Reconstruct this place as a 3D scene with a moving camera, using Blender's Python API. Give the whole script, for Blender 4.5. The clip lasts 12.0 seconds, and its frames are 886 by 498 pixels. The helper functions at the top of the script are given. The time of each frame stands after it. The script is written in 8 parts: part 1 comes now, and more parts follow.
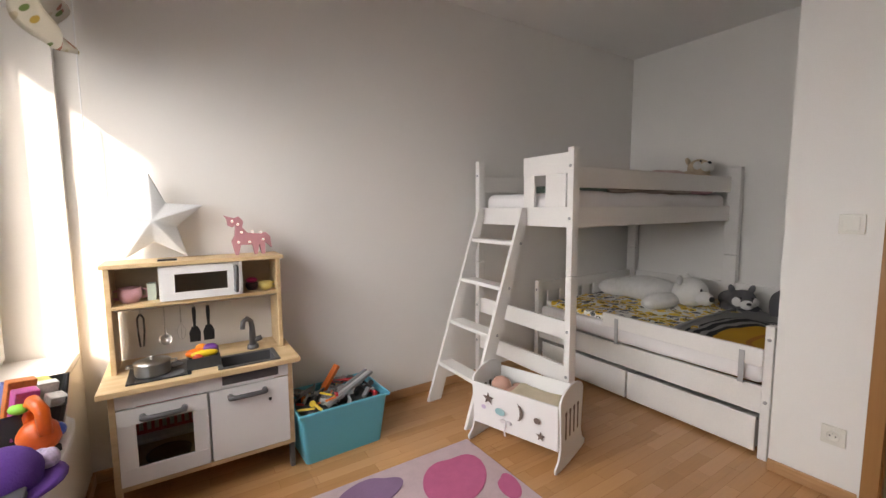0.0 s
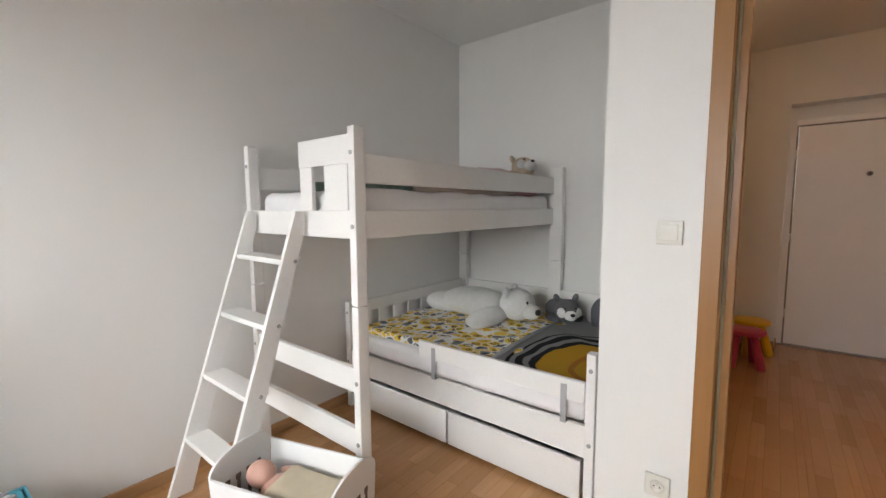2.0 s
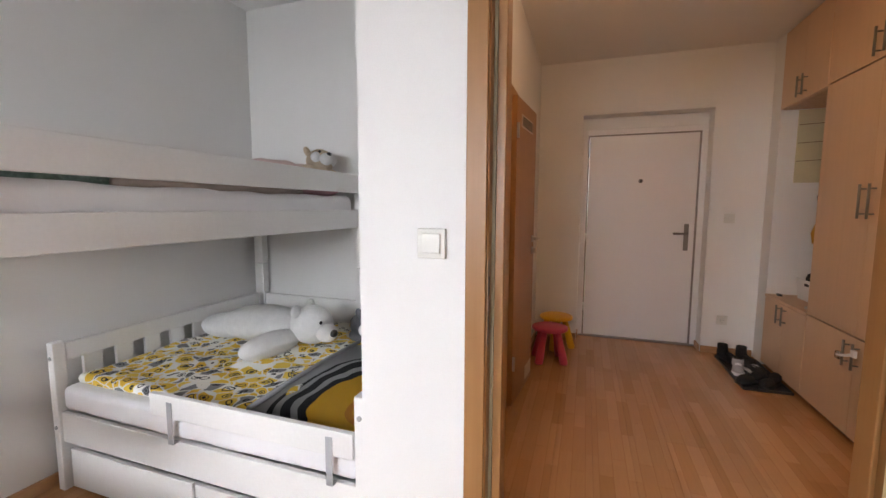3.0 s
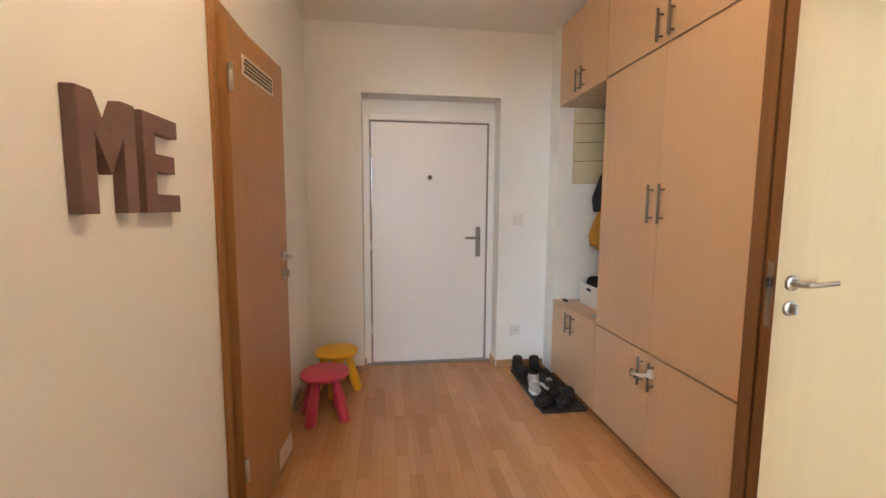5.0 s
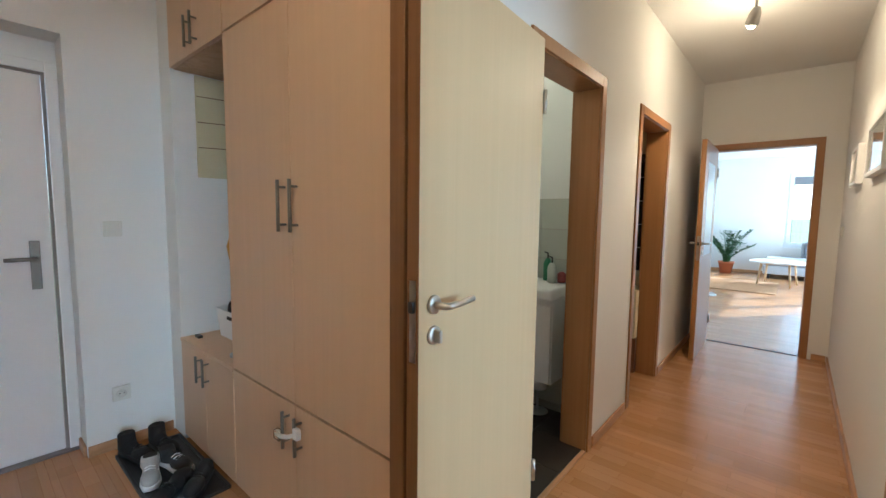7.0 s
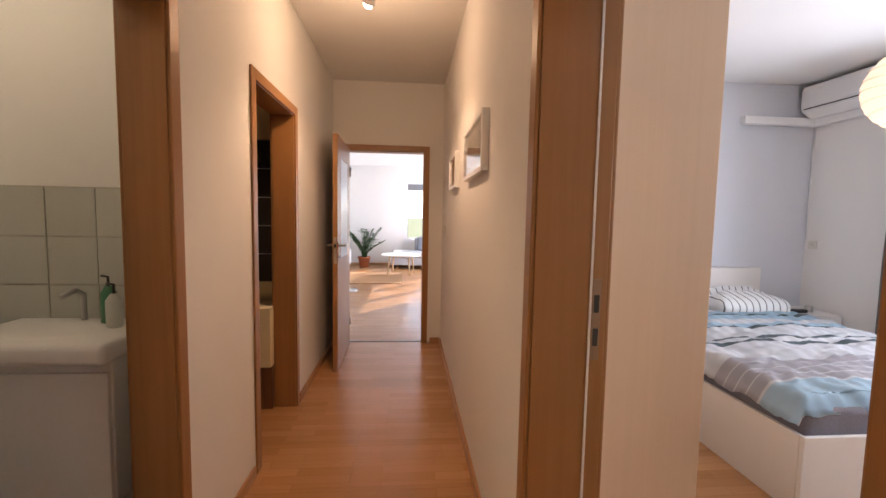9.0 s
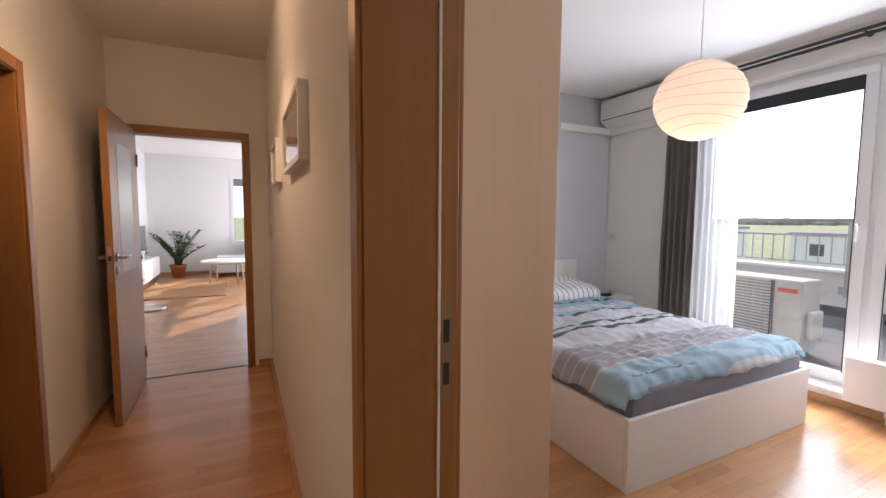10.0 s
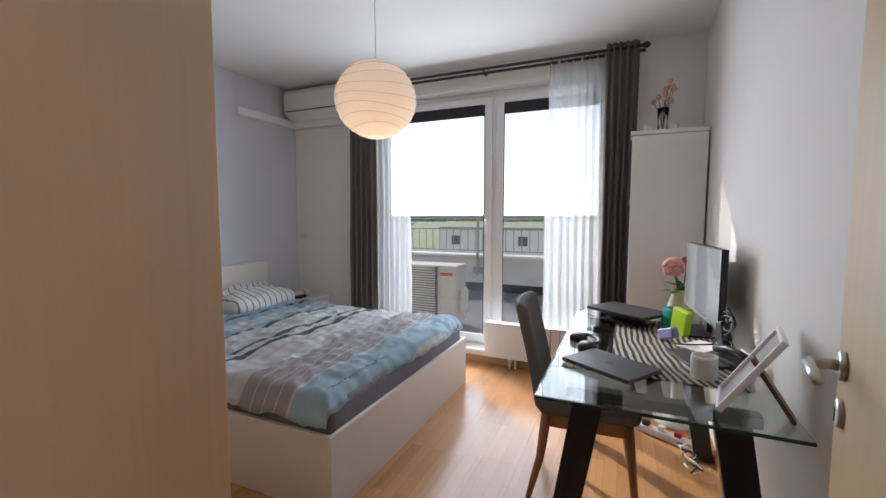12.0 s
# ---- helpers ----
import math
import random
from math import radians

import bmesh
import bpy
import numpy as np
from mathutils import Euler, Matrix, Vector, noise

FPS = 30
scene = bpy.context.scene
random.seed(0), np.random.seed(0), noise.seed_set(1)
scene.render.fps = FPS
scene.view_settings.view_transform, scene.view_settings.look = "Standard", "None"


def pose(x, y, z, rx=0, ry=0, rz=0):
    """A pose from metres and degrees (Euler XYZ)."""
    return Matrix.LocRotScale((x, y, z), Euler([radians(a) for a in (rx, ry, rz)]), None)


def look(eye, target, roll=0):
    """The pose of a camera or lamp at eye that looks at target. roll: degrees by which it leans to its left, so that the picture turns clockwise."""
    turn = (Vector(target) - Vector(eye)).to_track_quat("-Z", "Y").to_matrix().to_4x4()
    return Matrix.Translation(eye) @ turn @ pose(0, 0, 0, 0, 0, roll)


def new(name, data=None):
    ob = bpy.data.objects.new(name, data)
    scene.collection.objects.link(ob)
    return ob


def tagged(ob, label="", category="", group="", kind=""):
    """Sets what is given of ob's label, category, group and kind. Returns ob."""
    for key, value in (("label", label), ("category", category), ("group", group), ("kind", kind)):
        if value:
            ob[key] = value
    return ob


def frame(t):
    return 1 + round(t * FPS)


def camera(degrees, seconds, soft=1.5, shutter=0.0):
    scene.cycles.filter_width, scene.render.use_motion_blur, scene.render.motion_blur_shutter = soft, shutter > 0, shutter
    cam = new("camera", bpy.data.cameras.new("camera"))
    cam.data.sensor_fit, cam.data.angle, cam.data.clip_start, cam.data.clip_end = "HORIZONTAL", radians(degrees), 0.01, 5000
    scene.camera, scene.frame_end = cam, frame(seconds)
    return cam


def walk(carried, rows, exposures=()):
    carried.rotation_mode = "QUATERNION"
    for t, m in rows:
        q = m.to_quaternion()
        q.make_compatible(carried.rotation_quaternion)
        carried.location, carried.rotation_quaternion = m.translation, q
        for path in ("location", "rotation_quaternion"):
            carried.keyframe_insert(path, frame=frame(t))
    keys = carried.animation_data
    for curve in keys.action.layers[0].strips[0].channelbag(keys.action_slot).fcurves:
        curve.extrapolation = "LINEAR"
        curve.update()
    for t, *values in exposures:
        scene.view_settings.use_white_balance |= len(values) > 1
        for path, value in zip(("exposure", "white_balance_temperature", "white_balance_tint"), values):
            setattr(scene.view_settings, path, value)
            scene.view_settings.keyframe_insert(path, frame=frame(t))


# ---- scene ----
cam = camera(93.9, 12.0)
PATH = [
    (0, (0.363, 0.173, 1.275), (1.442, 1.845, 1.08), -0.4),
    (0.5, (0.484, 0.244, 1.277), (1.606, 1.888, 1.08), -0.4),
    (1, (0.667, 0.299, 1.278), (1.879, 1.877, 1.081), -0.4),
    (1.5, (0.882, 0.373, 1.283), (2.246, 1.822, 1.082), -0.3),
    (2, (1.13, 0.415, 1.286), (2.683, 1.66, 1.089), -0.3),
    (2.5, (1.405, 0.374, 1.284), (3.149, 1.332, 1.081), 0.1),
    (3, (1.665, 0.299, 1.296), (3.545, 0.949, 1.096), 0.2),
    (3.5, (1.961, 0.245, 1.312), (3.917, 0.61, 1.111), 0.2),
    (5.5, (2.823, 0.091, 1.313), (4.749, -0.413, 1.118), 0.5),
    (6, (2.965, -0.031, 1.3), (4.783, -0.842, 1.114), 0.6),
    (6.5, (3.041, -0.18, 1.307), (4.654, -1.349, 1.125), 0.7),
    (7, (3.108, -0.337, 1.319), (4.4, -1.853, 1.143), 0.7),
    (7.5, (3.157, -0.481, 1.323), (4.066, -2.254, 1.15), 0.7),
    (7.7, (3.168, -0.555, 1.323), (3.915, -2.401, 1.144), 0.9),
    (9.5, (3.141, -1.312, 1.323), (2.639, -3.242, 1.171), 0.7),
    (10, (3.026, -1.44, 1.337), (2.158, -3.235, 1.182), 0.4),
    (10.5, (2.918, -1.553, 1.343), (1.685, -3.12, 1.191), 0.3),
    (11, (2.857, -1.599, 1.348), (1.332, -2.884, 1.195), 0.1),
    (11.5, (2.812, -1.612, 1.344), (1.093, -2.622, 1.189), -0.0),
    (12, (2.775, -1.628, 1.33), (0.949, -2.43, 1.175), 0.1),
]
walk(cam, [(t, look(eye, target, roll)) for t, eye, target, roll in PATH],
     exposures=[(0.0, -0.08, 7550, 17), (1.0, 0.1, 7450, 15), (2.0, 0.45, 7050, 12), (3.0, 0.82, 6700, 15), (3.5, 1.1, 7000, 18), (5.5, 1.9, 5200, -4), (6.0, 1.92, 5000, -5), (6.5, 1.65, 4800, -6), (7.0, 1.3, 4800, -6), (7.5, 1.3, 5000, -4),
                (9.5, 0.75, 6400, 22), (10.5, 0.3, 6100, 14), (11.0, 0.22, 6100, 14), (12.0, -0.12, 6150, 12)])

# ---- world and sun ----
SUN_TO = Vector((1.0, 1.17, -0.815)).normalized()
SUN_EL = math.asin(-SUN_TO.z)
SUN_AZ = math.atan2(-SUN_TO.x, -SUN_TO.y)
world = bpy.data.worlds.new("world")
scene.world = world
world.use_nodes = True
wn = world.node_tree.nodes
sky = wn.new("ShaderNodeTexSky")
sky.sky_type = "NISHITA"
sky.sun_disc = False
sky.sun_elevation, sky.sun_rotation = SUN_EL, SUN_AZ
sky.air_density, sky.dust_density, sky.ozone_density = 0.9, 0.6, 1.0
wn["Background"].inputs["Strength"].default_value = 0.15
haze = wn.new("ShaderNodeHueSaturation")
haze.inputs["Saturation"].default_value, haze.inputs["Value"].default_value = 0.45, 1.3
world.node_tree.links.new(sky.outputs[0], haze.inputs["Color"])
world.node_tree.links.new(haze.outputs[0], wn["Background"].inputs["Color"])
sun_data = bpy.data.lights.new("sun", "SUN")
sun_data.energy, sun_data.angle, sun_data.color = 4.0, radians(0.5), (1.0, 0.93, 0.82)
sun = new("sun", sun_data)
sun.matrix_world = look((-20, -24, 17), Vector((-20, -24, 17)) + SUN_TO)
scene.view_settings.exposure = 0.0


def sky_lamp(name, place, aim, wide, high, watts, spread, colour=(0.86, 0.93, 1.0)):
    """Daylight of the sky in a window's opening."""
    d = bpy.data.lights.new(name, "AREA")
    d.shape, d.size, d.size_y, d.energy, d.color = "RECTANGLE", wide, high, watts, colour
    d.spread = radians(spread)
    ob = new(name, d)
    ob.matrix_world = look(place, aim)
    return ob


def lamp(name, kind, place, watts, colour, radius, aim=None, spread=None):
    d = bpy.data.lights.new(name, kind)
    d.energy, d.color, d.shadow_soft_size = watts, colour, radius
    if spread:
        d.spot_size, d.spot_blend = radians(spread), 0.5
    ob = new(name, d)
    ob.matrix_world = look(place, aim) if aim else Matrix.Translation(place)
    return ob


sky_lamp("window_light_nursery", (-0.55, 1.35, 1.85), (0.45, 1.35, 1.20), 2.0, 1.25, 48, 132, (0.83, 0.92, 1.0))
sky_lamp("window_light_bedroom", (-0.86, -2.85, 1.32), (2, -2.85, 1.32), 1.9, 2.0, 46, 150)
sky_lamp("window_light_lounge", (1.12, -11.0, 1.25), (4, -11.0, 1.25), 2.1, 2.1, 60, 160)
lamp("spot_light_bulb", "SPOT", (3.42, -3.56, 2.33), 16, (1.0, 0.64, 0.36), 0.03, (3.40, -3.85, 0.0), 135)
lamp("spot_light_glow", "POINT", (3.42, -3.56, 2.34), 4.5, (1.0, 0.64, 0.36), 0.03)
lamp("hall_spot_light_bulb", "POINT", (3.55, -0.02, 2.36), 7.5, (1.0, 0.64, 0.36), 0.03)
lamp("bath_ceiling_bulb", "POINT", (4.85, -2.35, 2.40), 3.2, (1.0, 0.80, 0.52), 0.06)
lamp("pendant_bulb", "POINT", (0.75, -2.93, 1.90), 1.9, (1.0, 0.58, 0.27), 0.04)


# ---- materials ----
def mat(name, colour, rough=0.6, metal=0.0, vary=0.06, scale=6.0, fine=120.0, bump=0.05, coat=0.0, stretch=(1, 1, 1), random_tone=0.0, dirt=0.0):
    """A painted, plastic or cloth surface: colour with two scales of variation and fine relief."""
    m = bpy.data.materials.new(name)
    m.use_nodes = True
    nt = m.node_tree
    n, l = nt.nodes, nt.links
    b = n["Principled BSDF"]
    b.inputs["Roughness"].default_value, b.inputs["Metallic"].default_value = rough, metal
    b.inputs["Coat Weight"].default_value = coat
    tc = n.new("ShaderNodeTexCoord")
    mp = n.new("ShaderNodeMapping")
    mp.inputs["Scale"].default_value = stretch
    l.new(tc.outputs["Object"], mp.inputs["Vector"])
    big, small = n.new("ShaderNodeTexNoise"), n.new("ShaderNodeTexNoise")
    big.inputs["Scale"].default_value, small.inputs["Scale"].default_value = scale, fine
    big.inputs["Detail"].default_value = 4
    for t in (big, small):
        l.new(mp.outputs[0], t.inputs["Vector"])
    add = n.new("ShaderNodeMath")
    add.operation = "ADD"
    l.new(big.outputs["Fac"], add.inputs[0])
    l.new(small.outputs["Fac"], add.inputs[1])
    rng = n.new("ShaderNodeMapRange")
    rng.inputs["From Min"].default_value, rng.inputs["From Max"].default_value = 0.6, 1.4
    rng.inputs["To Min"].default_value, rng.inputs["To Max"].default_value = 1 - vary, 1 + vary
    l.new(add.outputs[0], rng.inputs["Value"])
    hsv = n.new("ShaderNodeHueSaturation")
    hsv.inputs["Color"].default_value = (*colour, 1)
    tone = rng.outputs[0]
    if random_tone:
        info = n.new("ShaderNodeObjectInfo")
        r2 = n.new("ShaderNodeMapRange")
        r2.inputs["To Min"].default_value, r2.inputs["To Max"].default_value = 1 - random_tone, 1 + random_tone
        l.new(info.outputs["Random"], r2.inputs["Value"])
        mul = n.new("ShaderNodeMath")
        mul.operation = "MULTIPLY"
        l.new(tone, mul.inputs[0])
        l.new(r2.outputs[0], mul.inputs[1])
        tone = mul.outputs[0]
    l.new(tone, hsv.inputs["Value"])
    l.new(hsv.outputs[0], b.inputs["Base Color"])
    rr = n.new("ShaderNodeMapRange")
    rr.inputs["To Min"].default_value, rr.inputs["To Max"].default_value = max(0.02, rough - 0.06), min(1, rough + 0.06)
    l.new(big.outputs["Fac"], rr.inputs["Value"])
    l.new(rr.outputs[0], b.inputs["Roughness"])
    if bump:
        bp = n.new("ShaderNodeBump")
        bp.inputs["Strength"].default_value, bp.inputs["Distance"].default_value = bump, 0.01
        l.new(small.outputs["Fac"], bp.inputs["Height"])
        l.new(bp.outputs[0], b.inputs["Normal"])
    return m


def wood(name, dark, light, rough=0.4, grain=(1, 1, 22), scale=3.0, coat=0.0, bump=0.06, random_tone=0.0):
    """Wood or wood print: long grain across the axes with the large scale."""
    m = bpy.data.materials.new(name)
    m.use_nodes = True
    nt = m.node_tree
    n, l = nt.nodes, nt.links
    b = n["Principled BSDF"]
    b.inputs["Roughness"].default_value, b.inputs["Coat Weight"].default_value = rough, coat
    tc = n.new("ShaderNodeTexCoord")
    mp = n.new("ShaderNodeMapping")
    mp.inputs["Scale"].default_value = grain
    l.new(tc.outputs["Object"], mp.inputs["Vector"])
    a, c = n.new("ShaderNodeTexNoise"), n.new("ShaderNodeTexNoise")
    a.inputs["Scale"].default_value, a.inputs["Detail"].default_value, a.inputs["Distortion"].default_value = scale, 6, 0.6
    c.inputs["Scale"].default_value, c.inputs["Detail"].default_value = scale * 5, 3
    l.new(mp.outputs[0], a.inputs["Vector"])
    l.new(mp.outputs[0], c.inputs["Vector"])
    mx = n.new("ShaderNodeMath")
    mx.operation = "MULTIPLY_ADD"
    mx.inputs[1].default_value, mx.inputs[2].default_value = 0.35, 0.0
    l.new(c.outputs["Fac"], mx.inputs[0])
    ad = n.new("ShaderNodeMath")
    ad.operation = "ADD"
    l.new(mx.outputs[0], ad.inputs[0])
    l.new(a.outputs["Fac"], ad.inputs[1])
    cr = n.new("ShaderNodeValToRGB")
    cr.color_ramp.elements[0].position, cr.color_ramp.elements[0].color = 0.45, (*dark, 1)
    cr.color_ramp.elements[1].position, cr.color_ramp.elements[1].color = 0.9, (*light, 1)
    l.new(ad.outputs[0], cr.inputs["Fac"])
    out = cr.outputs[0]
    if random_tone:
        info = n.new("ShaderNodeObjectInfo")
        r2 = n.new("ShaderNodeMapRange")
        r2.inputs["To Min"].default_value, r2.inputs["To Max"].default_value = 1 - random_tone, 1 + random_tone
        l.new(info.outputs["Random"], r2.inputs["Value"])
        hsv = n.new("ShaderNodeHueSaturation")
        l.new(out, hsv.inputs["Color"])
        l.new(r2.outputs[0], hsv.inputs["Value"])
        out = hsv.outputs[0]
    l.new(out, b.inputs["Base Color"])
    bp = n.new("ShaderNodeBump")
    bp.inputs["Strength"].default_value, bp.inputs["Distance"].default_value = bump, 0.004
    l.new(ad.outputs[0], bp.inputs["Height"])
    l.new(bp.outputs[0], b.inputs["Normal"])
    return m


def laminate(name):
    """Three-strip beech laminate: staggered strips of differing tone along x, with faint joints."""
    m = bpy.data.materials.new(name)
    m.use_nodes = True
    nt = m.node_tree
    n, l = nt.nodes, nt.links
    b = n["Principled BSDF"]
    b.inputs["Roughness"].default_value = 0.28
    tc = n.new("ShaderNodeTexCoord")
    geo = n.new("ShaderNodeNewGeometry")
    br = n.new("ShaderNodeTexBrick")
    br.offset, br.offset_frequency = 0.37, 2
    br.inputs["Color1"].default_value = (0.43, 0.215, 0.088, 1)
    br.inputs["Color2"].default_value = (0.53, 0.285, 0.13, 1)
    br.inputs["Mortar"].default_value = (0.33, 0.15, 0.055, 1)
    br.inputs["Scale"].default_value = 1.0
    br.inputs["Mortar Size"].default_value = 0.0008
    br.inputs["Brick Width"].default_value = 0.43
    br.inputs["Row Height"].default_value = 0.065
    l.new(geo.outputs["Position"], br.inputs["Vector"])
    mp = n.new("ShaderNodeMapping")
    mp.inputs["Scale"].default_value = (3, 40, 40)
    l.new(geo.outputs["Position"], mp.inputs["Vector"])
    g = n.new("ShaderNodeTexNoise")
    g.inputs["Scale"].default_value, g.inputs["Detail"].default_value = 2.2, 6
    l.new(mp.outputs[0], g.inputs["Vector"])
    w = n.new("ShaderNodeTexNoise")
    w.inputs["Scale"].default_value, w.inputs["Detail"].default_value = 1.3, 3
    l.new(geo.outputs["Position"], w.inputs["Vector"])
    info = n.new("ShaderNodeObjectInfo")
    s = n.new("ShaderNodeMath")
    s.operation = "ADD"
    l.new(g.outputs["Fac"], s.inputs[0])
    l.new(info.outputs["Random"], s.inputs[1])
    r = n.new("ShaderNodeMapRange")
    r.inputs["From Min"].default_value, r.inputs["From Max"].default_value = 0.2, 1.8
    r.inputs["To Min"].default_value, r.inputs["To Max"].default_value = 0.86, 1.12
    l.new(s.outputs[0], r.inputs["Value"])
    h = n.new("ShaderNodeHueSaturation")
    l.new(br.outputs["Color"], h.inputs["Color"])
    l.new(r.outputs[0], h.inputs["Value"])
    l.new(h.outputs[0], b.inputs["Base Color"])
    r3 = n.new("ShaderNodeMapRange")
    r3.inputs["To Min"].default_value, r3.inputs["To Max"].default_value = 0.205, 0.245
    l.new(w.outputs["Fac"], r3.inputs["Value"])
    l.new(r3.outputs[0], b.inputs["Roughness"])
    bp = n.new("ShaderNodeBump")
    bp.inputs["Strength"].default_value, bp.inputs["Distance"].default_value = 0.05, 0.002
    l.new(g.outputs["Fac"], bp.inputs["Height"])
    l.new(bp.outputs[0], b.inputs["Normal"])
    return m


def glass(name, colour=(1, 1, 1), rough=0.0):
    m = bpy.data.materials.new(name)
    m.use_nodes = True
    b = m.node_tree.nodes["Principled BSDF"]
    b.inputs["Base Color"].default_value = (*colour, 1)
    b.inputs["Transmission Weight"].default_value, b.inputs["Roughness"].default_value, b.inputs["IOR"].default_value = 1.0, rough, 1.45
    return m


def sheer(name, colour, through_share):
    """Thin cloth or paper that lets light pass."""
    m = bpy.data.materials.new(name)
    m.use_nodes = True
    n, l = m.node_tree.nodes, m.node_tree.links
    out = n["Material Output"]
    d, t, p = n.new("ShaderNodeBsdfDiffuse"), n.new("ShaderNodeBsdfTranslucent"), n.new("ShaderNodeBsdfTransparent")
    d.inputs["Color"].default_value = t.inputs["Color"].default_value = (*colour, 1)
    a, c = n.new("ShaderNodeMixShader"), n.new("ShaderNodeMixShader")
    a.inputs["Fac"].default_value = 0.6
    c.inputs["Fac"].default_value = through_share
    l.new(d.outputs[0], a.inputs[1])
    l.new(t.outputs[0], a.inputs[2])
    l.new(a.outputs[0], c.inputs[1])
    l.new(p.outputs[0], c.inputs[2])
    l.new(c.outputs[0], out.inputs["Surface"])
    return m


def glow(name, colour, strength):
    m = bpy.data.materials.new(name)
    m.use_nodes = True
    b = m.node_tree.nodes["Principled BSDF"]
    b.inputs["Base Color"].default_value = (*colour, 1)
    b.inputs["Emission Color"].default_value, b.inputs["Emission Strength"].default_value = (*colour, 1), strength
    return m


WALL = mat("white_wall_paint", (0.80, 0.785, 0.76), 0.85, vary=0.025, scale=1.6, fine=260, bump=0.06)
WALL_GREY = mat("pale_grey_wall_paint", (0.60, 0.61, 0.65), 0.85, vary=0.03, scale=1.6, fine=260, bump=0.06)
CEIL = mat("ceiling_paint", (0.82, 0.81, 0.79), 0.9, vary=0.02, scale=1.2, fine=240, bump=0.05)
FLOOR = laminate("beech_laminate")
SUBFLOOR = mat("screed", (0.16, 0.09, 0.045), 0.8)
WHITE = mat("white_lacquer", (0.80, 0.79, 0.78), 0.42, vary=0.02, scale=5, fine=180, bump=0.02)
WHITE_DOOR = mat("white_door_foil", (0.80, 0.77, 0.76), 0.30, vary=0.02, scale=3, fine=150, bump=0.02)
BEECH_DOOR = wood("beech_door_veneer", (0.62, 0.475, 0.275), (0.65, 0.50, 0.295), 0.38, (34, 34, 0.8), 1.0)
BEECH_FRONT = wood("beech_cabinet_front", (0.615, 0.415, 0.255), (0.65, 0.44, 0.273), 0.42, (34, 34, 0.8), 1.0)
OAK_FRAME = wood("brown_door_frame_foil", (0.31, 0.145, 0.046), (0.355, 0.172, 0.058), 0.40, (34, 34, 0.9), 1.0)
BROWN_DOOR = wood("brown_door_foil", (0.335, 0.165, 0.055), (0.385, 0.195, 0.07), 0.42, (34, 34, 0.9), 1.0)
BEECH_WARDROBE = wood("beech_wardrobe_side", (0.63, 0.44, 0.29), (0.66, 0.465, 0.31), 0.45, (34, 34, 0.8), 1.0)
DARK_EDGE = wood("dark_brown_edge", (0.10, 0.045, 0.02), (0.17, 0.08, 0.035), 0.4, (30, 30, 1.2), 1.0)
TRIM_BROWN = wood("brown_wardrobe_trim", (0.17, 0.080, 0.030), (0.24, 0.115, 0.042), 0.40, (30, 30, 1.0), 1.0)
STEEL = mat("brushed_steel", (0.56, 0.55, 0.53), 0.30, metal=1.0, vary=0.05, fine=300)
DARK_METAL = mat("dark_grey_metal", (0.05, 0.05, 0.052), 0.4, metal=0.6)
PVC = mat("white_window_pvc", (0.82, 0.83, 0.84), 0.35, vary=0.015)
GLASS = glass("window_glass")


# ---- building blocks ----
def cuboid(bm, x0, x1, y0, y1, z0, z1):
    vs = [bm.verts.new(p) for p in ((x0, y0, z0), (x1, y0, z0), (x1, y1, z0), (x0, y1, z0), (x0, y0, z1), (x1, y0, z1), (x1, y1, z1), (x0, y1, z1))]
    for f in ((0, 3, 2, 1), (4, 5, 6, 7), (0, 1, 5, 4), (1, 2, 6, 5), (2, 3, 7, 6), (3, 0, 4, 7)):
        bm.faces.new([vs[i] for i in f])
    return vs


def block(x0, x1, y0, y1, z0, z1, bevel=0.0, seg=2, m=None):
    """A bmesh cuboid, its edges rounded by bevel."""
    bm = bmesh.new()
    cuboid(bm, x0, x1, y0, y1, z0, z1)
    if bevel:
        bmesh.ops.bevel(bm, geom=bm.edges[:], offset=bevel, segments=seg, affect="EDGES", profile=0.5)
    if m is not None:
        bm.transform(m)
    return bm


def merge(*bms):
    out = bmesh.new()
    for b in bms:
        me = bpy.data.meshes.new("tmp")
        b.to_mesh(me)
        b.free()
        out.from_mesh(me)
        bpy.data.meshes.remove(me)
    return out


def tube(points, radius, sides=10, closed_ends=True):
    """A round bar along a line of points; radius may be a list."""
    bm = bmesh.new()
    pts = [Vector(p) for p in points]
    rad = radius if isinstance(radius, (list, tuple)) else [radius] * len(pts)
    rings = []
    side = None
    for i, p in enumerate(pts):
        d = (pts[min(i + 1, len(pts) - 1)] - pts[max(i - 1, 0)]).normalized()
        if side is None:
            side = d.cross(Vector((0, 0, 1)) if abs(d.z) < 0.9 else Vector((1, 0, 0))).normalized()
        side = (side - d * side.dot(d)).normalized()
        up = d.cross(side)
        rings.append([bm.verts.new(p + rad[i] * (math.cos(a) * side + math.sin(a) * up)) for a in (2 * math.pi * k / sides for k in range(sides))])
    for r0, r1 in zip(rings, rings[1:]):
        for k in range(sides):
            bm.faces.new((r0[k], r0[(k + 1) % sides], r1[(k + 1) % sides], r1[k]))
    if closed_ends:
        bm.faces.new(rings[0][::-1])
        bm.faces.new(rings[-1])
    bmesh.ops.recalc_face_normals(bm, faces=bm.faces[:])
    return bm


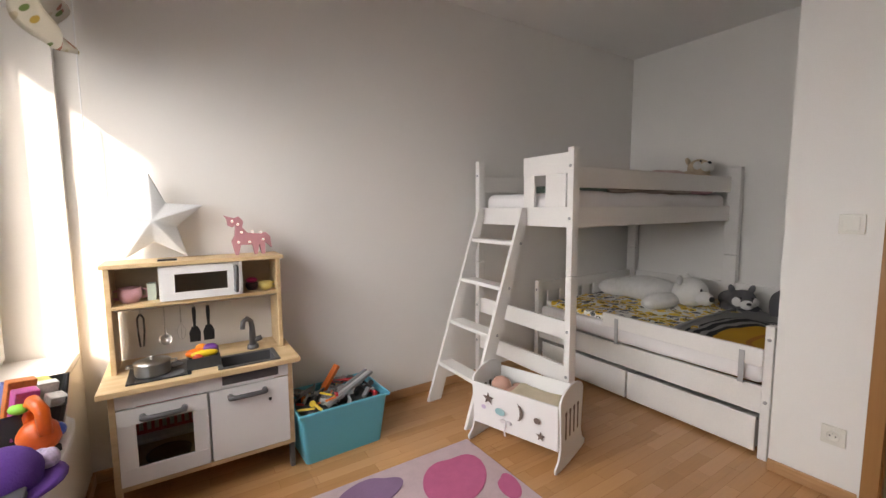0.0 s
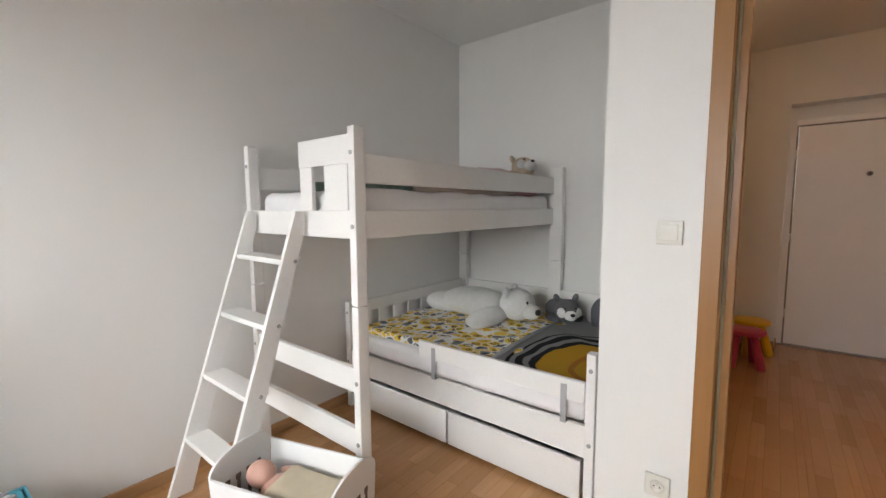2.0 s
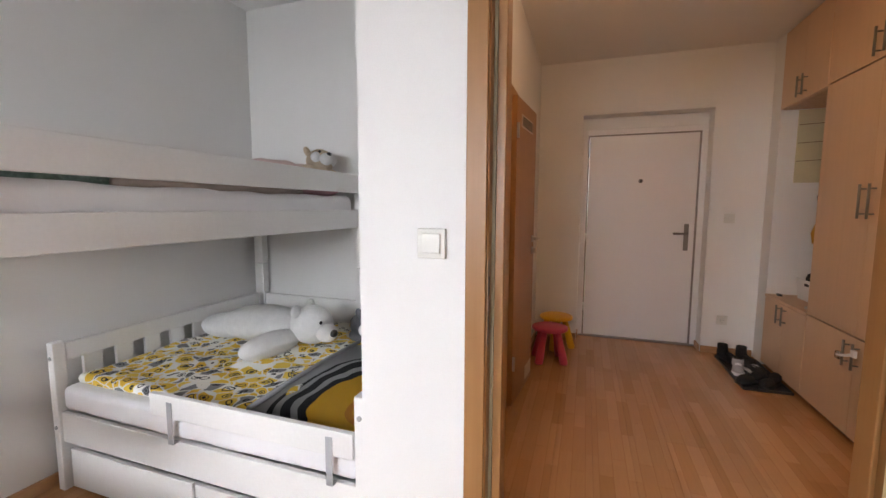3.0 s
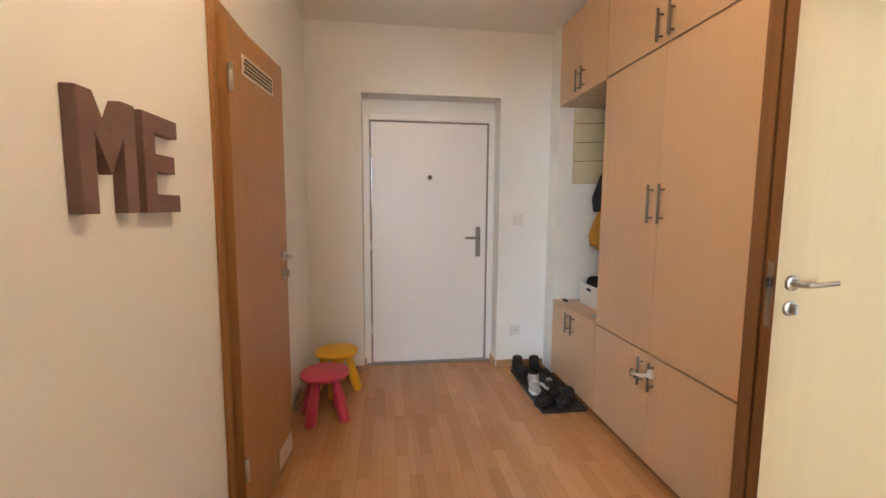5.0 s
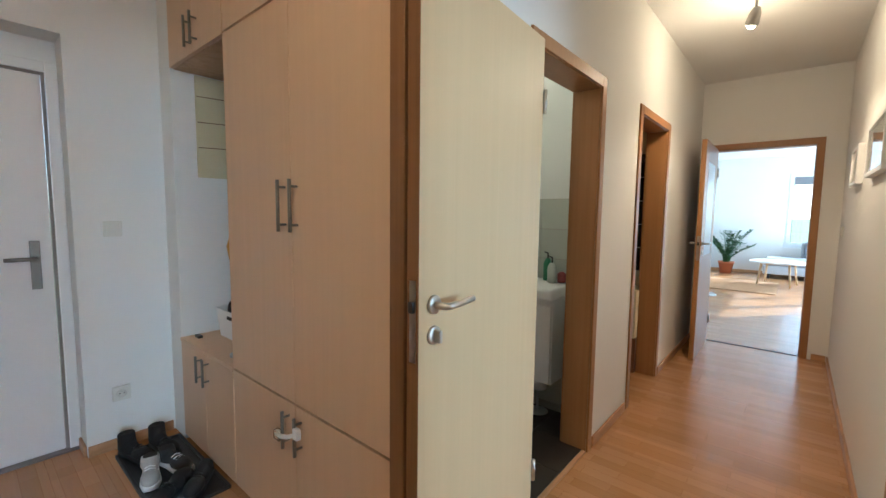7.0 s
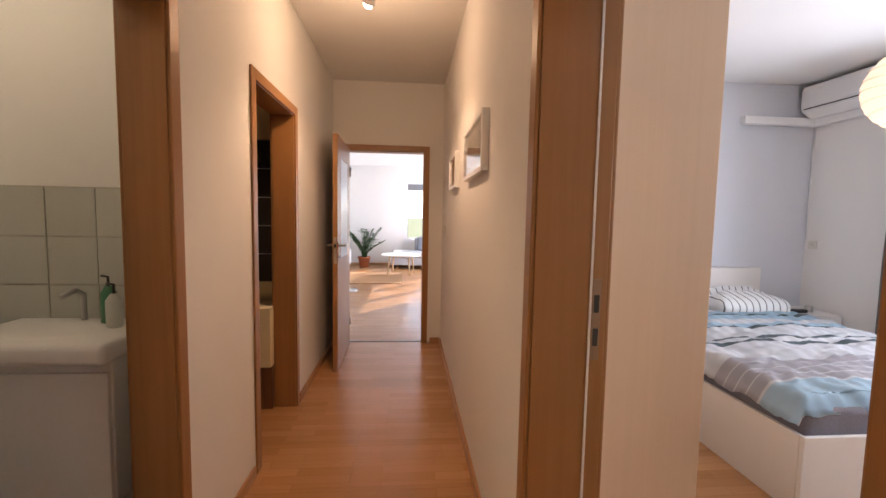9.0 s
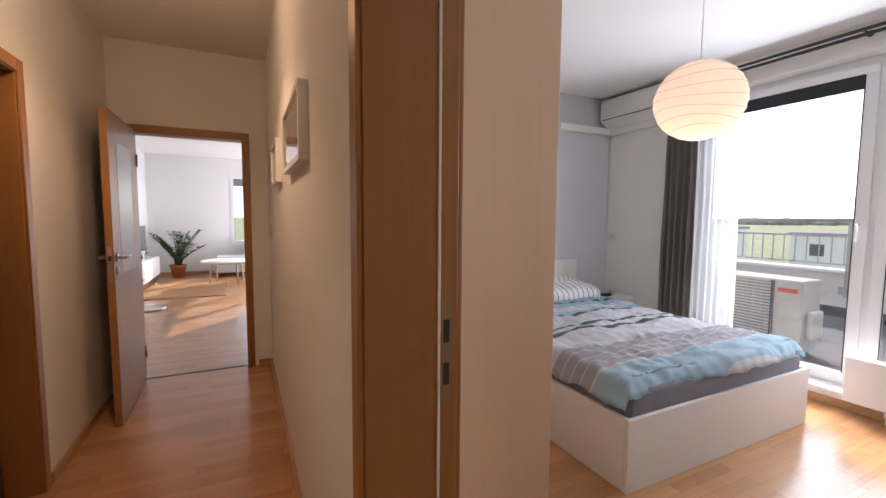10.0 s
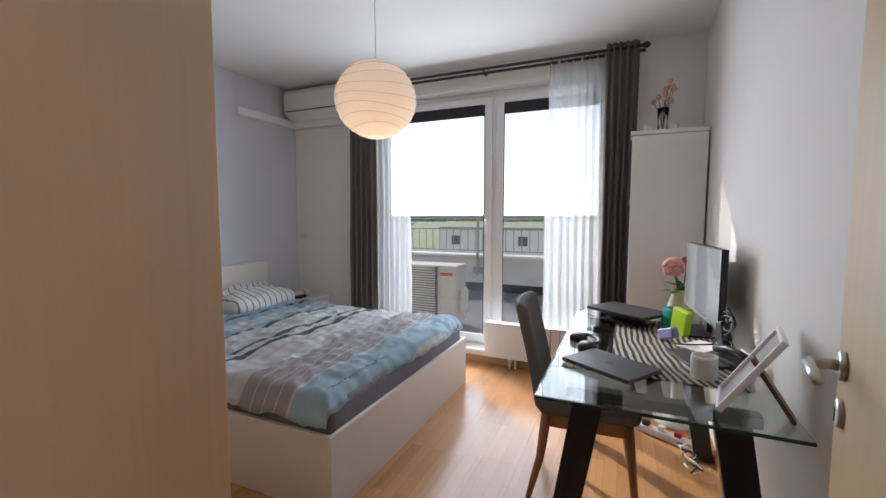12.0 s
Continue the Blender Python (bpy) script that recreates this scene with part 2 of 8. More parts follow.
def lathe(profile, sides=24, m=None):
    """A turned shape from (radius, z) pairs, about the z axis."""
    bm = bmesh.new()
    rings = []
    for r, z in profile:
        rings.append([bm.verts.new((max(r, 0.0004) * math.cos(2 * math.pi * k / sides), max(r, 0.0004) * math.sin(2 * math.pi * k / sides), z)) for k in range(sides)])
    for r0, r1 in zip(rings, rings[1:]):
        for k in range(sides):
            bm.faces.new((r0[k], r0[(k + 1) % sides], r1[(k + 1) % sides], r1[k]))
    bm.faces.new(rings[0][::-1])
    bm.faces.new(rings[-1])
    bmesh.ops.recalc_face_normals(bm, faces=bm.faces[:])
    if m is not None:
        bm.transform(m)
    return bm


def slab(outline, z0, z1, bevel=0.0, m=None):
    """A flat shape of the given outline (x, y), from z0 to z1."""
    bm = bmesh.new()
    lo = [bm.verts.new((x, y, z0)) for x, y in outline]
    hi = [bm.verts.new((x, y, z1)) for x, y in outline]
    bm.faces.new(lo[::-1])
    bm.faces.new(hi)
    k = len(lo)
    for i in range(k):
        bm.faces.new((lo[i], lo[(i + 1) % k], hi[(i + 1) % k], hi[i]))
    bmesh.ops.recalc_face_normals(bm, faces=bm.faces[:])
    if bevel:
        bmesh.ops.bevel(bm, geom=[e for e in bm.edges if abs(e.verts[0].co.z - e.verts[1].co.z) < 1e-6], offset=bevel, segments=2, affect="EDGES", profile=0.5)
    if m is not None:
        bm.transform(m)
    return bm


def ball(x, y, z, rx, ry, rz, seg=16, m=None):
    bm = bmesh.new()
    bmesh.ops.create_uvsphere(bm, u_segments=seg, v_segments=max(6, seg * 2 // 3), radius=1)
    bm.transform(Matrix.Translation((x, y, z)) @ (m if m is not None else Matrix.Identity(4)) @ Matrix.Diagonal((rx, ry, rz, 1)))
    return bm


def mesh_ob(name, bm, material, smooth=False):
    me = bpy.data.meshes.new(name)
    if smooth:
        for f in bm.faces:
            f.smooth = True
    bm.to_mesh(me)
    bm.free()
    if material:
        me.materials.append(material)
    return new(name, me)


def part(name, bm, material, parent, label="", smooth=False):
    ob = mesh_ob(name, bm, material, smooth)
    ob.parent = parent
    if label:
        tagged(ob, label)
    return ob


def thing(name, label, category, m=None, group="", kind=""):
    ob = new(name)
    ob.empty_display_size = 0.1
    if m is not None:
        ob.matrix_basis = m
    return tagged(ob, label, category, group, kind)


def solo(name, bm, material, label, category, group="", kind="", m=None, smooth=False):
    ob = mesh_ob(name, bm, material, smooth)
    if m is not None:
        ob.matrix_basis = m
    return tagged(ob, label, category, group, kind)


def wall(name, along, p0, p1, a0, a1, z0, z1, holes=(), material=None, label="", cat="wall"):
    """A wall p0..p1 thick that runs along x or y from a0 to a1, with openings (a0, a1, z0, z1)."""
    bm = bmesh.new()
    def add(u0, u1, w0, w1):
        if u1 - u0 > 1e-4 and w1 - w0 > 1e-4:
            if along == "x":
                cuboid(bm, u0, u1, p0, p1, w0, w1)
            else:
                cuboid(bm, p0, p1, u0, u1, w0, w1)
    at = a0
    for h0, h1, hz0, hz1 in sorted(holes):
        add(at, h0, z0, z1)
        add(h0, h1, z0, hz0)
        add(h0, h1, hz1, z1)
        at = h1
    add(at, a1, z0, z1)
    return solo(name, bm, material or WALL, label or "plain white painted plaster wall", cat, kind="structure")


# ---- the flat: walls, floor, ceiling ----
H = 2.655
# kids' room
wall("wall_nursery_north", "x", 2.60, 2.80, -0.40, 4.25, -0.1, H + 0.1)
wall("wall_nursery_west", "y", -0.38, -0.03, -0.98, 2.60, -0.1, H + 0.1, [(0.30, 2.56, 0.62, 2.08)])
# unseen wall, added outside to narrow the sun patch on the north wall
wall("wall_sun_blocker", "x", 0.02, 0.22, -1.75, -0.38, -0.1, 4.6, label="unseen white wall added outside to keep sun off the nursery window")
wall("wall_alcove_east", "y", 4.09, 4.25, 0.92, 2.60, -0.1, H + 0.1)
wall("wall_alcove_south", "x", 0.76, 0.92, 2.815, 6.20, -0.1, H + 0.1, [(4.225, 4.83, -0.1, 1.99)])
wall("wall_nursery_bedroom", "x", -1.13, -0.98, -1.06, 2.605, -0.1, H + 0.1)
wall("wall_middle_bedroom", "y", 2.605, 2.815, -5.40, -0.98, -0.1, H + 0.1, [(-2.25, -1.38, -0.1, 2.01)])
wall("wall_middle_nursery", "y", 2.72, 2.815, -0.98, 0.92, -0.1, H + 0.1, [(-0.33, 0.556, -0.1, 2.01)])
# hall
wall("wall_hall_east", "y", 6.06, 6.20, -1.80, 0.76, -0.1, H + 0.1, [(-0.70, 0.34, -0.1, 2.02)])
wall("wall_hall_east_face", "y", 5.885, 6.06, -1.80, 0.76, -0.1, H + 0.1, [(-0.714, 0.359, -0.1, 2.16)])
wall("wall_hall_niche_side", "y", 5.71, 5.885, -1.80, -1.122, -0.1, H + 0.1)
wall("wall_hall_south", "x", -1.95, -1.80, 4.06, 6.20, -0.1, H + 0.1)
wall("wall_corridor_east", "y", 3.92, 4.06, -5.40, -1.22, -0.1, H + 0.1, [(-2.545, -1.825, -0.1, 1.985), (-3.985, -3.255, -0.1, 1.985)])
# bedroom
wall("wall_bedroom_west", "y", -1.06, -0.78, -5.10, -1.13, -0.1, H + 0.1, [(-3.95, -1.72, 0.10, 2.46)])
wall("wall_bedroom_south", "x", -5.10, -4.95, -0.78, 2.605, -0.1, H + 0.1, material=WALL_GREY, label="pale grey painted bedroom wall")
# lounge
wall("wall_lounge_north", "x", -5.55, -5.40, 0.80, 6.60, -0.1, H + 0.1, [(3.00, 3.80, -0.1, 1.99)])
wall("wall_lounge_south", "x", -12.55, -12.40, 0.80, 6.60, -0.1, H + 0.1, [(1.75, 3.32, 0.62, 2.30)])
wall("wall_lounge_west", "y", 0.80, 1.10, -12.40, -5.55, -0.1, H + 0.1, [(-12.35, -9.87, 0.05, 2.46)])
wall("wall_lounge_east", "y", 4.90, 5.05, -12.40, -5.55, -0.1, H + 0.1)
# bath and dark room
wall("wall_bath_partition", "x", -3.10, -2.98, 4.06, 6.20, -0.1, H + 0.1)
wall("wall_bath_east", "y", 5.60, 5.72, -5.40, -1.95, -0.1, H + 0.1)
# toilet behind the ajar door
wall("wall_toilet_north", "x", 2.20, 2.30, 4.25, 6.20, -0.1, H + 0.1)
wall("wall_toilet_east", "y", 5.70, 5.80, 0.92, 2.20, -0.1, H + 0.1)

solo("floor", block(-1.06, 6.65, -12.45, 2.75, -0.12, -0.012), SUBFLOOR, "screed under the laminate floor", "floor", kind="structure")
bpy.data.objects["floor"]["label"] = "warm beech laminate floor of narrow strips"
solo("ceiling", merge(block(-1.06, 6.65, -5.40, 2.75, H, H + 0.12), block(0.80, 6.65, -12.45, -5.40, H, H + 0.12)), CEIL, "flat white painted ceiling", "ceiling", kind="structure")


def boards(x0, x1, y0, y1, first):
    """Laminate boards 0.195 m wide along x, staggered, each a little of its own tone."""
    fl = bpy.data.objects["floor"]
    meshes = {}
    row = 0
    y = y0
    while y < y1 - 0.001:
        w = min(0.195, y1 - y)
        x = x0
        n = 0
        ln0 = 1.29 * ((row * 0.37) % 1.0) + 0.12
        while x < x1 - 0.001:
            ln = min(ln0 if n == 0 else 1.29, x1 - x)
            key = (round(w, 3), round(ln, 3))
            if key not in meshes:
                bm = block(0.0004, key[1] - 0.0004, 0.0004, key[0] - 0.0004, -0.012, 0.0)
                me = bpy.data.meshes.new("plank")
                bm.to_mesh(me)
                bm.free()
                me.materials.append(FLOOR)
                meshes[key] = me
            ob = new("plank", meshes[key])
            ob.parent = fl
            ob.location = (x, y, 0)
            x += ln
            n += 1
        y += w
        row += 1


# ---- doors, frames, skirting ----
def door_frame(name, along, p0, p1, a0, a1, top, material, label, cas=0.06, reveal=0.0):
    """Lining and flat casings round an opening a0..a1 in a wall p0..p1."""
    th = thing(name, label, "door frame", kind="structure")
    e, w = 0.012, 0.018
    def bar(nm, u0, u1, v0, v1, z0, z1):
        bm = block(u0, u1, v0, v1, z0, z1, 0.003) if along == "x" else block(v0, v1, u0, u1, z0, z1, 0.003)
        part(nm, bm, material, th)
    bar("jamb", a0, a0 + w, p0, p1, 0.0, top)
    bar("jamb", a1 - w, a1, p0, p1, 0.0, top)
    bar("head", a0 + w, a1 - w, p0, p1, top - w, top)
    for q0, q1 in ((p0 - e, p0 - 0.0005), (p1 + 0.0005, p1 + e)):
        bar("casing", a0 - cas + w, a0 + w - 0.004, q0, q1, 0.0, top + cas - w)
        bar("casing", a1 - w + 0.004, a1 + cas - w, q0, q1, 0.0, top + cas - w)
        bar("casing", a0 + w - 0.004, a1 - w + 0.004, q0, q1, top - w + 0.004, top + cas - w)
    return th


def lever_set(parent, x, y, z, face, lever_to, lock="key"):
    """A lever handle with its round rose and lock rose, on the face (+1 or -1 along local y)."""
    rot = pose(0, 0, 0, -90 * face)
    part("rose", lathe([(0.0, 0.0), (0.026, 0.0), (0.026, 0.008), (0.022, 0.010), (0.0, 0.010)], 24, pose(x, y, z) @ rot), STEEL, parent, "round steel rose", True)
    yy = y + face * 0.05
    part("door_handle", tube([(x, y + face * 0.008, z), (x, y + face * 0.03, z), (x, y + face * 0.046, z), (x + lever_to * 0.015, yy, z), (x + lever_to * 0.06, yy, z), (x + lever_to * 0.125, yy, z + 0.004)], [0.010, 0.010, 0.010, 0.010, 0.009, 0.008], 12), STEEL, parent, "brushed steel lever handle", True)
    lr = part("lock_rose", lathe([(0.0, 0.0), (0.026, 0.0), (0.026, 0.007), (0.022, 0.009), (0.0, 0.009)], 24, pose(x, y, z - 0.085) @ rot), STEEL, parent, "round steel lock rose", True)
    if lock == "turn":
        part("thumb_turn", block(x - 0.006, x + 0.006, min(y, y + face * 0.03), max(y, y + face * 0.03), z - 0.103, z - 0.068, 0.003), STEEL, lr)
    else:
        yk = y + face * 0.0095
        part("keyhole", merge(lathe([(0.0, 0.0), (0.006, 0.0), (0.006, 0.001), (0.0, 0.001)], 12, pose(x, yk, z - 0.08) @ rot), block(x - 0.003, x + 0.003, min(yk, yk + face * .001), max(yk, yk + face * .001), z - 0.1, z - 0.082)), DARK_METAL, lr)


def door_leaf(name, label, m, width, height, material, lock="key", thick=0.04, edge=None):
    """A leaf hinged at its own origin, along local x, from 0 to width."""
    th = thing(name, label, "door", m, kind="structure")
    part("leaf", block(0.003, width, -thick / 2, thick / 2, 0.008, height, 0.002), material, th)
    for f in (1, -1):
        lever_set(th, width - 0.06, f * thick / 2, 1.07, f, -1, lock)
    if edge:
        part("edge_band", block(width + 0.0002, width + 0.0012, -thick / 2, thick / 2, 0.008, height), edge, th, "brown edge band")
    part("latch_plate", block(width - 0.001, width + 0.002, -0.011, 0.011, 0.92, 1.14), STEEL, th)
    part("latch", block(width + 0.001, width + 0.012, -0.008, 0.008, 1.055, 1.085, 0.002), DARK_METAL, th)
    for z in (0.25, 1.75):
        part("hinge", tube([(0.0, thick / 2 + 0.006, z - 0.045), (0.0, thick / 2 + 0.006, z + 0.045)], 0.008, 10), STEEL, th, "", True)
    return th


nursery_frame = door_frame("door_frame_nursery", "y", 2.72, 2.815, -0.33, 0.556, 2.01, OAK_FRAME, "brown wood-effect door lining with flat casing")
part("door_stop", block(2.762, 2.829, 0.505, 0.5375, 0.0, 1.99, 0.003), OAK_FRAME, nursery_frame)
part("door_stop", block(2.762, 2.829, -0.3115, -0.300, 0.0, 1.99, 0.003), OAK_FRAME, nursery_frame)
part("door_stop", block(2.762, 2.829, -0.300, 0.505, 1.962, 1.9915, 0.003), OAK_FRAME, nursery_frame)
door_frame("door_frame_bedroom", "y", 2.605, 2.815, -2.25, -1.38, 2.01, OAK_FRAME, "brown wood-effect door lining with flat casing")
door_frame("door_frame_bath", "y", 3.92, 4.06, -2.545, -1.825, 1.985, OAK_FRAME, "brown wood-effect door lining with flat casing")
door_frame("door_frame_dark_room", "y", 3.92, 4.06, -3.985, -3.255, 1.985, OAK_FRAME, "brown wood-effect door lining with flat casing")
door_frame("door_frame_lounge", "x", -5.55, -5.40, 3.00, 3.80, 1.99, OAK_FRAME, "brown wood-effect door lining with flat casing")
door_frame("door_frame_toilet", "x", 0.76, 0.92, 4.225, 4.83, 1.99, OAK_FRAME, "brown wood-effect door lining with flat casing")
STRIKE = mat("bronze_strike_metal", (0.30, 0.21, 0.14), 0.4, metal=0.7)
def strike(name, x, y, s):
    """A strike plate with two holes on a lining face y that looks along s, and the seal beside it."""
    lo, hi = min(y, y + s * 0.0015), max(y, y + s * 0.0015)
    st = solo(name, block(x, x + 0.024, lo, hi, 0.93, 1.16), STRIKE, "bronze strike plate set in the door lining", "strike plate", kind="structure")
    face_y = y + s * 0.0015
    for z in (0.97, 1.065):
        part("strike_hole", block(x + 0.005, x + 0.02, min(face_y, face_y + s * 0.0008), max(face_y, face_y + s * 0.0008), z, z + 0.05), DARK_METAL, st)


SEAL = mat("olive_rubber_seal", (0.30, 0.26, 0.16), 0.6)
strike("strike_plate_bedroom", 2.622, -2.232, 1)
solo("seal", block(2.650, 2.656, -2.232, -2.227, 0.0, 1.98), PVC, "pale rubber seal along the door lining", "door seal", kind="structure")
strike("strike_plate_nursery", 2.712, 0.538, -1)
solo("seal", block(2.752, 2.7615, 0.529, 0.5375, 0.0, 1.98), SEAL, "olive rubber seal along the door lining", "door seal", kind="structure")

door_leaf("door_bath", "pale beech door standing open against the wall", pose(3.906, -1.84, 0, 0, 0, 93.5), 0.74, 1.985, BEECH_DOOR, "turn", edge=TRIM_BROWN)
door_leaf("door_lounge", "brown panelled door with a glass strip, standing open", pose(3.775, -5.375, 0, 0, 0, 91), 0.79, 1.98, BROWN_DOOR)
door_leaf("door_bedroom", "beech door standing wide open into the bedroom", pose(2.592, -1.405, 0, 0, 0, 168), 0.82, 1.985, BEECH_DOOR)
door_leaf("door_nursery", "beech door standing wide open into the nursery", pose(2.695, -0.30, 0, 0, 0, 190), 0.82, 1.985, BEECH_DOOR)

# entrance door in its deep niche
ent = thing("door_entrance", "white flush entrance door with a spyhole, closed", "door", kind="structure")
part("leaf", block(6.062, 6.10, -0.650, 0.292, 0.012, 1.985, 0.002), WHITE_DOOR, ent)
FRAME_GREY = mat("brown_grey_steel_frame", (0.24, 0.20, 0.18), 0.5)
for a in ((6.058, 6.075, -0.666, -0.652, 0.0, 2.0), (6.058, 6.075, 0.294, 0.308, 0.0, 2.0), (6.058, 6.075, -0.652, 0.294, 1.987, 2.0)):
    part("frame_edge", block(*a), FRAME_GREY, ent, "brown-grey steel frame edge")
for a in ((6.045, 6.0585, -0.714, -0.666, 0.0, 2.05), (6.045, 6.0585, 0.308, 0.357, 0.0, 2.05), (6.045, 6.0585, -0.666, 0.308, 2.0, 2.05)):
    part("steel_frame", block(*a, 0.004), WHITE_DOOR, ent, "white painted steel frame")
part("threshold", block(6.02, 6.10, -0.70, 0.34, 0.0, 0.012, 0.003), FRAME_GREY, ent, "dark metal threshold strip")
NICKEL = mat("dull_nickel", (0.23, 0.21, 0.19), 0.4, metal=0.7)
part("handle_plate", block(6.054, 6.062, -0.605, -0.565, 0.90, 1.15, 0.003), NICKEL, ent, "steel handle backplate")
part("door_handle", tube([(6.055, -0.585, 1.06), (6.02, -0.585, 1.06), (6.012, -0.575, 1.06), (6.01, -0.47, 1.06)], 0.010, 12), NICKEL, ent, "dull steel lever handle", True)
part("spyhole", lathe([(0.0, 0.0), (0.02, 0.0), (0.02, 0.006), (0.012, 0.009), (0.0, 0.009)], 20, pose(6.062, -0.177, 1.553, 0, -90)), NICKEL, ent, "", True)
part("spyhole_lens", lathe([(0.0, 0.0), (0.011, 0.0), (0.009, 0.003), (0.0, 0.004)], 16, pose(6.053, -0.177, 1.553, 0, -90)), DARK_METAL, ent, "", True)
for z in (0.3, 1.0, 1.75):
    part("hinge", tube([(6.055, 0.30, z - 0.04), (6.055, 0.30, z + 0.04)], 0.009, 10), STEEL, ent, "", True)

# toilet door, ajar, with its vent grille
wc = door_leaf("door_toilet", "brown wood-effect door with a vent grille, ajar", pose(4.248, 0.738, 0, 0, 0, -5), 0.565, 1.975, BROWN_DOOR, "turn")
GRILLE = mat("pale_brown_grille", (0.58, 0.47, 0.36), 0.5)
# near-black for solid pieces that paint the shade inside slots and openings
HOLE_SHADE = mat("hole_shade", (0.02, 0.018, 0.016), 0.8)
vent = part("vent_grille", block(0.112, 0.432, -0.024, -0.0195, 1.805, 1.885, 0.002), GRILLE, wc, "pale slotted vent grille")
for i in range(12):
    for j in range(4):
        part("vent_slot", block(0.126 + i * 0.0245 + 0.008 * (j % 2), 0.143 + i * 0.0245 + 0.008 * (j % 2), -0.0252, -0.0238, 1.816 + j * 0.0155, 1.8265 + j * 0.0155), HOLE_SHADE, vent)
for z in (0.25, 1.72):
    part("hinge", tube([(-0.004, -0.030, z), (-0.004, -0.030, z + 0.09)], 0.009, 10), STEEL, wc, "", True)
part("lower_grille", block(0.36, 0.545, -0.024, -0.0195, 0.05, 0.15, 0.002), GRILLE, wc, "grey slotted grille near the floor")

SKIRT = wood("beech_skirting", (0.40, 0.21, 0.095), (0.53, 0.30, 0.145), 0.45, (3, 3, 30), 1.2)


def skirting(name, pts):
    """Skirting strip along x or y lines: (axis, face, from, to, side)."""
    for along, f, a, b, s in pts:
        q0, q1 = (f, f + s * 0.014) if s > 0 else (f + s * 0.014, f)
        bm = block(a, b, q0, q1, 0.0, 0.058, 0.004) if along == "x" else block(q0, q1, a, b, 0.0, 0.058, 0.004)
        solo(name, bm, SKIRT, "low beech-effect skirting board along the wall", "skirting board", kind="structure")


skirting("baseboard", [("x", 2.60, -0.03, 4.09, -1), ("y", -0.03, -0.98, 2.58, 1), ("y", 4.09, 0.94, 2.58, -1), ("y", 2.72, 0.605, 0.92, -1),
    ("y", 2.72, -0.98, -0.39, -1), ("x", -0.98, -0.01, 2.62, 1), ("x", 0.76, 2.83, 4.17, -1), ("x", 0.76, 4.89, 5.87, -1), ("y", 5.885, -1.11, -0.716, -1), ("y", 5.885, 0.361, 0.74, -1),
    ("x", 0.359, 5.90, 6.04, -1), ("x", -0.714, 5.90, 6.04, 1), ("y", 2.815, -5.38, -2.31, 1), ("y", 2.815, -1.32, -0.39, 1), ("y", 2.815, 0.62, 0.75, 1), ("y", 3.92, -3.19, -2.61, -1), ("y", 3.92, -5.38, -4.05, -1),
    ("x", -5.40, 2.83, 2.93, 1), ("y", -0.78, -1.66, -1.15, 1), ("y", -0.78, -4.93, -1.68, 1), ("x", -1.13, -0.76, 2.59, -1), ("x", -4.95, -0.76, 2.59, 1), ("y", 2.605, -2.60, -2.32, -1), ("x", -12.40, 1.12, 4.88, 1), ("y", 4.90, -12.38, -5.57, -1), ("y", 1.10, -7.8, -5.57, 1)])


# ---- nursery window ----
def casement(name, label, x, y0, y1, z0, z1, bars, t=0.06, fw=0.065):
    """A plastic window in the plane x: outer frame, sashes between the bars, panes."""
    th = thing(name, label, "window", kind="structure")
    for a in ((y0, y1, z0, z0 + fw), (y0, y1, z1 - fw, z1)):
        part("window_frame", block(x - t / 2, x + t / 2, *a, 0.004), PVC, th)
    for a in ((y0, y0 + fw), (y1 - fw, y1)):
        part("window_frame", block(x - t / 2, x + t / 2, *a, z0 + fw, z1 - fw, 0.004), PVC, th)
    edges = [y0 + fw] + list(bars) + [y1 - fw]
    for b in bars:
        part("mullion", block(x - t / 2, x + t / 2, b - 0.03, b + 0.03, z0 + fw, z1 - fw, 0.004), PVC, th)
    for i, (a, b) in enumerate(zip(edges, edges[1:])):
        a, b = a + (0.03 if i else 0), b - (0.03 if i < len(bars) else 0)
        s0, s1, sw = x + t / 2 - 0.01, x + t / 2 + 0.022, 0.06
        sash = part("sash", merge(block(s0, s1, a - 0.01, b + 0.01, z0 + fw - 0.01, z0 + fw + sw, 0.004), block(s0, s1, a - 0.01, b + 0.01, z1 - fw - sw, z1 - fw + 0.01, 0.004),
            block(s0, s1, a - 0.01, a + sw, z0 + fw + sw, z1 - fw - sw, 0.004), block(s0, s1, b - sw, b + 0.01, z0 + fw + sw, z1 - fw - sw, 0.004)), PVC, th)
        pane = part("pane", block(x + 0.008, x + 0.014, a + sw - 0.01, b - sw + 0.01, z0 + fw + sw - 0.01, z1 - fw - sw + 0.01), GLASS, sash)
        pane.visible_shadow = False
        part("seal", merge(block(s1 - 0.004, s1 + 0.001, a + sw, a + sw + 0.006, z0 + fw + sw, z1 - fw - sw), block(s1 - 0.004, s1 + 0.001, b - sw - 0.006, b - sw, z0 + fw + sw, z1 - fw - sw)), DARK_METAL, sash)
    return th


casement("window_nursery", "white plastic casement window over the sill", -0.30, 0.30, 2.56, 0.62, 2.08, [1.43])
solo("window_sill", slab([(-0.27, 0.302), (-0.03, 0.302), (-0.03, 0.25), (0.085, 0.25), (0.085, 1.70), (0.072, 1.79), (0.02, 1.87), (-0.03, 1.88), (-0.03, 2.555), (-0.27, 2.555)], 0.622, 0.65, 0.006), WHITE, "glossy white window sill holding toys", "window sill", kind="structure")


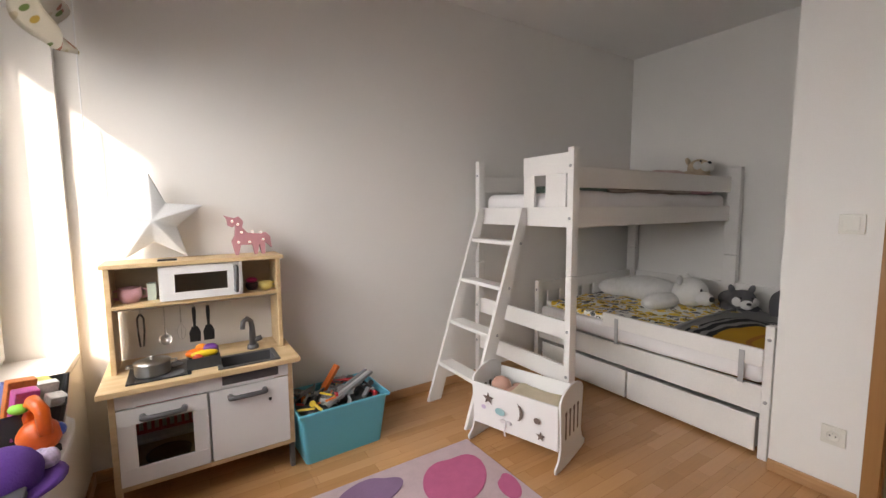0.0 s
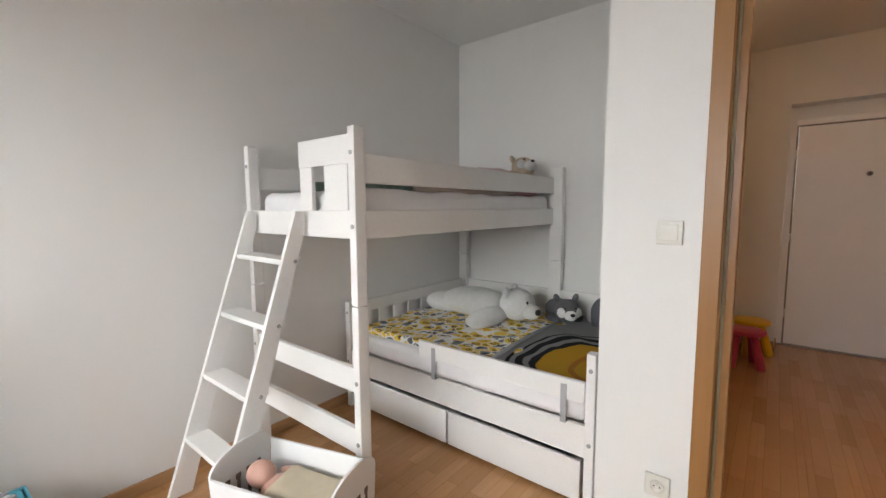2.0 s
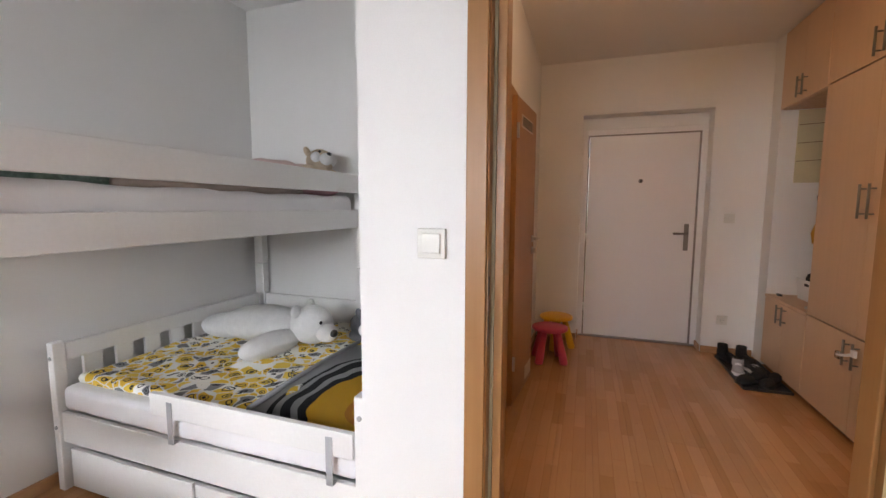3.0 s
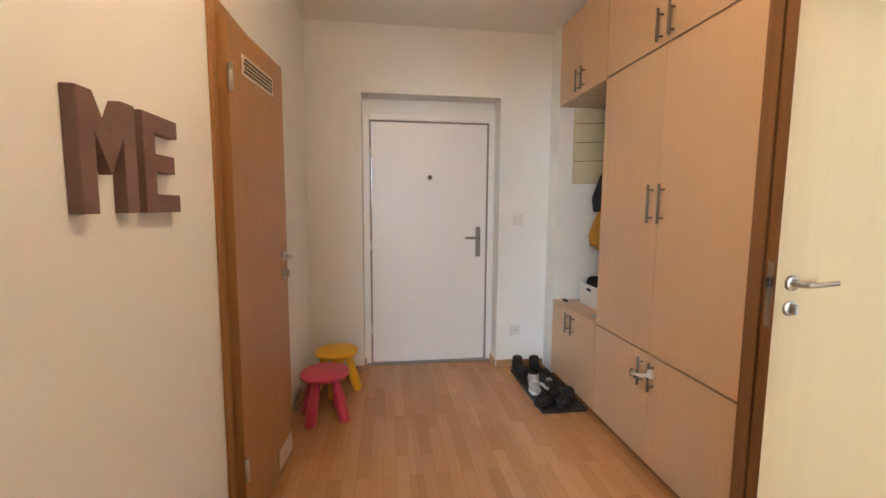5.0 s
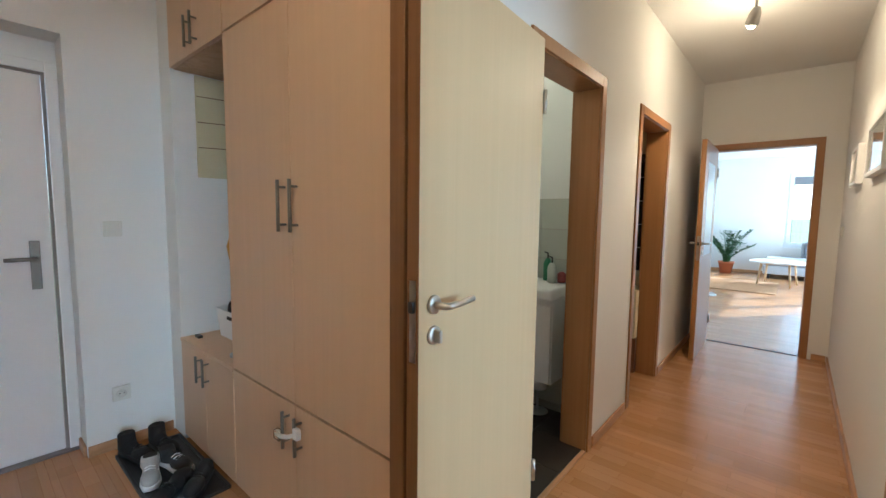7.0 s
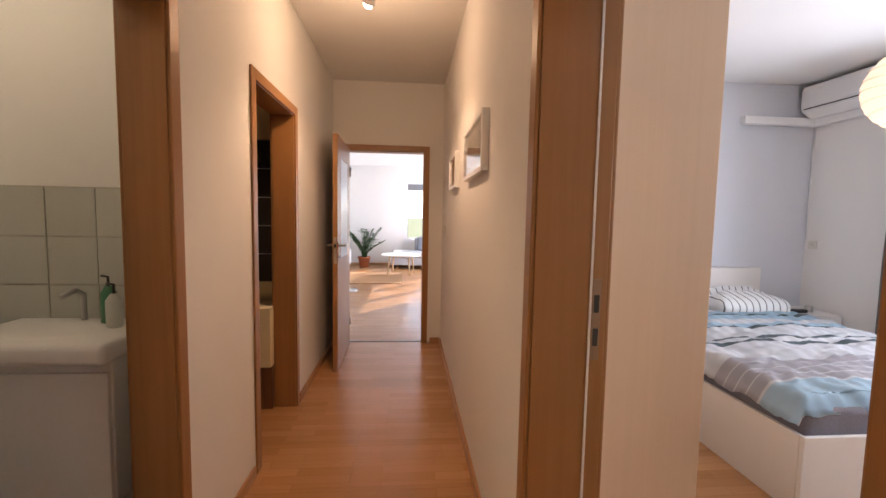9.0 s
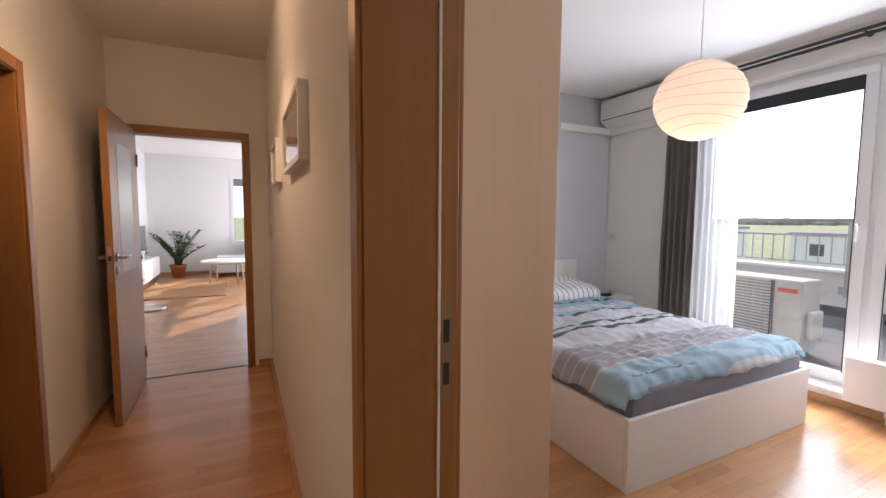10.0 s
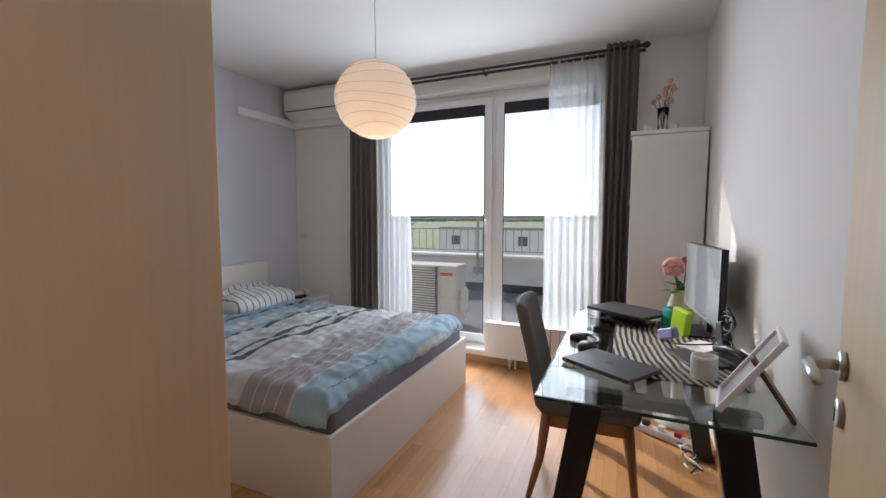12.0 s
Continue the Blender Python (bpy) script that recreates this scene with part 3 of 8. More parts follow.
def floral(name):
    m = mat(name, (0.74, 0.70, 0.62), 0.9, vary=0.05, fine=300, bump=0.1)
    nt = m.node_tree
    n, l = nt.nodes, nt.links
    b = n["Principled BSDF"]
    old = b.inputs["Base Color"].links[0].from_socket
    v = n.new("ShaderNodeTexVoronoi")
    v.inputs["Scale"].default_value = 16
    tc = n.new("ShaderNodeTexCoord")
    l.new(tc.outputs["Object"], v.inputs["Vector"])
    r = n.new("ShaderNodeValToRGB")
    r.color_ramp.elements[0].position, r.color_ramp.elements[0].color = 0.30, (1, 1, 1, 1)
    r.color_ramp.elements[1].position, r.color_ramp.elements[1].color = 0.36, (0, 0, 0, 1)
    l.new(v.outputs["Distance"], r.inputs["Fac"])
    h = n.new("ShaderNodeValToRGB")
    h.color_ramp.interpolation = "CONSTANT"
    for i, c in enumerate(((0.55, 0.40, 0.12), (0.20, 0.28, 0.10), (0.50, 0.22, 0.16), (0.62, 0.55, 0.42))):
        e = h.color_ramp.elements[i] if i < 2 else h.color_ramp.elements.new(i * 0.25)
        e.position, e.color = i * 0.25, (*c, 1)
    sx = n.new("ShaderNodeSeparateColor")
    l.new(v.outputs["Color"], sx.inputs[0])
    l.new(sx.outputs[0], h.inputs["Fac"])
    mx = n.new("ShaderNodeMix")
    mx.data_type = "RGBA"
    l.new(r.outputs[0], mx.inputs["Factor"])
    l.new(old, mx.inputs["A"])
    l.new(h.outputs[0], mx.inputs["B"])
    l.new(mx.outputs["Result"], b.inputs["Base Color"])
    return m


def folded_blind():
    """A gathered roman blind: cloth folds that sag, hung under the lintel."""
    bm = bmesh.new()
    ny, nz = 60, 40
    grid = []
    for j in range(nz + 1):
        row = []
        for i in range(ny + 1):
            u, v = i / ny, j / nz
            y = 0.40 + 2.12 * u
            z = 2.50 - 0.56 * v - 0.09 * v * math.sin(math.pi * u * 2 - 0.4) ** 2
            x = 0.022 + 0.028 * math.sin(v * 22 + 1.2 * math.sin(u * 11)) * (0.25 + v) + 0.012 * math.sin(u * 40 + v * 6) * v
            row.append(bm.verts.new((x, y, z)))
        grid.append(row)
    for a, b in zip(grid, grid[1:]):
        for i in range(ny):
            bm.faces.new((a[i], a[i + 1], b[i + 1], b[i]))
    bmesh.ops.solidify(bm, geom=bm.faces[:], thickness=0.004)
    return bm


rb = thing("roman_blind", "cream floral roman blind gathered up under the lintel", "blind", pose(0, 0, 0))
part("cloth", folded_blind(), floral("floral_cotton"), rb, "", True)
part("rail", block(-0.029, 0.022, 0.40, 2.52, 2.49, 2.52, 0.003), WHITE, rb)
cord = [(0.055, 2.535, 2.5 - i * 0.13) for i in range(12)]
part("bead_chain", tube(cord, 0.003, 6), PVC, rb, "thin white bead chain")

# ---- nursery furniture ----
WHITE_WOOD = mat("white_painted_pine", (0.79, 0.77, 0.745), 0.45, vary=0.03, scale=4, fine=90, bump=0.04, stretch=(1, 1, 1))
LINEN = mat("white_cotton_sheet", (0.80, 0.78, 0.78), 0.9, vary=0.04, scale=9, fine=400, bump=0.15)
BOLT = mat("zinc_bolt", (0.40, 0.40, 0.40), 0.35, metal=1.0)
PLUSH_WHITE = mat("white_plush", (0.80, 0.79, 0.77), 1.0, vary=0.08, scale=30, fine=220, bump=0.9)
PLUSH_GREY = mat("grey_plush", (0.13, 0.13, 0.14), 1.0, vary=0.15, scale=30, fine=220, bump=0.9)
PLUSH_CREAM = mat("cream_plush", (0.62, 0.50, 0.36), 1.0, vary=0.1, scale=30, fine=220, bump=0.9)
BLACK = mat("black_plastic", (0.015, 0.015, 0.016), 0.35)
PINK_SOFT = mat("dusty_pink_cloth", (0.52, 0.27, 0.30), 0.9, vary=0.08, fine=300, bump=0.2)


def bolt(parent, x, y, z, axis="x"):
    r = pose(x, y, z, 0, -90) if axis == "x" else pose(x, y, z, 90)
    part("bolt", lathe([(0.0, 0.0), (0.009, 0.0), (0.009, 0.003), (0.004, 0.005), (0.0, 0.003)], 12, r), BOLT, parent)


def soft_box(x0, x1, y0, y1, z0, z1, r=0.04, sag=0.0, n=22, seed=1.0):
    """A cushion or mattress: rounded, with faint sags and creases."""
    bm = bmesh.new()
    cuboid(bm, x0, x1, y0, y1, z0, z1)
    bmesh.ops.bevel(bm, geom=bm.edges[:], offset=r, segments=4, affect="EDGES", profile=0.5)
    long_edges = [e for e in bm.edges if e.calc_length() > 2 * r + 0.02]
    bmesh.ops.subdivide_edges(bm, edges=long_edges, cuts=n, use_grid_fill=True)
    for v in bm.verts:
        k = noise.noise(Vector((v.co.x * 7 + seed, v.co.y * 7, v.co.z * 7)))
        v.co += Vector((0, 0, 1)) * sag * k + 0.3 * sag * Vector((k, -k, 0))
    return bm


X0, X1, Y0, Y1 = 2.165, 4.06, 1.675, 2.535
bunk = thing("bunk_bed", "white painted wooden high bunk with guard rails", "bunk bed")
for x, y, wide, top in ((X0, Y0, 0.04, 1.60), (X0, Y1 - 0.04, 0.04, 1.60), (X1 - 0.055, Y0 - 0.055, 0.095, 1.575), (X1 - 0.055, Y1 - 0.07, 0.07, 1.575)):
    part("post", block(x, x + 0.055, y, y + wide, 0.0, 0.895, 0.004), WHITE_WOOD, bunk)
    part("post", block(x, x + 0.055, y, y + wide, 0.899, top, 0.004), WHITE_WOOD, bunk)
for y in (Y0 + 0.008, Y1 - 0.032):
    part("side_rail", block(X0 + 0.055, X1 - 0.055, y, y + 0.024, 1.165, 1.278, 0.003), WHITE_WOOD, bunk)
    part("guard_rail", block(X0 + 0.055, X1 - 0.055, y, y + 0.024, 1.385, 1.50, 0.003), WHITE_WOOD, bunk)
for x in (X0 + 0.012, X1 - 0.04):
    part("end_rail", block(x, x + 0.024, Y0 + 0.04, Y1 - 0.04, 1.165, 1.278, 0.003), WHITE_WOOD, bunk)
    part("lower_end_board", block(x, x + 0.024, Y0 + 0.04, Y1 - 0.04, 0.53, 0.635, 0.003), WHITE_WOOD, bunk)
    part("lower_end_board", block(x, x + 0.024, Y0 + 0.04, Y1 - 0.04, 0.265, 0.375, 0.003), WHITE_WOOD, bunk)
part("end_guard_top", block(X0 + 0.01, X0 + 0.034, Y0 + 0.04, 2.065, 1.462, 1.575, 0.003), WHITE_WOOD, bunk)
part("end_guard_upright", block(X0 + 0.012, X0 + 0.032, 1.975, 2.062, 1.278, 1.462, 0.003), WHITE_WOOD, bunk)
part("end_guard_upright", block(X0 + 0.012, X0 + 0.032, 1.735, 1.885, 1.278, 1.462, 0.003), WHITE_WOOD, bunk)
part("end_guard_top", block(X1 - 0.04, X1 - 0.016, Y0 + 0.04, Y1 - 0.04, 1.40, 1.50, 0.003), WHITE_WOOD, bunk)
for i in range(13):
    part("slat", block(X0 + 0.12 + i * 0.135, X0 + 0.19 + i * 0.135, Y0 + 0.034, Y1 - 0.034, 1.178, 1.194), WHITE_WOOD, bunk)
for z in (1.50, 1.215, 0.58, 0.32):
    bolt(bunk, X0, Y0 + 0.02, z)
    bolt(bunk, X0, Y1 - 0.02, z)
bunk_mattress = solo("mattress", soft_box(X0 + 0.06, X1 - 0.06, Y0 + 0.04, Y1 - 0.04, 1.195, 1.365, 0.045, 0.012), LINEN, "white sheeted mattress on the upper bunk", "mattress", smooth=True)
solo("pillow", soft_box(3.55, 3.95, 1.76, 2.40, 1.36, 1.46, 0.045, 0.03, 12, 3.0), PINK_SOFT, "dusty pink pillow on the upper bunk", "pillow", smooth=True)
solo("pink_cushion", soft_box(3.45, 3.98, 1.86, 2.45, 1.455, 1.545, 0.04, 0.03, 12, 5.0), mat("pale_pink_cloth", (0.66, 0.50, 0.47), 0.9, vary=0.1, fine=300, bump=0.2), "pale pink cushion lying on the pillow", "cushion", smooth=True)
STRIPE_CLOTH = mat("green_grey_cloth", (0.18, 0.26, 0.22), 0.9, vary=0.5, scale=26, fine=80, bump=0.2)
solo("folded_cloth", soft_box(2.26, 2.62, 1.78, 2.1, 1.362, 1.405, 0.015, 0.02, 12, 7.0), STRIPE_CLOTH, "crumpled green and grey striped cloth", "cloth", smooth=True)
rolled = tube([(2.60, 1.765, 1.375), (3.0, 1.76, 1.372), (3.55, 1.765, 1.375)], [0.014, 0.02, 0.015], 10)
solo("rolled_blanket", rolled, mat("beige_blanket", (0.42, 0.34, 0.29), 0.95, fine=200, bump=0.3), "beige blanket pushed against the guard rail", "blanket", smooth=True)


def dog_plush(label, m, fur, face):
    th = thing("plush_dog", label, "plush toy", m)
    part("body", merge(ball(0, 0.10, 0.07, 0.10, 0.15, 0.07), ball(0.07, 0.0, 0.035, 0.05, 0.09, 0.035), ball(-0.07, 0.0, 0.035, 0.05, 0.09, 0.035)), fur, th, "", True)
    head = part("head", ball(0, -0.06, 0.10, 0.085, 0.08, 0.075), fur, th, "", True)
    part("muzzle", ball(0, -0.13, 0.08, 0.042, 0.045, 0.034), face, head, "", True)
    part("nose", ball(0, -0.172, 0.092, 0.016, 0.012, 0.012, 10), BLACK, head, "", True)
    for s in (1, -1):
        part("ear", ball(s * 0.062, -0.03, 0.17, 0.022, 0.015, 0.038, 10, pose(0, 0, 0, 0, s * 20)), fur, head, "", True)
        part("eye", ball(s * 0.035, -0.128, 0.125, 0.009, 0.007, 0.009, 8), BLACK, head, "", True)
        part("cheek", ball(s * 0.048, -0.105, 0.095, 0.035, 0.03, 0.035, 10), face, head, "", True)
    return th


dog_plush("cream and brown floppy plush dog on the cushions", pose(3.84, 1.87, 1.455, -24, 8, -28), PLUSH_CREAM, PLUSH_WHITE)
dog_plush("grey and white husky plush dog lying on the bed", pose(3.80, 1.50, 0.505, 0, 0, -50), PLUSH_GREY, PLUSH_WHITE)
# polar bear
bear = thing("plush_polar_bear", "large white polar bear plush lying on the bed", "plush toy", pose(3.52, 1.93, 0.505, 0, 0, 10))
part("body", ball(0.12, 0.16, 0.10, 0.16, 0.26, 0.105, 20), PLUSH_WHITE, bear, "", True)
part("hind_leg", ball(0.12, 0.40, 0.075, 0.11, 0.16, 0.075), PLUSH_WHITE, bear, "", True)
part("foreleg", ball(-0.16, -0.06, 0.07, 0.19, 0.075, 0.068, 16, pose(0, 0, 0, 0, 0, -20)), PLUSH_WHITE, bear, "", True)
part("foreleg", ball(0.30, 0.0, 0.05, 0.09, 0.12, 0.05), PLUSH_WHITE, bear, "", True)
bh = part("head", ball(0.02, -0.20, 0.135, 0.115, 0.12, 0.11, 20), PLUSH_WHITE, bear, "", True)
part("muzzle", ball(-0.03, -0.31, 0.105, 0.06, 0.06, 0.05), PLUSH_WHITE, bh, "", True)
part("nose", ball(-0.055, -0.362, 0.112, 0.028, 0.02, 0.02, 12), BLACK, bh, "black stitched nose", True)
for s in (1, -1):
    part("ear", ball(0.02 + s * 0.085, -0.15, 0.225, 0.038, 0.022, 0.036, 12), PLUSH_WHITE, bh, "", True)
    part("eye", ball(-0.02 + s * 0.052, -0.297, 0.172, 0.011, 0.008, 0.011, 10), BLACK, bh, "", True)


# lower double bed with drawers
def print_cloth(name, ground, spots, scale, ring=True):
    """Printed cotton: blobs and dark outlines in several colours on a pale ground."""
    m = mat(name, ground, 0.9, vary=0.04, fine=300, bump=0.2)
    nt = m.node_tree
    n, l = nt.nodes, nt.links
    b = n["Principled BSDF"]
    old = b.inputs["Base Color"].links[0].from_socket
    tc = n.new("ShaderNodeTexCoord")
    wv = n.new("ShaderNodeTexNoise")
    wv.inputs["Scale"].default_value = 9
    l.new(tc.outputs["Object"], wv.inputs["Vector"])
    mv = n.new("ShaderNodeMix")
    mv.data_type = "RGBA"
    mv.inputs["Factor"].default_value = 0.08
    l.new(tc.outputs["Object"], mv.inputs["A"])
    l.new(wv.outputs["Color"], mv.inputs["B"])
    v = n.new("ShaderNodeTexVoronoi")
    v.inputs["Scale"].default_value = scale
    l.new(mv.outputs["Result"], v.inputs["Vector"])
    v2 = n.new("ShaderNodeTexVoronoi")
    v2.feature = "DISTANCE_TO_EDGE"
    v2.inputs["Scale"].default_value = scale
    l.new(mv.outputs["Result"], v2.inputs["Vector"])
    pick = n.new("ShaderNodeValToRGB")
    pick.color_ramp.interpolation = "CONSTANT"
    sx = n.new("ShaderNodeSeparateColor")
    l.new(v.outputs["Color"], sx.inputs[0])
    l.new(sx.outputs[0], pick.inputs["Fac"])
    k = len(spots)
    for i, c in enumerate(spots):
        e = pick.color_ramp.elements[i] if i < 2 else pick.color_ramp.elements.new(i / k)
        e.position, e.color = i / k, (*c, 1)
    inside = n.new("ShaderNodeValToRGB")
    inside.color_ramp.elements[0].position, inside.color_ramp.elements[0].color = 0.05, (0, 0, 0, 1)
    inside.color_ramp.elements[1].position, inside.color_ramp.elements[1].color = 0.06, (1, 1, 1, 1)
    l.new(v2.outputs["Distance"], inside.inputs["Fac"])
    m1 = n.new("ShaderNodeMix")
    m1.data_type = "RGBA"
    l.new(inside.outputs[0], m1.inputs["Factor"])
    l.new(old, m1.inputs["A"])
    l.new(pick.outputs[0], m1.inputs["B"])
    out = m1.outputs["Result"]
    if ring:
        rg = n.new("ShaderNodeValToRGB")
        els = rg.color_ramp.elements
        els[0].position, els[0].color = 0.13, (1, 1, 1, 1)
        els[1].position, els[1].color = 0.17, (0, 0, 0, 1)
        for p, c in ((0.24, 0), (0.26, 1), (0.33, 1), (0.35, 0)):
            e = els.new(p)
            e.color = (c, c, c, 1)
        l.new(v.outputs["Distance"], rg.inputs["Fac"])
        m2 = n.new("ShaderNodeMix")
        m2.data_type = "RGBA"
        l.new(rg.outputs[0], m2.inputs["Factor"])
        l.new(out, m2.inputs["A"])
        m2.inputs["B"].default_value = (0.02, 0.02, 0.022, 1)
        out = m2.outputs["Result"]
    l.new(out, b.inputs["Base Color"])
    return m


lb = thing("lower_bed", "white painted wooden bed with drawers under it", "bed")
LX0, LX1, LY0, LY1 = 2.775, 4.055, 0.945, 2.545
for x, y, h in ((LX0, LY0, 0.69), (LX0, LY1 - 0.04, 0.69), (LX1 - 0.05, LY0, 0.69), (LX1 - 0.05, LY1 - 0.085, 0.69)):
    part("post", block(x, x + 0.05, y, y + 0.04, 0.0, h, 0.004), WHITE_WOOD, lb)
part("front_board", block(LX0 + 0.012, LX0 + 0.034, LY0 + 0.04, LY1 - 0.04, 0.232, 0.372, 0.003), WHITE_WOOD, lb)
part("back_board", block(LX1 - 0.04, LX1 - 0.018, LY0 + 0.04, LY1 - 0.09, 0.20, 0.68, 0.003), WHITE_WOOD, lb)
part("foot_board", block(LX0 + 0.05, LX1 - 0.05, LY0 + 0.008, LY0 + 0.03, 0.20, 0.60, 0.003), WHITE_WOOD, lb)
part("slatted_rail", block(LX0 + 0.05, LX1 - 0.05, LY1 - 0.036, LY1 - 0.012, 0.60, 0.68, 0.003), WHITE_WOOD, lb)
part("lower_rail", block(LX0 + 0.05, LX1 - 0.05, LY1 - 0.036, LY1 - 0.012, 0.26, 0.42, 0.003), WHITE_WOOD, lb)
for i in range(8):
    part("slat", block(LX0 + 0.12 + i * 0.145, LX0 + 0.20 + i * 0.145, LY1 - 0.034, LY1 - 0.016, 0.42, 0.60, 0.002), WHITE_WOOD, lb)
guard = part("guard_rail", block(LX0 - 0.012, LX0 + 0.010, LY0 + 0.04, 1.90, 0.478, 0.568, 0.003), WHITE_WOOD, lb)
BRACKET = mat("grey_zinc_bracket", (0.42, 0.42, 0.43), 0.45, metal=0.2)
for y in (1.06, 1.78):
    part("bracket", block(LX0 - 0.016, LX0 - 0.0125, y, y + 0.026, 0.375, 0.545, 0.001), BRACKET, guard, "flat steel bracket")
    part("bracket_hook", block(LX0 - 0.016, LX0 + 0.012, y, y + 0.026, 0.375, 0.380, 0.001), BRACKET, guard, "flat steel bracket")
for y0, y1 in ((1.005, 1.722), (1.735, 2.47)):
    dr = part("drawer", block(LX0 + 0.016, LX0 + 0.036, y0, y1, 0.022, 0.205, 0.003), WHITE_WOOD, lb)
    part("drawer_box", merge(block(LX0 + 0.036, LX0 + 0.60, y0 + 0.012, y0 + 0.024, 0.022, 0.165), block(LX0 + 0.036, LX0 + 0.60, y1 - 0.024, y1 - 0.012, 0.022, 0.165), block(LX0 + 0.036, LX0 + 0.60, y0 + 0.024, y1 - 0.024, 0.022, 0.03), block(LX0 + 0.588, LX0 + 0.60, y0 + 0.024, y1 - 0.024, 0.03, 0.165)), WHITE_WOOD, dr)
for y in (LY0 + 0.02, LY1 - 0.02):
    for z in (0.30, 0.62):
        bolt(lb, LX0, y, z)
solo("mattress", soft_box(LX0 + 0.016, LX1 - 0.045, LY0 + 0.045, LY1 - 0.045, 0.375, 0.49, 0.03, 0.008), LINEN, "white sheeted mattress on the lower bed", "mattress", smooth=True)
PRINT = print_cloth("yellow_black_print", (0.74, 0.73, 0.69), ((0.78, 0.76, 0.70), (0.74, 0.48, 0.05), (0.76, 0.54, 0.08), (0.76, 0.74, 0.68), (0.72, 0.45, 0.04), (0.20, 0.20, 0.20), (0.74, 0.50, 0.06)), 18)
cover = soft_box(LX0 + 0.075, LX1 - 0.06, 1.42, LY1 - 0.05, 0.478, 0.525, 0.02, 0.016, 30, 2.0)
solo("duvet", cover, PRINT, "yellow, white and black printed cotton duvet", "duvet", smooth=True)
FLEECE = mat("grey_fleece", (0.30, 0.30, 0.31), 0.95, vary=0.12, scale=8, fine=200, bump=0.4)


def soft_sheet(f, u0, u1, v0, v1, n=18, t=0.006):
    """A draped cloth: height f(u, v) over a rectangle."""
    bm = bmesh.new()
    g = [[bm.verts.new((u0 + (u1 - u0) * i / n, v0 + (v1 - v0) * j / n, f(u0 + (u1 - u0) * i / n, v0 + (v1 - v0) * j / n))) for i in range(n + 1)] for j in range(n + 1)]
    for a, b in zip(g, g[1:]):
        for i in range(n):
            bm.faces.new((a[i], a[i + 1], b[i + 1], b[i]))
    bmesh.ops.solidify(bm, geom=bm.faces[:], thickness=-t)
    return bm


def hump(x, y):
    return 0.525 + 0.045 * math.exp(-((x - 3.3) ** 2 + (y - 1.25) ** 2) / 0.05) + 0.012 * noise.noise(Vector((x * 8, y * 8, 0)))


def ringed_fleece(name):
    """Fleece print: a yellow oval, black and grey curved bands round it, grey ground."""
    m = mat(name, (0.30, 0.30, 0.31), 0.95, vary=0.12, scale=8, fine=200, bump=0.4)
    n, l = m.node_tree.nodes, m.node_tree.links
    b = n["Principled BSDF"]
    tc2 = n.new("ShaderNodeTexCoord")
    mp = n.new("ShaderNodeMapping")
    mp.inputs["Location"].default_value = (-3.02, -1.00, -0.53)
    l.new(tc2.outputs["Object"], mp.inputs["Vector"])
    ln = n.new("ShaderNodeVectorMath")
    ln.operation = "LENGTH"
    l.new(mp.outputs[0], ln.inputs[0])
    wob = n.new("ShaderNodeTexNoise")
    wob.inputs["Scale"].default_value = 4.0
    l.new(tc2.outputs["Object"], wob.inputs["Vector"])
    ad = n.new("ShaderNodeMath")
    ad.operation = "MULTIPLY_ADD"
    ad.inputs[1].default_value = 0.10
    l.new(wob.outputs["Fac"], ad.inputs[0])
    l.new(ln.outputs["Value"], ad.inputs[2])
    cr = n.new("ShaderNodeValToRGB")
    cr.color_ramp.interpolation = "CONSTANT"
    yellow, orange, black, grey = (0.72, 0.40, 0.03), (0.60, 0.25, 0.03), (0.02, 0.02, 0.022), (0.36, 0.36, 0.36)
    for k, (p, c) in enumerate(((0.0, yellow), (0.18, orange), (0.21, yellow), (0.34, black), (0.375, grey), (0.40, black), (0.44, grey), (0.47, black), (0.495, grey))):
        e = cr.color_ramp.elements[k] if k < 2 else cr.color_ramp.elements.new(p)
        e.position, e.color = p, (*c, 1)
    l.new(ad.outputs[0], cr.inputs["Fac"])
    l.new(cr.outputs[0], b.inputs["Base Color"])
    return m


bl = thing("fleece_blanket", "grey, yellow and black printed fleece blanket, rumpled", "blanket")
part("fleece", soft_sheet(hump, 2.84, 3.86, 0.99, 1.50, 30), ringed_fleece("printed_fleece"), bl, "", True)
part("turned_edge", tube([(2.85, 1.49, 0.53), (3.1, 1.50, 0.535), (3.4, 1.495, 0.54), (3.7, 1.50, 0.53)], 0.012, 10), FLEECE, bl, "thick grey edge", True)
solo("grey_cushion", soft_box(3.75, 3.98, 1.02, 1.32, 0.50, 0.70, 0.07, 0.02, 8, 9.0), mat("charcoal_cloth", (0.09, 0.09, 0.10), 0.95, vary=0.1, fine=250, bump=0.3), "charcoal cushion leaning in the bed's corner", "cushion", smooth=True)

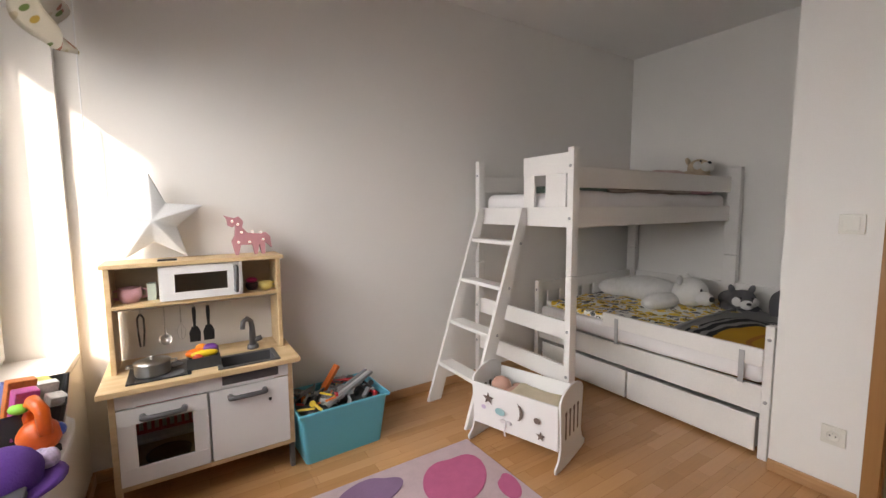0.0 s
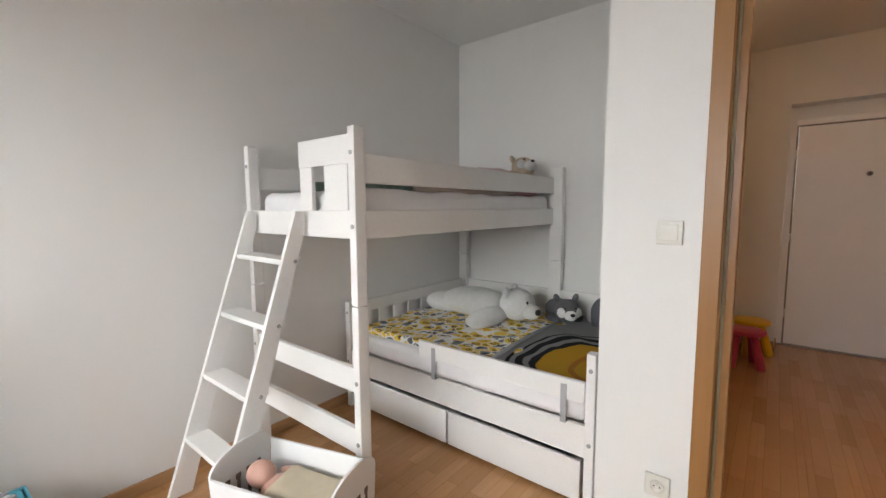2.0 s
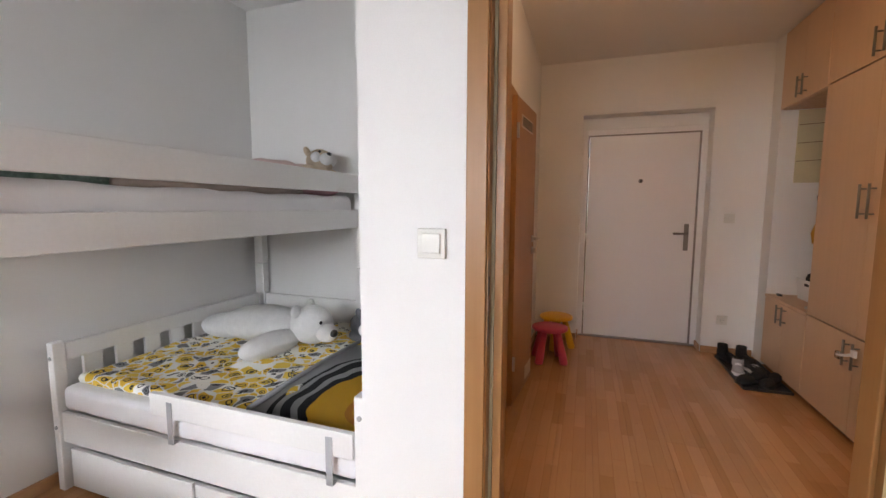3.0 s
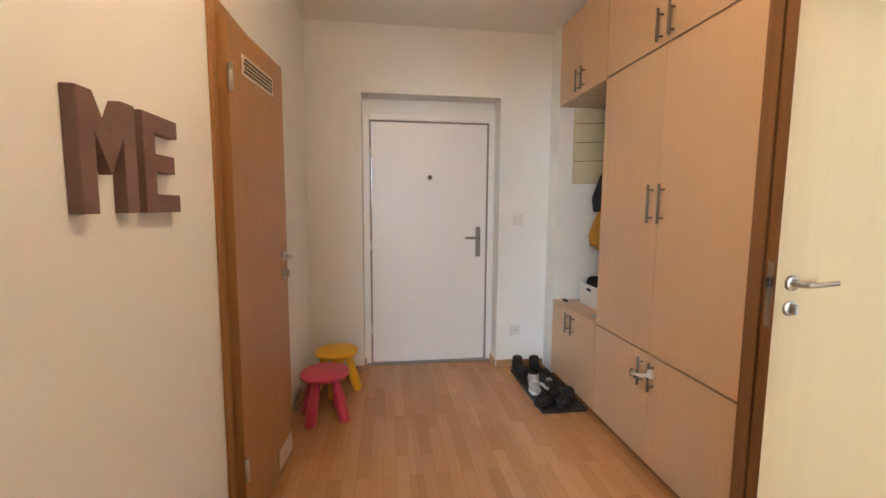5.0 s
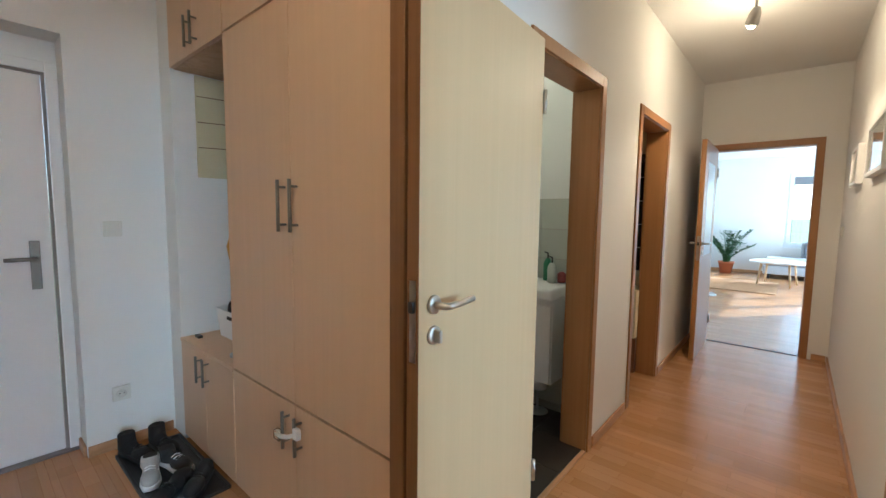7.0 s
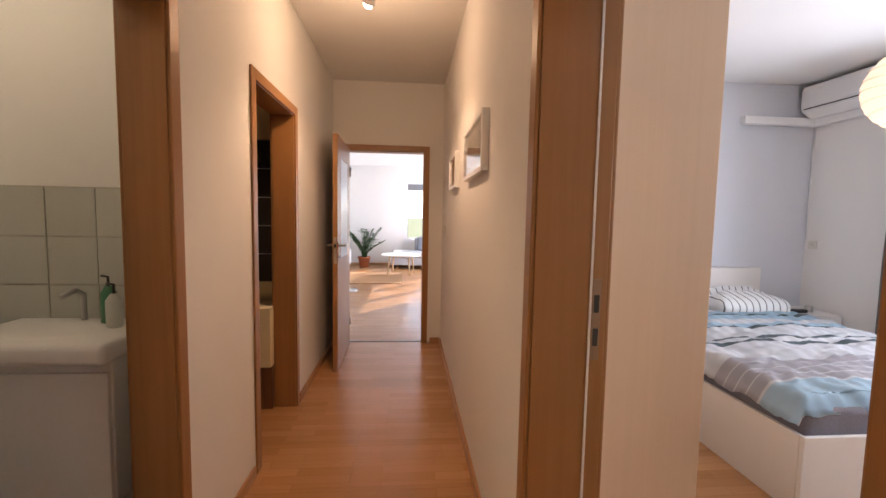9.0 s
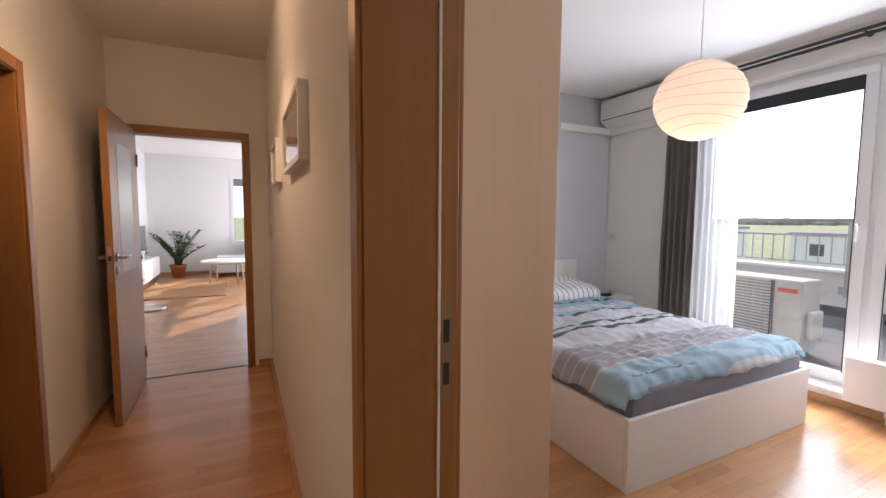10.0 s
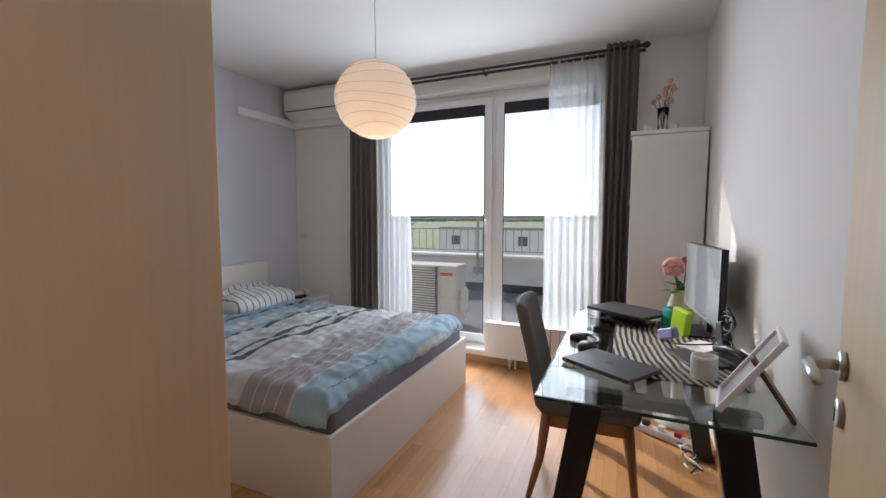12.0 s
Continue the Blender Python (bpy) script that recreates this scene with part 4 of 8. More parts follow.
# ladder
lad = thing("bunk_ladder", "white wooden ladder hooked on the bunk's end", "ladder")
slope = math.atan2(2.155 - 1.735, 1.275)
for y in (2.025, 2.445):
    part("stringer", slab([(1.700, 0.0), (1.800, 0.0), (2.190 - 0.03, 1.19), (2.160, 1.275), (2.120, 1.275)], -0.011, 0.011, 0.002, pose(0, y, 0, 90)), WHITE_WOOD, lad)
for z in (0.25, 0.52, 0.795, 1.06):
    x = 1.755 + 0.335 * z
    part("rung", block(x - 0.055, x + 0.045, 2.036, 2.434, z - 0.012, z + 0.012, 0.003), WHITE_WOOD, lad)
    for y in (2.0135,):
        part("bolt", lathe([(0.0, 0.0), (0.009, 0.0), (0.007, 0.004), (0.0, 0.004)], 12, pose(x, y, z, 90)), BOLT, lad)

# doll's cradle
CR = pose(1.90, 1.735, 0.0, 0, 0, 18)
cr = thing("doll_cradle", "white wooden doll cradle with cut-out shapes", "doll cradle", CR)
CL, CW = 0.25, 0.145


def cradle_end(y):
    out = []
    for i in range(13):
        a = math.pi * i / 12
        out.append((0.145 * math.cos(a), 0.335 + 0.065 * math.sin(a)))
    out += [(-0.125, 0.12), (-0.15, 0.06), (-0.185, 0.035), (-0.180, 0.012), (-0.12, 0.004), (0.0, 0.0), (0.12, 0.004), (0.180, 0.012), (0.185, 0.035), (0.15, 0.06), (0.125, 0.12)]
    return slab(out, -0.005, 0.005, 0.001, pose(0, y, 0, 90))


for y in (-CL, CL):
    e = part("end_panel", cradle_end(y), WHITE, cr)
    # cradle cut-outs are solid pieces, the shade within them painted dark brown
    for k in (-0.075, -0.025, 0.025, 0.075):
        part("heart_slot", merge(block(k - 0.009, k + 0.009, y - 0.0068, y + 0.0068, 0.14, 0.27, 0.004), block(k - 0.014, k + 0.014, y - 0.0066, y + 0.0066, 0.26, 0.285, 0.005)), mat("cut_out_shade", (0.16, 0.12, 0.10), 0.8) if k == -0.075 and y < 0 else bpy.data.materials["cut_out_shade"], e)
for s in (-1, 1):
    part("side_panel", block(-0.005, 0.005, -CL + 0.006, CL - 0.006, 0.105, 0.335, 0.001, 2, pose(s * 0.130, 0, 0.0, 0, s * 3)), WHITE, cr)
part("bottom", block(-0.12, 0.12, -CL + 0.006, CL - 0.006, 0.105, 0.115), WHITE, cr)
CUT = bpy.data.materials["cut_out_shade"]


def star_outline(r0, r1, n=5, turn=90):
    return [((r0 if i % 2 == 0 else r1) * math.cos(radians(turn) + math.pi * i / n), (r0 if i % 2 == 0 else r1) * math.sin(radians(turn) + math.pi * i / n)) for i in range(2 * n)]


face = pose(-0.146, 0, 0, 0, -3) @ pose(0, 0, 0, 90, 0, -90)
PALE_LILAC = mat("lilac_print", (0.60, 0.50, 0.66), 0.6)
TEAL = mat("teal_print", (0.30, 0.50, 0.52), 0.6)
for nm, outl, dy, dz, material in (("star_cutout", star_outline(0.035, 0.015), 0.14, 0.27, CUT), ("star_cutout", star_outline(0.026, 0.011), -0.16, 0.16, CUT),
        ("moon_cutout", [(0.035 * math.cos(a), 0.045 * math.sin(a)) for a in [i * 0.2 - 1.6 for i in range(17)]] + [(0.018 * math.cos(a) - 0.002, 0.045 * math.sin(a)) for a in [1.5 - i * 0.2 for i in range(16)]], -0.03, 0.245, CUT),
        ("round_cutout", [(0.016 * math.cos(i * 0.4), 0.016 * math.sin(i * 0.4)) for i in range(15)], -0.14, 0.235, CUT),
        ("print_dot", [(0.014 * math.cos(i * 0.4), 0.012 * math.sin(i * 0.4)) for i in range(15)], 0.17, 0.215, PALE_LILAC), ("print_heart", [(0.03 * math.cos(i * 0.4), 0.02 * math.sin(i * 0.4)) for i in range(15)], 0.07, 0.215, TEAL)):
    part(nm, slab(outl, 0.0, 0.0012, 0, face @ pose(-dy, dz, 0)), material, cr)
BOW = mat("white_satin_ribbon", (0.78, 0.74, 0.76), 0.4)
part("ribbon_bow", merge(ball(-0.150, 0.055, 0.165, 0.006, 0.018, 0.012, 8), ball(-0.150, 0.02, 0.165, 0.006, 0.018, 0.012, 8), tube([(-0.150, 0.04, 0.165), (-0.155, 0.045, 0.12), (-0.153, 0.04, 0.09)], 0.005, 6)), BOW, cr, "white satin bow", True)
doll = solo("doll", merge(ball(0, 0.155, 0.285, 0.05, 0.058, 0.05), ball(0, 0.05, 0.245, 0.075, 0.09, 0.05), ball(0.06, 0.07, 0.275, 0.022, 0.05, 0.02)), mat("doll_vinyl", (0.56, 0.32, 0.25), 0.5), "small vinyl baby doll tucked in the cradle", "doll", m=CR, smooth=True)
solo("doll_blanket", soft_box(-0.105, 0.105, -0.225, 0.09, 0.117, 0.295, 0.05, 0.03, 12, 4.0), mat("cream_fleece", (0.66, 0.57, 0.42), 0.98, vary=0.08, scale=20, fine=240, bump=0.6), "cream fleece blanket over the doll", "blanket", m=CR, smooth=True)

# ---- play kitchen ----
BIRCH = wood("birch_play_kitchen", (0.55, 0.38, 0.20), (0.70, 0.52, 0.31), 0.45, (3, 24, 24), 1.0)
GREY_PLASTIC = mat("dark_grey_plastic", (0.075, 0.075, 0.08), 0.4)
GREY_SATIN = mat("grey_plastic_handle", (0.13, 0.13, 0.14), 0.4, metal=0.3)
CLEAR = glass("clear_acrylic")
RED = mat("red_plastic", (0.55, 0.03, 0.04), 0.35)
KX0, KX1, KY0, KY1 = 0.095, 0.80, 2.20, 2.575
pk = thing("play_kitchen", "children's play kitchen of birch wood and white fronts", "play kitchen")
for x in (KX0, KX1 - 0.022):
    part("side_panel", block(x, x + 0.022, KY0 + 0.01, KY1, 0.13, 0.545, 0.002), BIRCH, pk)
    part("upright", block(x, x + 0.02, KY1 - 0.20, KY1, 0.57, 1.03, 0.002), BIRCH, pk)
    for y in (KY0 + 0.02, KY1 - 0.04):
        part("leg", block(x, x + 0.022, y, y + 0.035, 0.0, 0.13, 0.003), GREY_PLASTIC if x > 0.5 and y < 2.3 else BIRCH, pk)
part("worktop", merge(block(KX0 - 0.03, 0.495, KY0 - 0.035, KY1 + 0.01, 0.548, 0.572, 0.003), block(0.495, 0.735, KY0 - 0.035, 2.155 + 0.04, 0.548, 0.572, 0.002), block(0.495, 0.735, 2.36, KY1 + 0.01, 0.548, 0.572, 0.002), block(0.735, KX1 + 0.03, KY0 - 0.035, KY1 + 0.01, 0.548, 0.572, 0.003)), BIRCH, pk)
part("bottom_panel", block(KX0 + 0.022, KX1 - 0.022, KY0 + 0.01, KY1, 0.13, 0.148), BIRCH, pk)
part("back_panel", block(KX0 + 0.022, KX1 - 0.022, KY1 - 0.012, KY1 - 0.004, 0.148, 0.545), WHITE, pk)
part("apron", block(KX0 + 0.022, KX1 - 0.022, KY0 + 0.004, KY0 + 0.018, 0.482, 0.546, 0.001), WHITE, pk)
part("divider", block(0.435, 0.449, KY0 + 0.03, KY1 - 0.012, 0.148, 0.545), WHITE, pk)
oven = part("oven_door", merge(block(KX0 + 0.024, 0.436, KY0, KY0 + 0.014, 0.155, 0.225, 0.001), block(KX0 + 0.024, 0.436, KY0, KY0 + 0.014, 0.41, 0.476, 0.001), block(KX0 + 0.024, 0.180, KY0, KY0 + 0.014, 0.225, 0.41, 0.001), block(0.378, 0.436, KY0, KY0 + 0.014, 0.225, 0.41, 0.001)), WHITE, pk)
part("oven_window", block(0.178, 0.38, KY0 + 0.006, KY0 + 0.009, 0.223, 0.412), glass("smoked_acrylic", (0.55, 0.55, 0.55)), oven)
cup_door = part("cupboard_door", block(0.446, KX1 - 0.024, KY0, KY0 + 0.014, 0.155, 0.476, 0.002), WHITE, pk)
part("door_knob_hole", lathe([(0.0, 0.0), (0.008, 0.0), (0.008, 0.001), (0.0, 0.001)], 14, pose(0.692, KY0, 0.385, 90)), BLACK, cup_door)
for d, xa, xb in ((oven, 0.205, 0.35), (cup_door, 0.525, 0.67)):
    part("handle", tube([(xa, KY0, 0.438), (xa, KY0 - 0.022, 0.438), (xa + 0.02, KY0 - 0.03, 0.438), (xb - 0.02, KY0 - 0.03, 0.438), (xb, KY0 - 0.022, 0.438), (xb, KY0, 0.438)], [0.013, 0.013, 0.011, 0.011, 0.013, 0.013], 10), GREY_SATIN, d, "dark grey bow handle", True)
part("oven_shelf", block(KX0 + 0.024, 0.434, KY0 + 0.03, KY1 - 0.014, 0.315, 0.323), WHITE, pk)
part("hob", block(0.155, 0.385, 2.205, 2.43, 0.572, 0.578, 0.003), mat("black_hob_print", (0.025, 0.027, 0.03), 0.15), pk, "black plastic hob plate")
for cx, cy, r in ((0.225, 2.32, 0.045), (0.32, 2.37, 0.038), (0.31, 2.26, 0.05)):
    part("hob_ring", lathe([(r - 0.004, 0.0), (r, 0.0), (r, 0.0008), (r - 0.004, 0.0008)], 24, pose(cx, cy, 0.578)), GREY_SATIN, pk)
sink = part("sink", merge(block(0.497, 0.733, 2.20, 2.355, 0.495, 0.503), block(0.497, 0.505, 2.20, 2.355, 0.503, 0.576), block(0.725, 0.733, 2.20, 2.355, 0.503, 0.576), block(0.505, 0.725, 2.20, 2.208, 0.503, 0.576), block(0.505, 0.725, 2.347, 2.355, 0.503, 0.576),
    block(0.485, 0.745, 2.188, 2.20, 0.572, 0.578, 0.001), block(0.485, 0.745, 2.355, 2.367, 0.572, 0.578, 0.001), block(0.485, 0.497, 2.20, 2.355, 0.572, 0.578, 0.001), block(0.733, 0.745, 2.20, 2.355, 0.572, 0.578, 0.001)), GREY_PLASTIC, pk, "dark grey plastic sink")
tap = [(0.66, 2.43, 0.572), (0.66, 2.43, 0.68), (0.655, 2.425, 0.715), (0.635, 2.405, 0.735), (0.615, 2.385, 0.725), (0.61, 2.38, 0.69)]
part("tap", merge(tube(tap, [0.02, 0.013, 0.012, 0.012, 0.012, 0.012], 12), tube([(0.66, 2.43, 0.61), (0.70, 2.42, 0.625)], 0.013, 10), lathe([(0.0, 0.0), (0.028, 0.0), (0.026, 0.02), (0.0, 0.022)], 16, pose(0.66, 2.43, 0.572))), GREY_SATIN, pk, "dark grey toy tap", True)
UY = 2.375
part("top_board", block(KX0 - 0.012, KX1 + 0.012, UY - 0.015, KY1, 1.03, 1.048, 0.002), BIRCH, pk)
part("upper_shelf", block(KX0 + 0.02, KX1 - 0.02, UY, KY1 - 0.01, 0.852, 0.868, 0.002), BIRCH, pk)
part("upper_back", block(KX0 + 0.02, KX1 - 0.02, KY1 - 0.012, KY1 - 0.006, 0.868, 1.03), mat("shelf_back_board", (0.55, 0.43, 0.30), 0.6), pk, "birch back board")
for x in (0.285, 0.612):
    part("micro_side", block(x, x + 0.012, UY + 0.012, KY1 - 0.013, 0.868, 1.03), WHITE, pk)
micro = part("microwave_door", merge(block(0.292, 0.622, UY - 0.006, UY + 0.008, 0.870, 0.905, 0.001), block(0.292, 0.622, UY - 0.006, UY + 0.008, 0.988, 1.026, 0.001), block(0.292, 0.345, UY - 0.006, UY + 0.008, 0.905, 0.988, 0.001), block(0.557, 0.622, UY - 0.006, UY + 0.008, 0.905, 0.988, 0.001)), WHITE, pk)
part("microwave_window", block(0.343, 0.559, UY, UY + 0.003, 0.903, 0.990), glass("smoked_acrylic_pane", (0.6, 0.6, 0.6)), micro)
part("handle", tube([(0.592, UY - 0.006, 0.893), (0.592, UY - 0.028, 0.893), (0.592, UY - 0.034, 0.91), (0.592, UY - 0.034, 0.985), (0.592, UY - 0.028, 1.005), (0.592, UY - 0.006, 1.005)], 0.011, 10), GREY_SATIN, micro, "dark grey bow handle", True)
part("rail", tube([(KX0 + 0.02, UY + 0.07, 0.835), (KX1 - 0.02, UY + 0.07, 0.835)], 0.004, 8), STEEL, pk)


# toy utensils on the rail
def utensil(name, label, x, shape, material, group="toy utensils on the rail"):
    th = thing(name, label, "toy utensil", pose(x, UY + 0.07, 0.832), group)
    part("hook", tube([(0, 0.004, 0.003), (0, -0.003, 0.009), (0, -0.006, 0.0), (0, -0.003, -0.02)], 0.002, 6), STEEL, th, "", True)
    for nm, bm, mt in shape:
        part(nm, bm, mt, th, "", True)
    return th


for x, k in ((0.205, "tongs"), (0.295, "ladle"), (0.358, "whisk"), (0.412, "turner"), (0.470, "spatula")):
    if k == "tongs":
        sh = [("arm", tube([(0, 0, -0.02), (-0.012, 0, -0.04), (-0.012, 0, -0.10), (-0.006, 0, -0.17)], 0.004, 8), BLACK), ("arm", tube([(0, 0, -0.02), (0.012, 0, -0.04), (0.012, 0, -0.10), (0.006, 0, -0.17)], 0.004, 8), BLACK)]
    elif k == "ladle":
        sh = [("shaft", tube([(0, 0, -0.02), (0, 0, -0.145)], 0.003, 8), STEEL), ("bowl", lathe([(0.004, -0.025), (0.02, -0.018), (0.027, 0.0), (0.024, 0.0), (0.017, -0.014), (0.0, -0.02)], 16, pose(0, -0.012, -0.15, 65)), STEEL)]
    elif k == "whisk":
        sh = [("shaft", tube([(0, 0, -0.02), (0, 0, -0.08)], 0.003, 8), STEEL)] + [("wire", tube([(0, 0, -0.08), (s * 0.018 * c, s * 0.018 * d, -0.12), (s * 0.012 * c, s * 0.012 * d, -0.155), (0, 0, -0.165)], 0.0014, 5), STEEL) for s in (1, -1) for c, d in ((1, 0), (0, 1))]
    else:
        sh = [("grip", tube([(0, 0, -0.015), (0, 0, -0.04), (0, 0, -0.11)], [0.007, 0.009, 0.006], 10), BLACK), ("blade", slab([(-0.012, -0.11), (0.012, -0.11), (0.024, -0.14), (0.022, -0.185), (-0.022, -0.185), (-0.024, -0.14)], -0.002, 0.002, 0.001, pose(0, 0, 0, 90)), BLACK)]
    utensil(f"toy_{k}", f"toy {k} of dark metal hanging from the rail", x, sh, None)

# things on and in the play kitchen
pot = thing("toy_pot", "steel toy saucepan with a lid on the hob", "toy pot", pose(0.245, 2.30, 0.578))
part("pan", lathe([(0.0, 0.0), (0.062, 0.0), (0.066, 0.008), (0.066, 0.052), (0.069, 0.054), (0.063, 0.054), (0.062, 0.006), (0.0, 0.006)], 28), STEEL, pot, "", True)
part("lid", lathe([(0.0, 0.062), (0.03, 0.061), (0.066, 0.055), (0.066, 0.053), (0.0, 0.055)], 28), STEEL, pot, "", True)
part("knob", lathe([(0.0, 0.06), (0.006, 0.06), (0.006, 0.07), (0.012, 0.074), (0.0, 0.078)], 14), STEEL, pot, "", True)
for s in (1, -1):
    part("handle", tube([(s * 0.064, -0.02, 0.042), (s * 0.088, -0.015, 0.044), (s * 0.088, 0.015, 0.044), (s * 0.064, 0.02, 0.042)], 0.004, 8), STEEL, pot, "", True)
bas = thing("toy_basket", "dark woven basket of toy fruit on the worktop", "basket", pose(0.435, 2.30, 0.573))
part("basket_wall", merge(block(-0.065, 0.065, -0.05, -0.044, 0, 0.05), block(-0.065, 0.065, 0.044, 0.05, 0, 0.05), block(-0.065, -0.059, -0.044, 0.044, 0, 0.05), block(0.059, 0.065, -0.044, 0.044, 0, 0.05), block(-0.059, 0.059, -0.044, 0.044, 0, 0.005)), mat("dark_felt_basket", (0.05, 0.05, 0.052), 0.9, vary=0.3, scale=60, fine=200, bump=0.6), bas)
for nm, lab, a, c in (("toy_carrot", "orange toy carrot in the basket", (-0.03, 0.0, 0.062, 0.04, 0.022, 0.02), (0.75, 0.16, 0.01)), ("toy_aubergine", "purple toy aubergine in the basket", (0.03, 0.015, 0.068, 0.034, 0.026, 0.024), (0.12, 0.03, 0.22)), ("toy_banana", "yellow toy banana in the basket", (0.005, -0.02, 0.060, 0.055, 0.014, 0.016), (0.78, 0.55, 0.03)), ("toy_tomato", "red toy tomato in the basket", (-0.02, -0.022, 0.045, 0.024, 0.02, 0.022), (0.62, 0.07, 0.02)), ("toy_orange", "orange toy fruit in the basket", (-0.005, 0.025, 0.072, 0.026, 0.02, 0.022), (0.80, 0.25, 0.02))):
    solo(nm, ball(*a), mat(nm + "_paint", c, 0.4), lab, "toy food", "toy food in the basket", m=pose(0.435, 2.30, 0.573), smooth=True)


def cup(name, label, x, y, z, r, h, colour, handles, scale=1.0):
    th = thing(name, label, "toy cup", pose(x, y, z))
    part("bowl", lathe([(0.0, 0.0), (r * 0.7, 0.0), (r, h * 0.45), (r * 0.97, h), (r * 0.9, h), (r * 0.92, h * 0.45), (r * 0.6, h * 0.1), (0.0, h * 0.1)], 24), mat(name + "_glaze", colour, 0.3), th, "", True)
    for s in handles:
        part("handle", tube([(s * r * 0.95, 0, h * 0.85), (s * r * 1.4, 0, h * 0.8), (s * r * 1.45, 0, h * 0.35), (s * r * 0.9, 0, h * 0.25)], 0.006, 8), bpy.data.materials[name + "_glaze"], th, "", True)
    return th


cup("pink_mug", "pink two-handled child's mug on the shelf", 0.175, 2.46, 0.868, 0.045, 0.065, (0.62, 0.34, 0.38), (1, -1))
cup("yellow_cup", "small yellow patterned toy cup on the shelf", 0.735, 2.44, 0.868, 0.034, 0.04, (0.72, 0.58, 0.20), (1,))
cup("dark_cup", "dark spotted toy cup on the shelf", 0.675, 2.47, 0.868, 0.03, 0.035, (0.05, 0.02, 0.03), ())
solo("toy_dome", ball(0.675, 2.47, 0.917, 0.028, 0.028, 0.014, 12), mat("magenta_plastic", (0.5, 0.04, 0.16), 0.4), "magenta toy cake lying on the cup", "toy", smooth=True)
solo("toy_carton", block(0.238, 0.272, 2.45, 2.50, 0.868, 0.945, 0.002), mat("mint_card", (0.52, 0.62, 0.56), 0.6), "small mint and brown toy carton on the shelf", "toy carton")
crate = thing("red_toy_crate", "red slotted plastic crate in the toy oven", "crate", pose(0.285, 2.38, 0.323))
for i in range(9):
    part("crate_bar", block(-0.115 + i * 0.0275, -0.103 + i * 0.0275, -0.09, -0.084, 0.0, 0.065), RED, crate)
for z in (0.0, 0.06):
    part("crate_rim", block(-0.12, 0.12, -0.092, -0.082, z, z + 0.012, 0.001), RED, crate)
part("crate_wall", merge(block(-0.12, 0.12, 0.08, 0.086, 0, 0.07), block(-0.12, -0.114, -0.08, 0.08, 0, 0.07), block(0.114, 0.12, -0.08, 0.08, 0, 0.07)), RED, crate)
solo("dark_toy_pan", lathe([(0.0, 0.0), (0.08, 0.0), (0.09, 0.03), (0.082, 0.03), (0.07, 0.006), (0.0, 0.006)], 20, pose(0.28, 2.37, 0.148)), BLACK, "dark toy pan at the bottom of the toy oven", "toy pan", smooth=True)
solo("phone_remote", block(0.285, 0.36, 2.40, 2.43, 1.048, 1.056, 0.002), BLACK, "flat black remote lying on the kitchen's top", "remote control")

# star lamp and unicorn lamp on top
sl = thing("star_lamp", "large white translucent star lamp leaning on the wall", "star lamp", pose(0.275, 2.52, 1.050))
bm = bmesh.new()
ol = star_outline(0.218, 0.098, 5, 91)
lo = min(z for x, z in ol)
c0, c1 = bm.verts.new((0, -0.055, -lo)), bm.verts.new((0, 0.045, -lo))
rim0 = [bm.verts.new((x, -0.012, z - lo)) for x, z in ol]
rim1 = [bm.verts.new((x, 0.012, z - lo)) for x, z in ol]
for i in range(10):
    j = (i + 1) % 10
    bm.faces.new((c0, rim0[j], rim0[i]))
    bm.faces.new((c1, rim1[i], rim1[j]))
    bm.faces.new((rim0[i], rim0[j], rim1[j], rim1[i]))
bmesh.ops.recalc_face_normals(bm, faces=bm.faces[:])
bmesh.ops.bevel(bm, geom=bm.edges[:], offset=0.006, segments=2, affect="EDGES", profile=0.5)
part("shell", bm, mat("white_star_plastic", (0.72, 0.74, 0.75), 0.5), sl, "", True)
UNI = mat("dusty_pink_lacquer", (0.50, 0.24, 0.27), 0.45)
un = thing("unicorn_lamp", "dusty pink unicorn marquee lamp with small bulbs", "decorative lamp", pose(0.67, 2.49, 1.048))
uni_outline = [(-0.06, 0.0), (-0.045, 0.0), (-0.035, 0.05), (0.02, 0.05), (0.028, 0.0), (0.042, 0.0), (0.052, 0.05), (0.062, 0.0), (0.078, 0.0), (0.08, 0.06), (0.112, 0.03), (0.105, 0.09), (0.085, 0.112), (0.06, 0.105), (0.0, 0.11), (-0.025, 0.14), (-0.018, 0.17), (-0.04, 0.195), (-0.06, 0.185), (-0.105, 0.2), (-0.092, 0.178), (-0.09, 0.15), (-0.07, 0.14), (-0.055, 0.15), (-0.06, 0.10), (-0.075, 0.07)]
body = part("body", slab(uni_outline, -0.015, 0.015, 0.002, pose(0, 0, 0, 90)), UNI, un)
BULB = glow("warm_bulb", (1.0, 0.82, 0.75), 0.7)
for x, z in ((-0.07, 0.17), (-0.045, 0.155), (-0.03, 0.115), (0.02, 0.115), (0.06, 0.112), (-0.045, 0.065), (0.005, 0.065), (0.07, 0.075)):
    part("bulb", ball(x, -0.018, z, 0.0065, 0.0065, 0.0065, 8), BULB, un, "", True)

# blue toy box
BLUE = mat("sky_blue_plastic", (0.10, 0.44, 0.56), 0.4, vary=0.03)
tb = thing("toy_box", "sky blue plastic box full of train track and toys", "storage box", pose(1.045, 2.33, 0, 0, 0, 2))


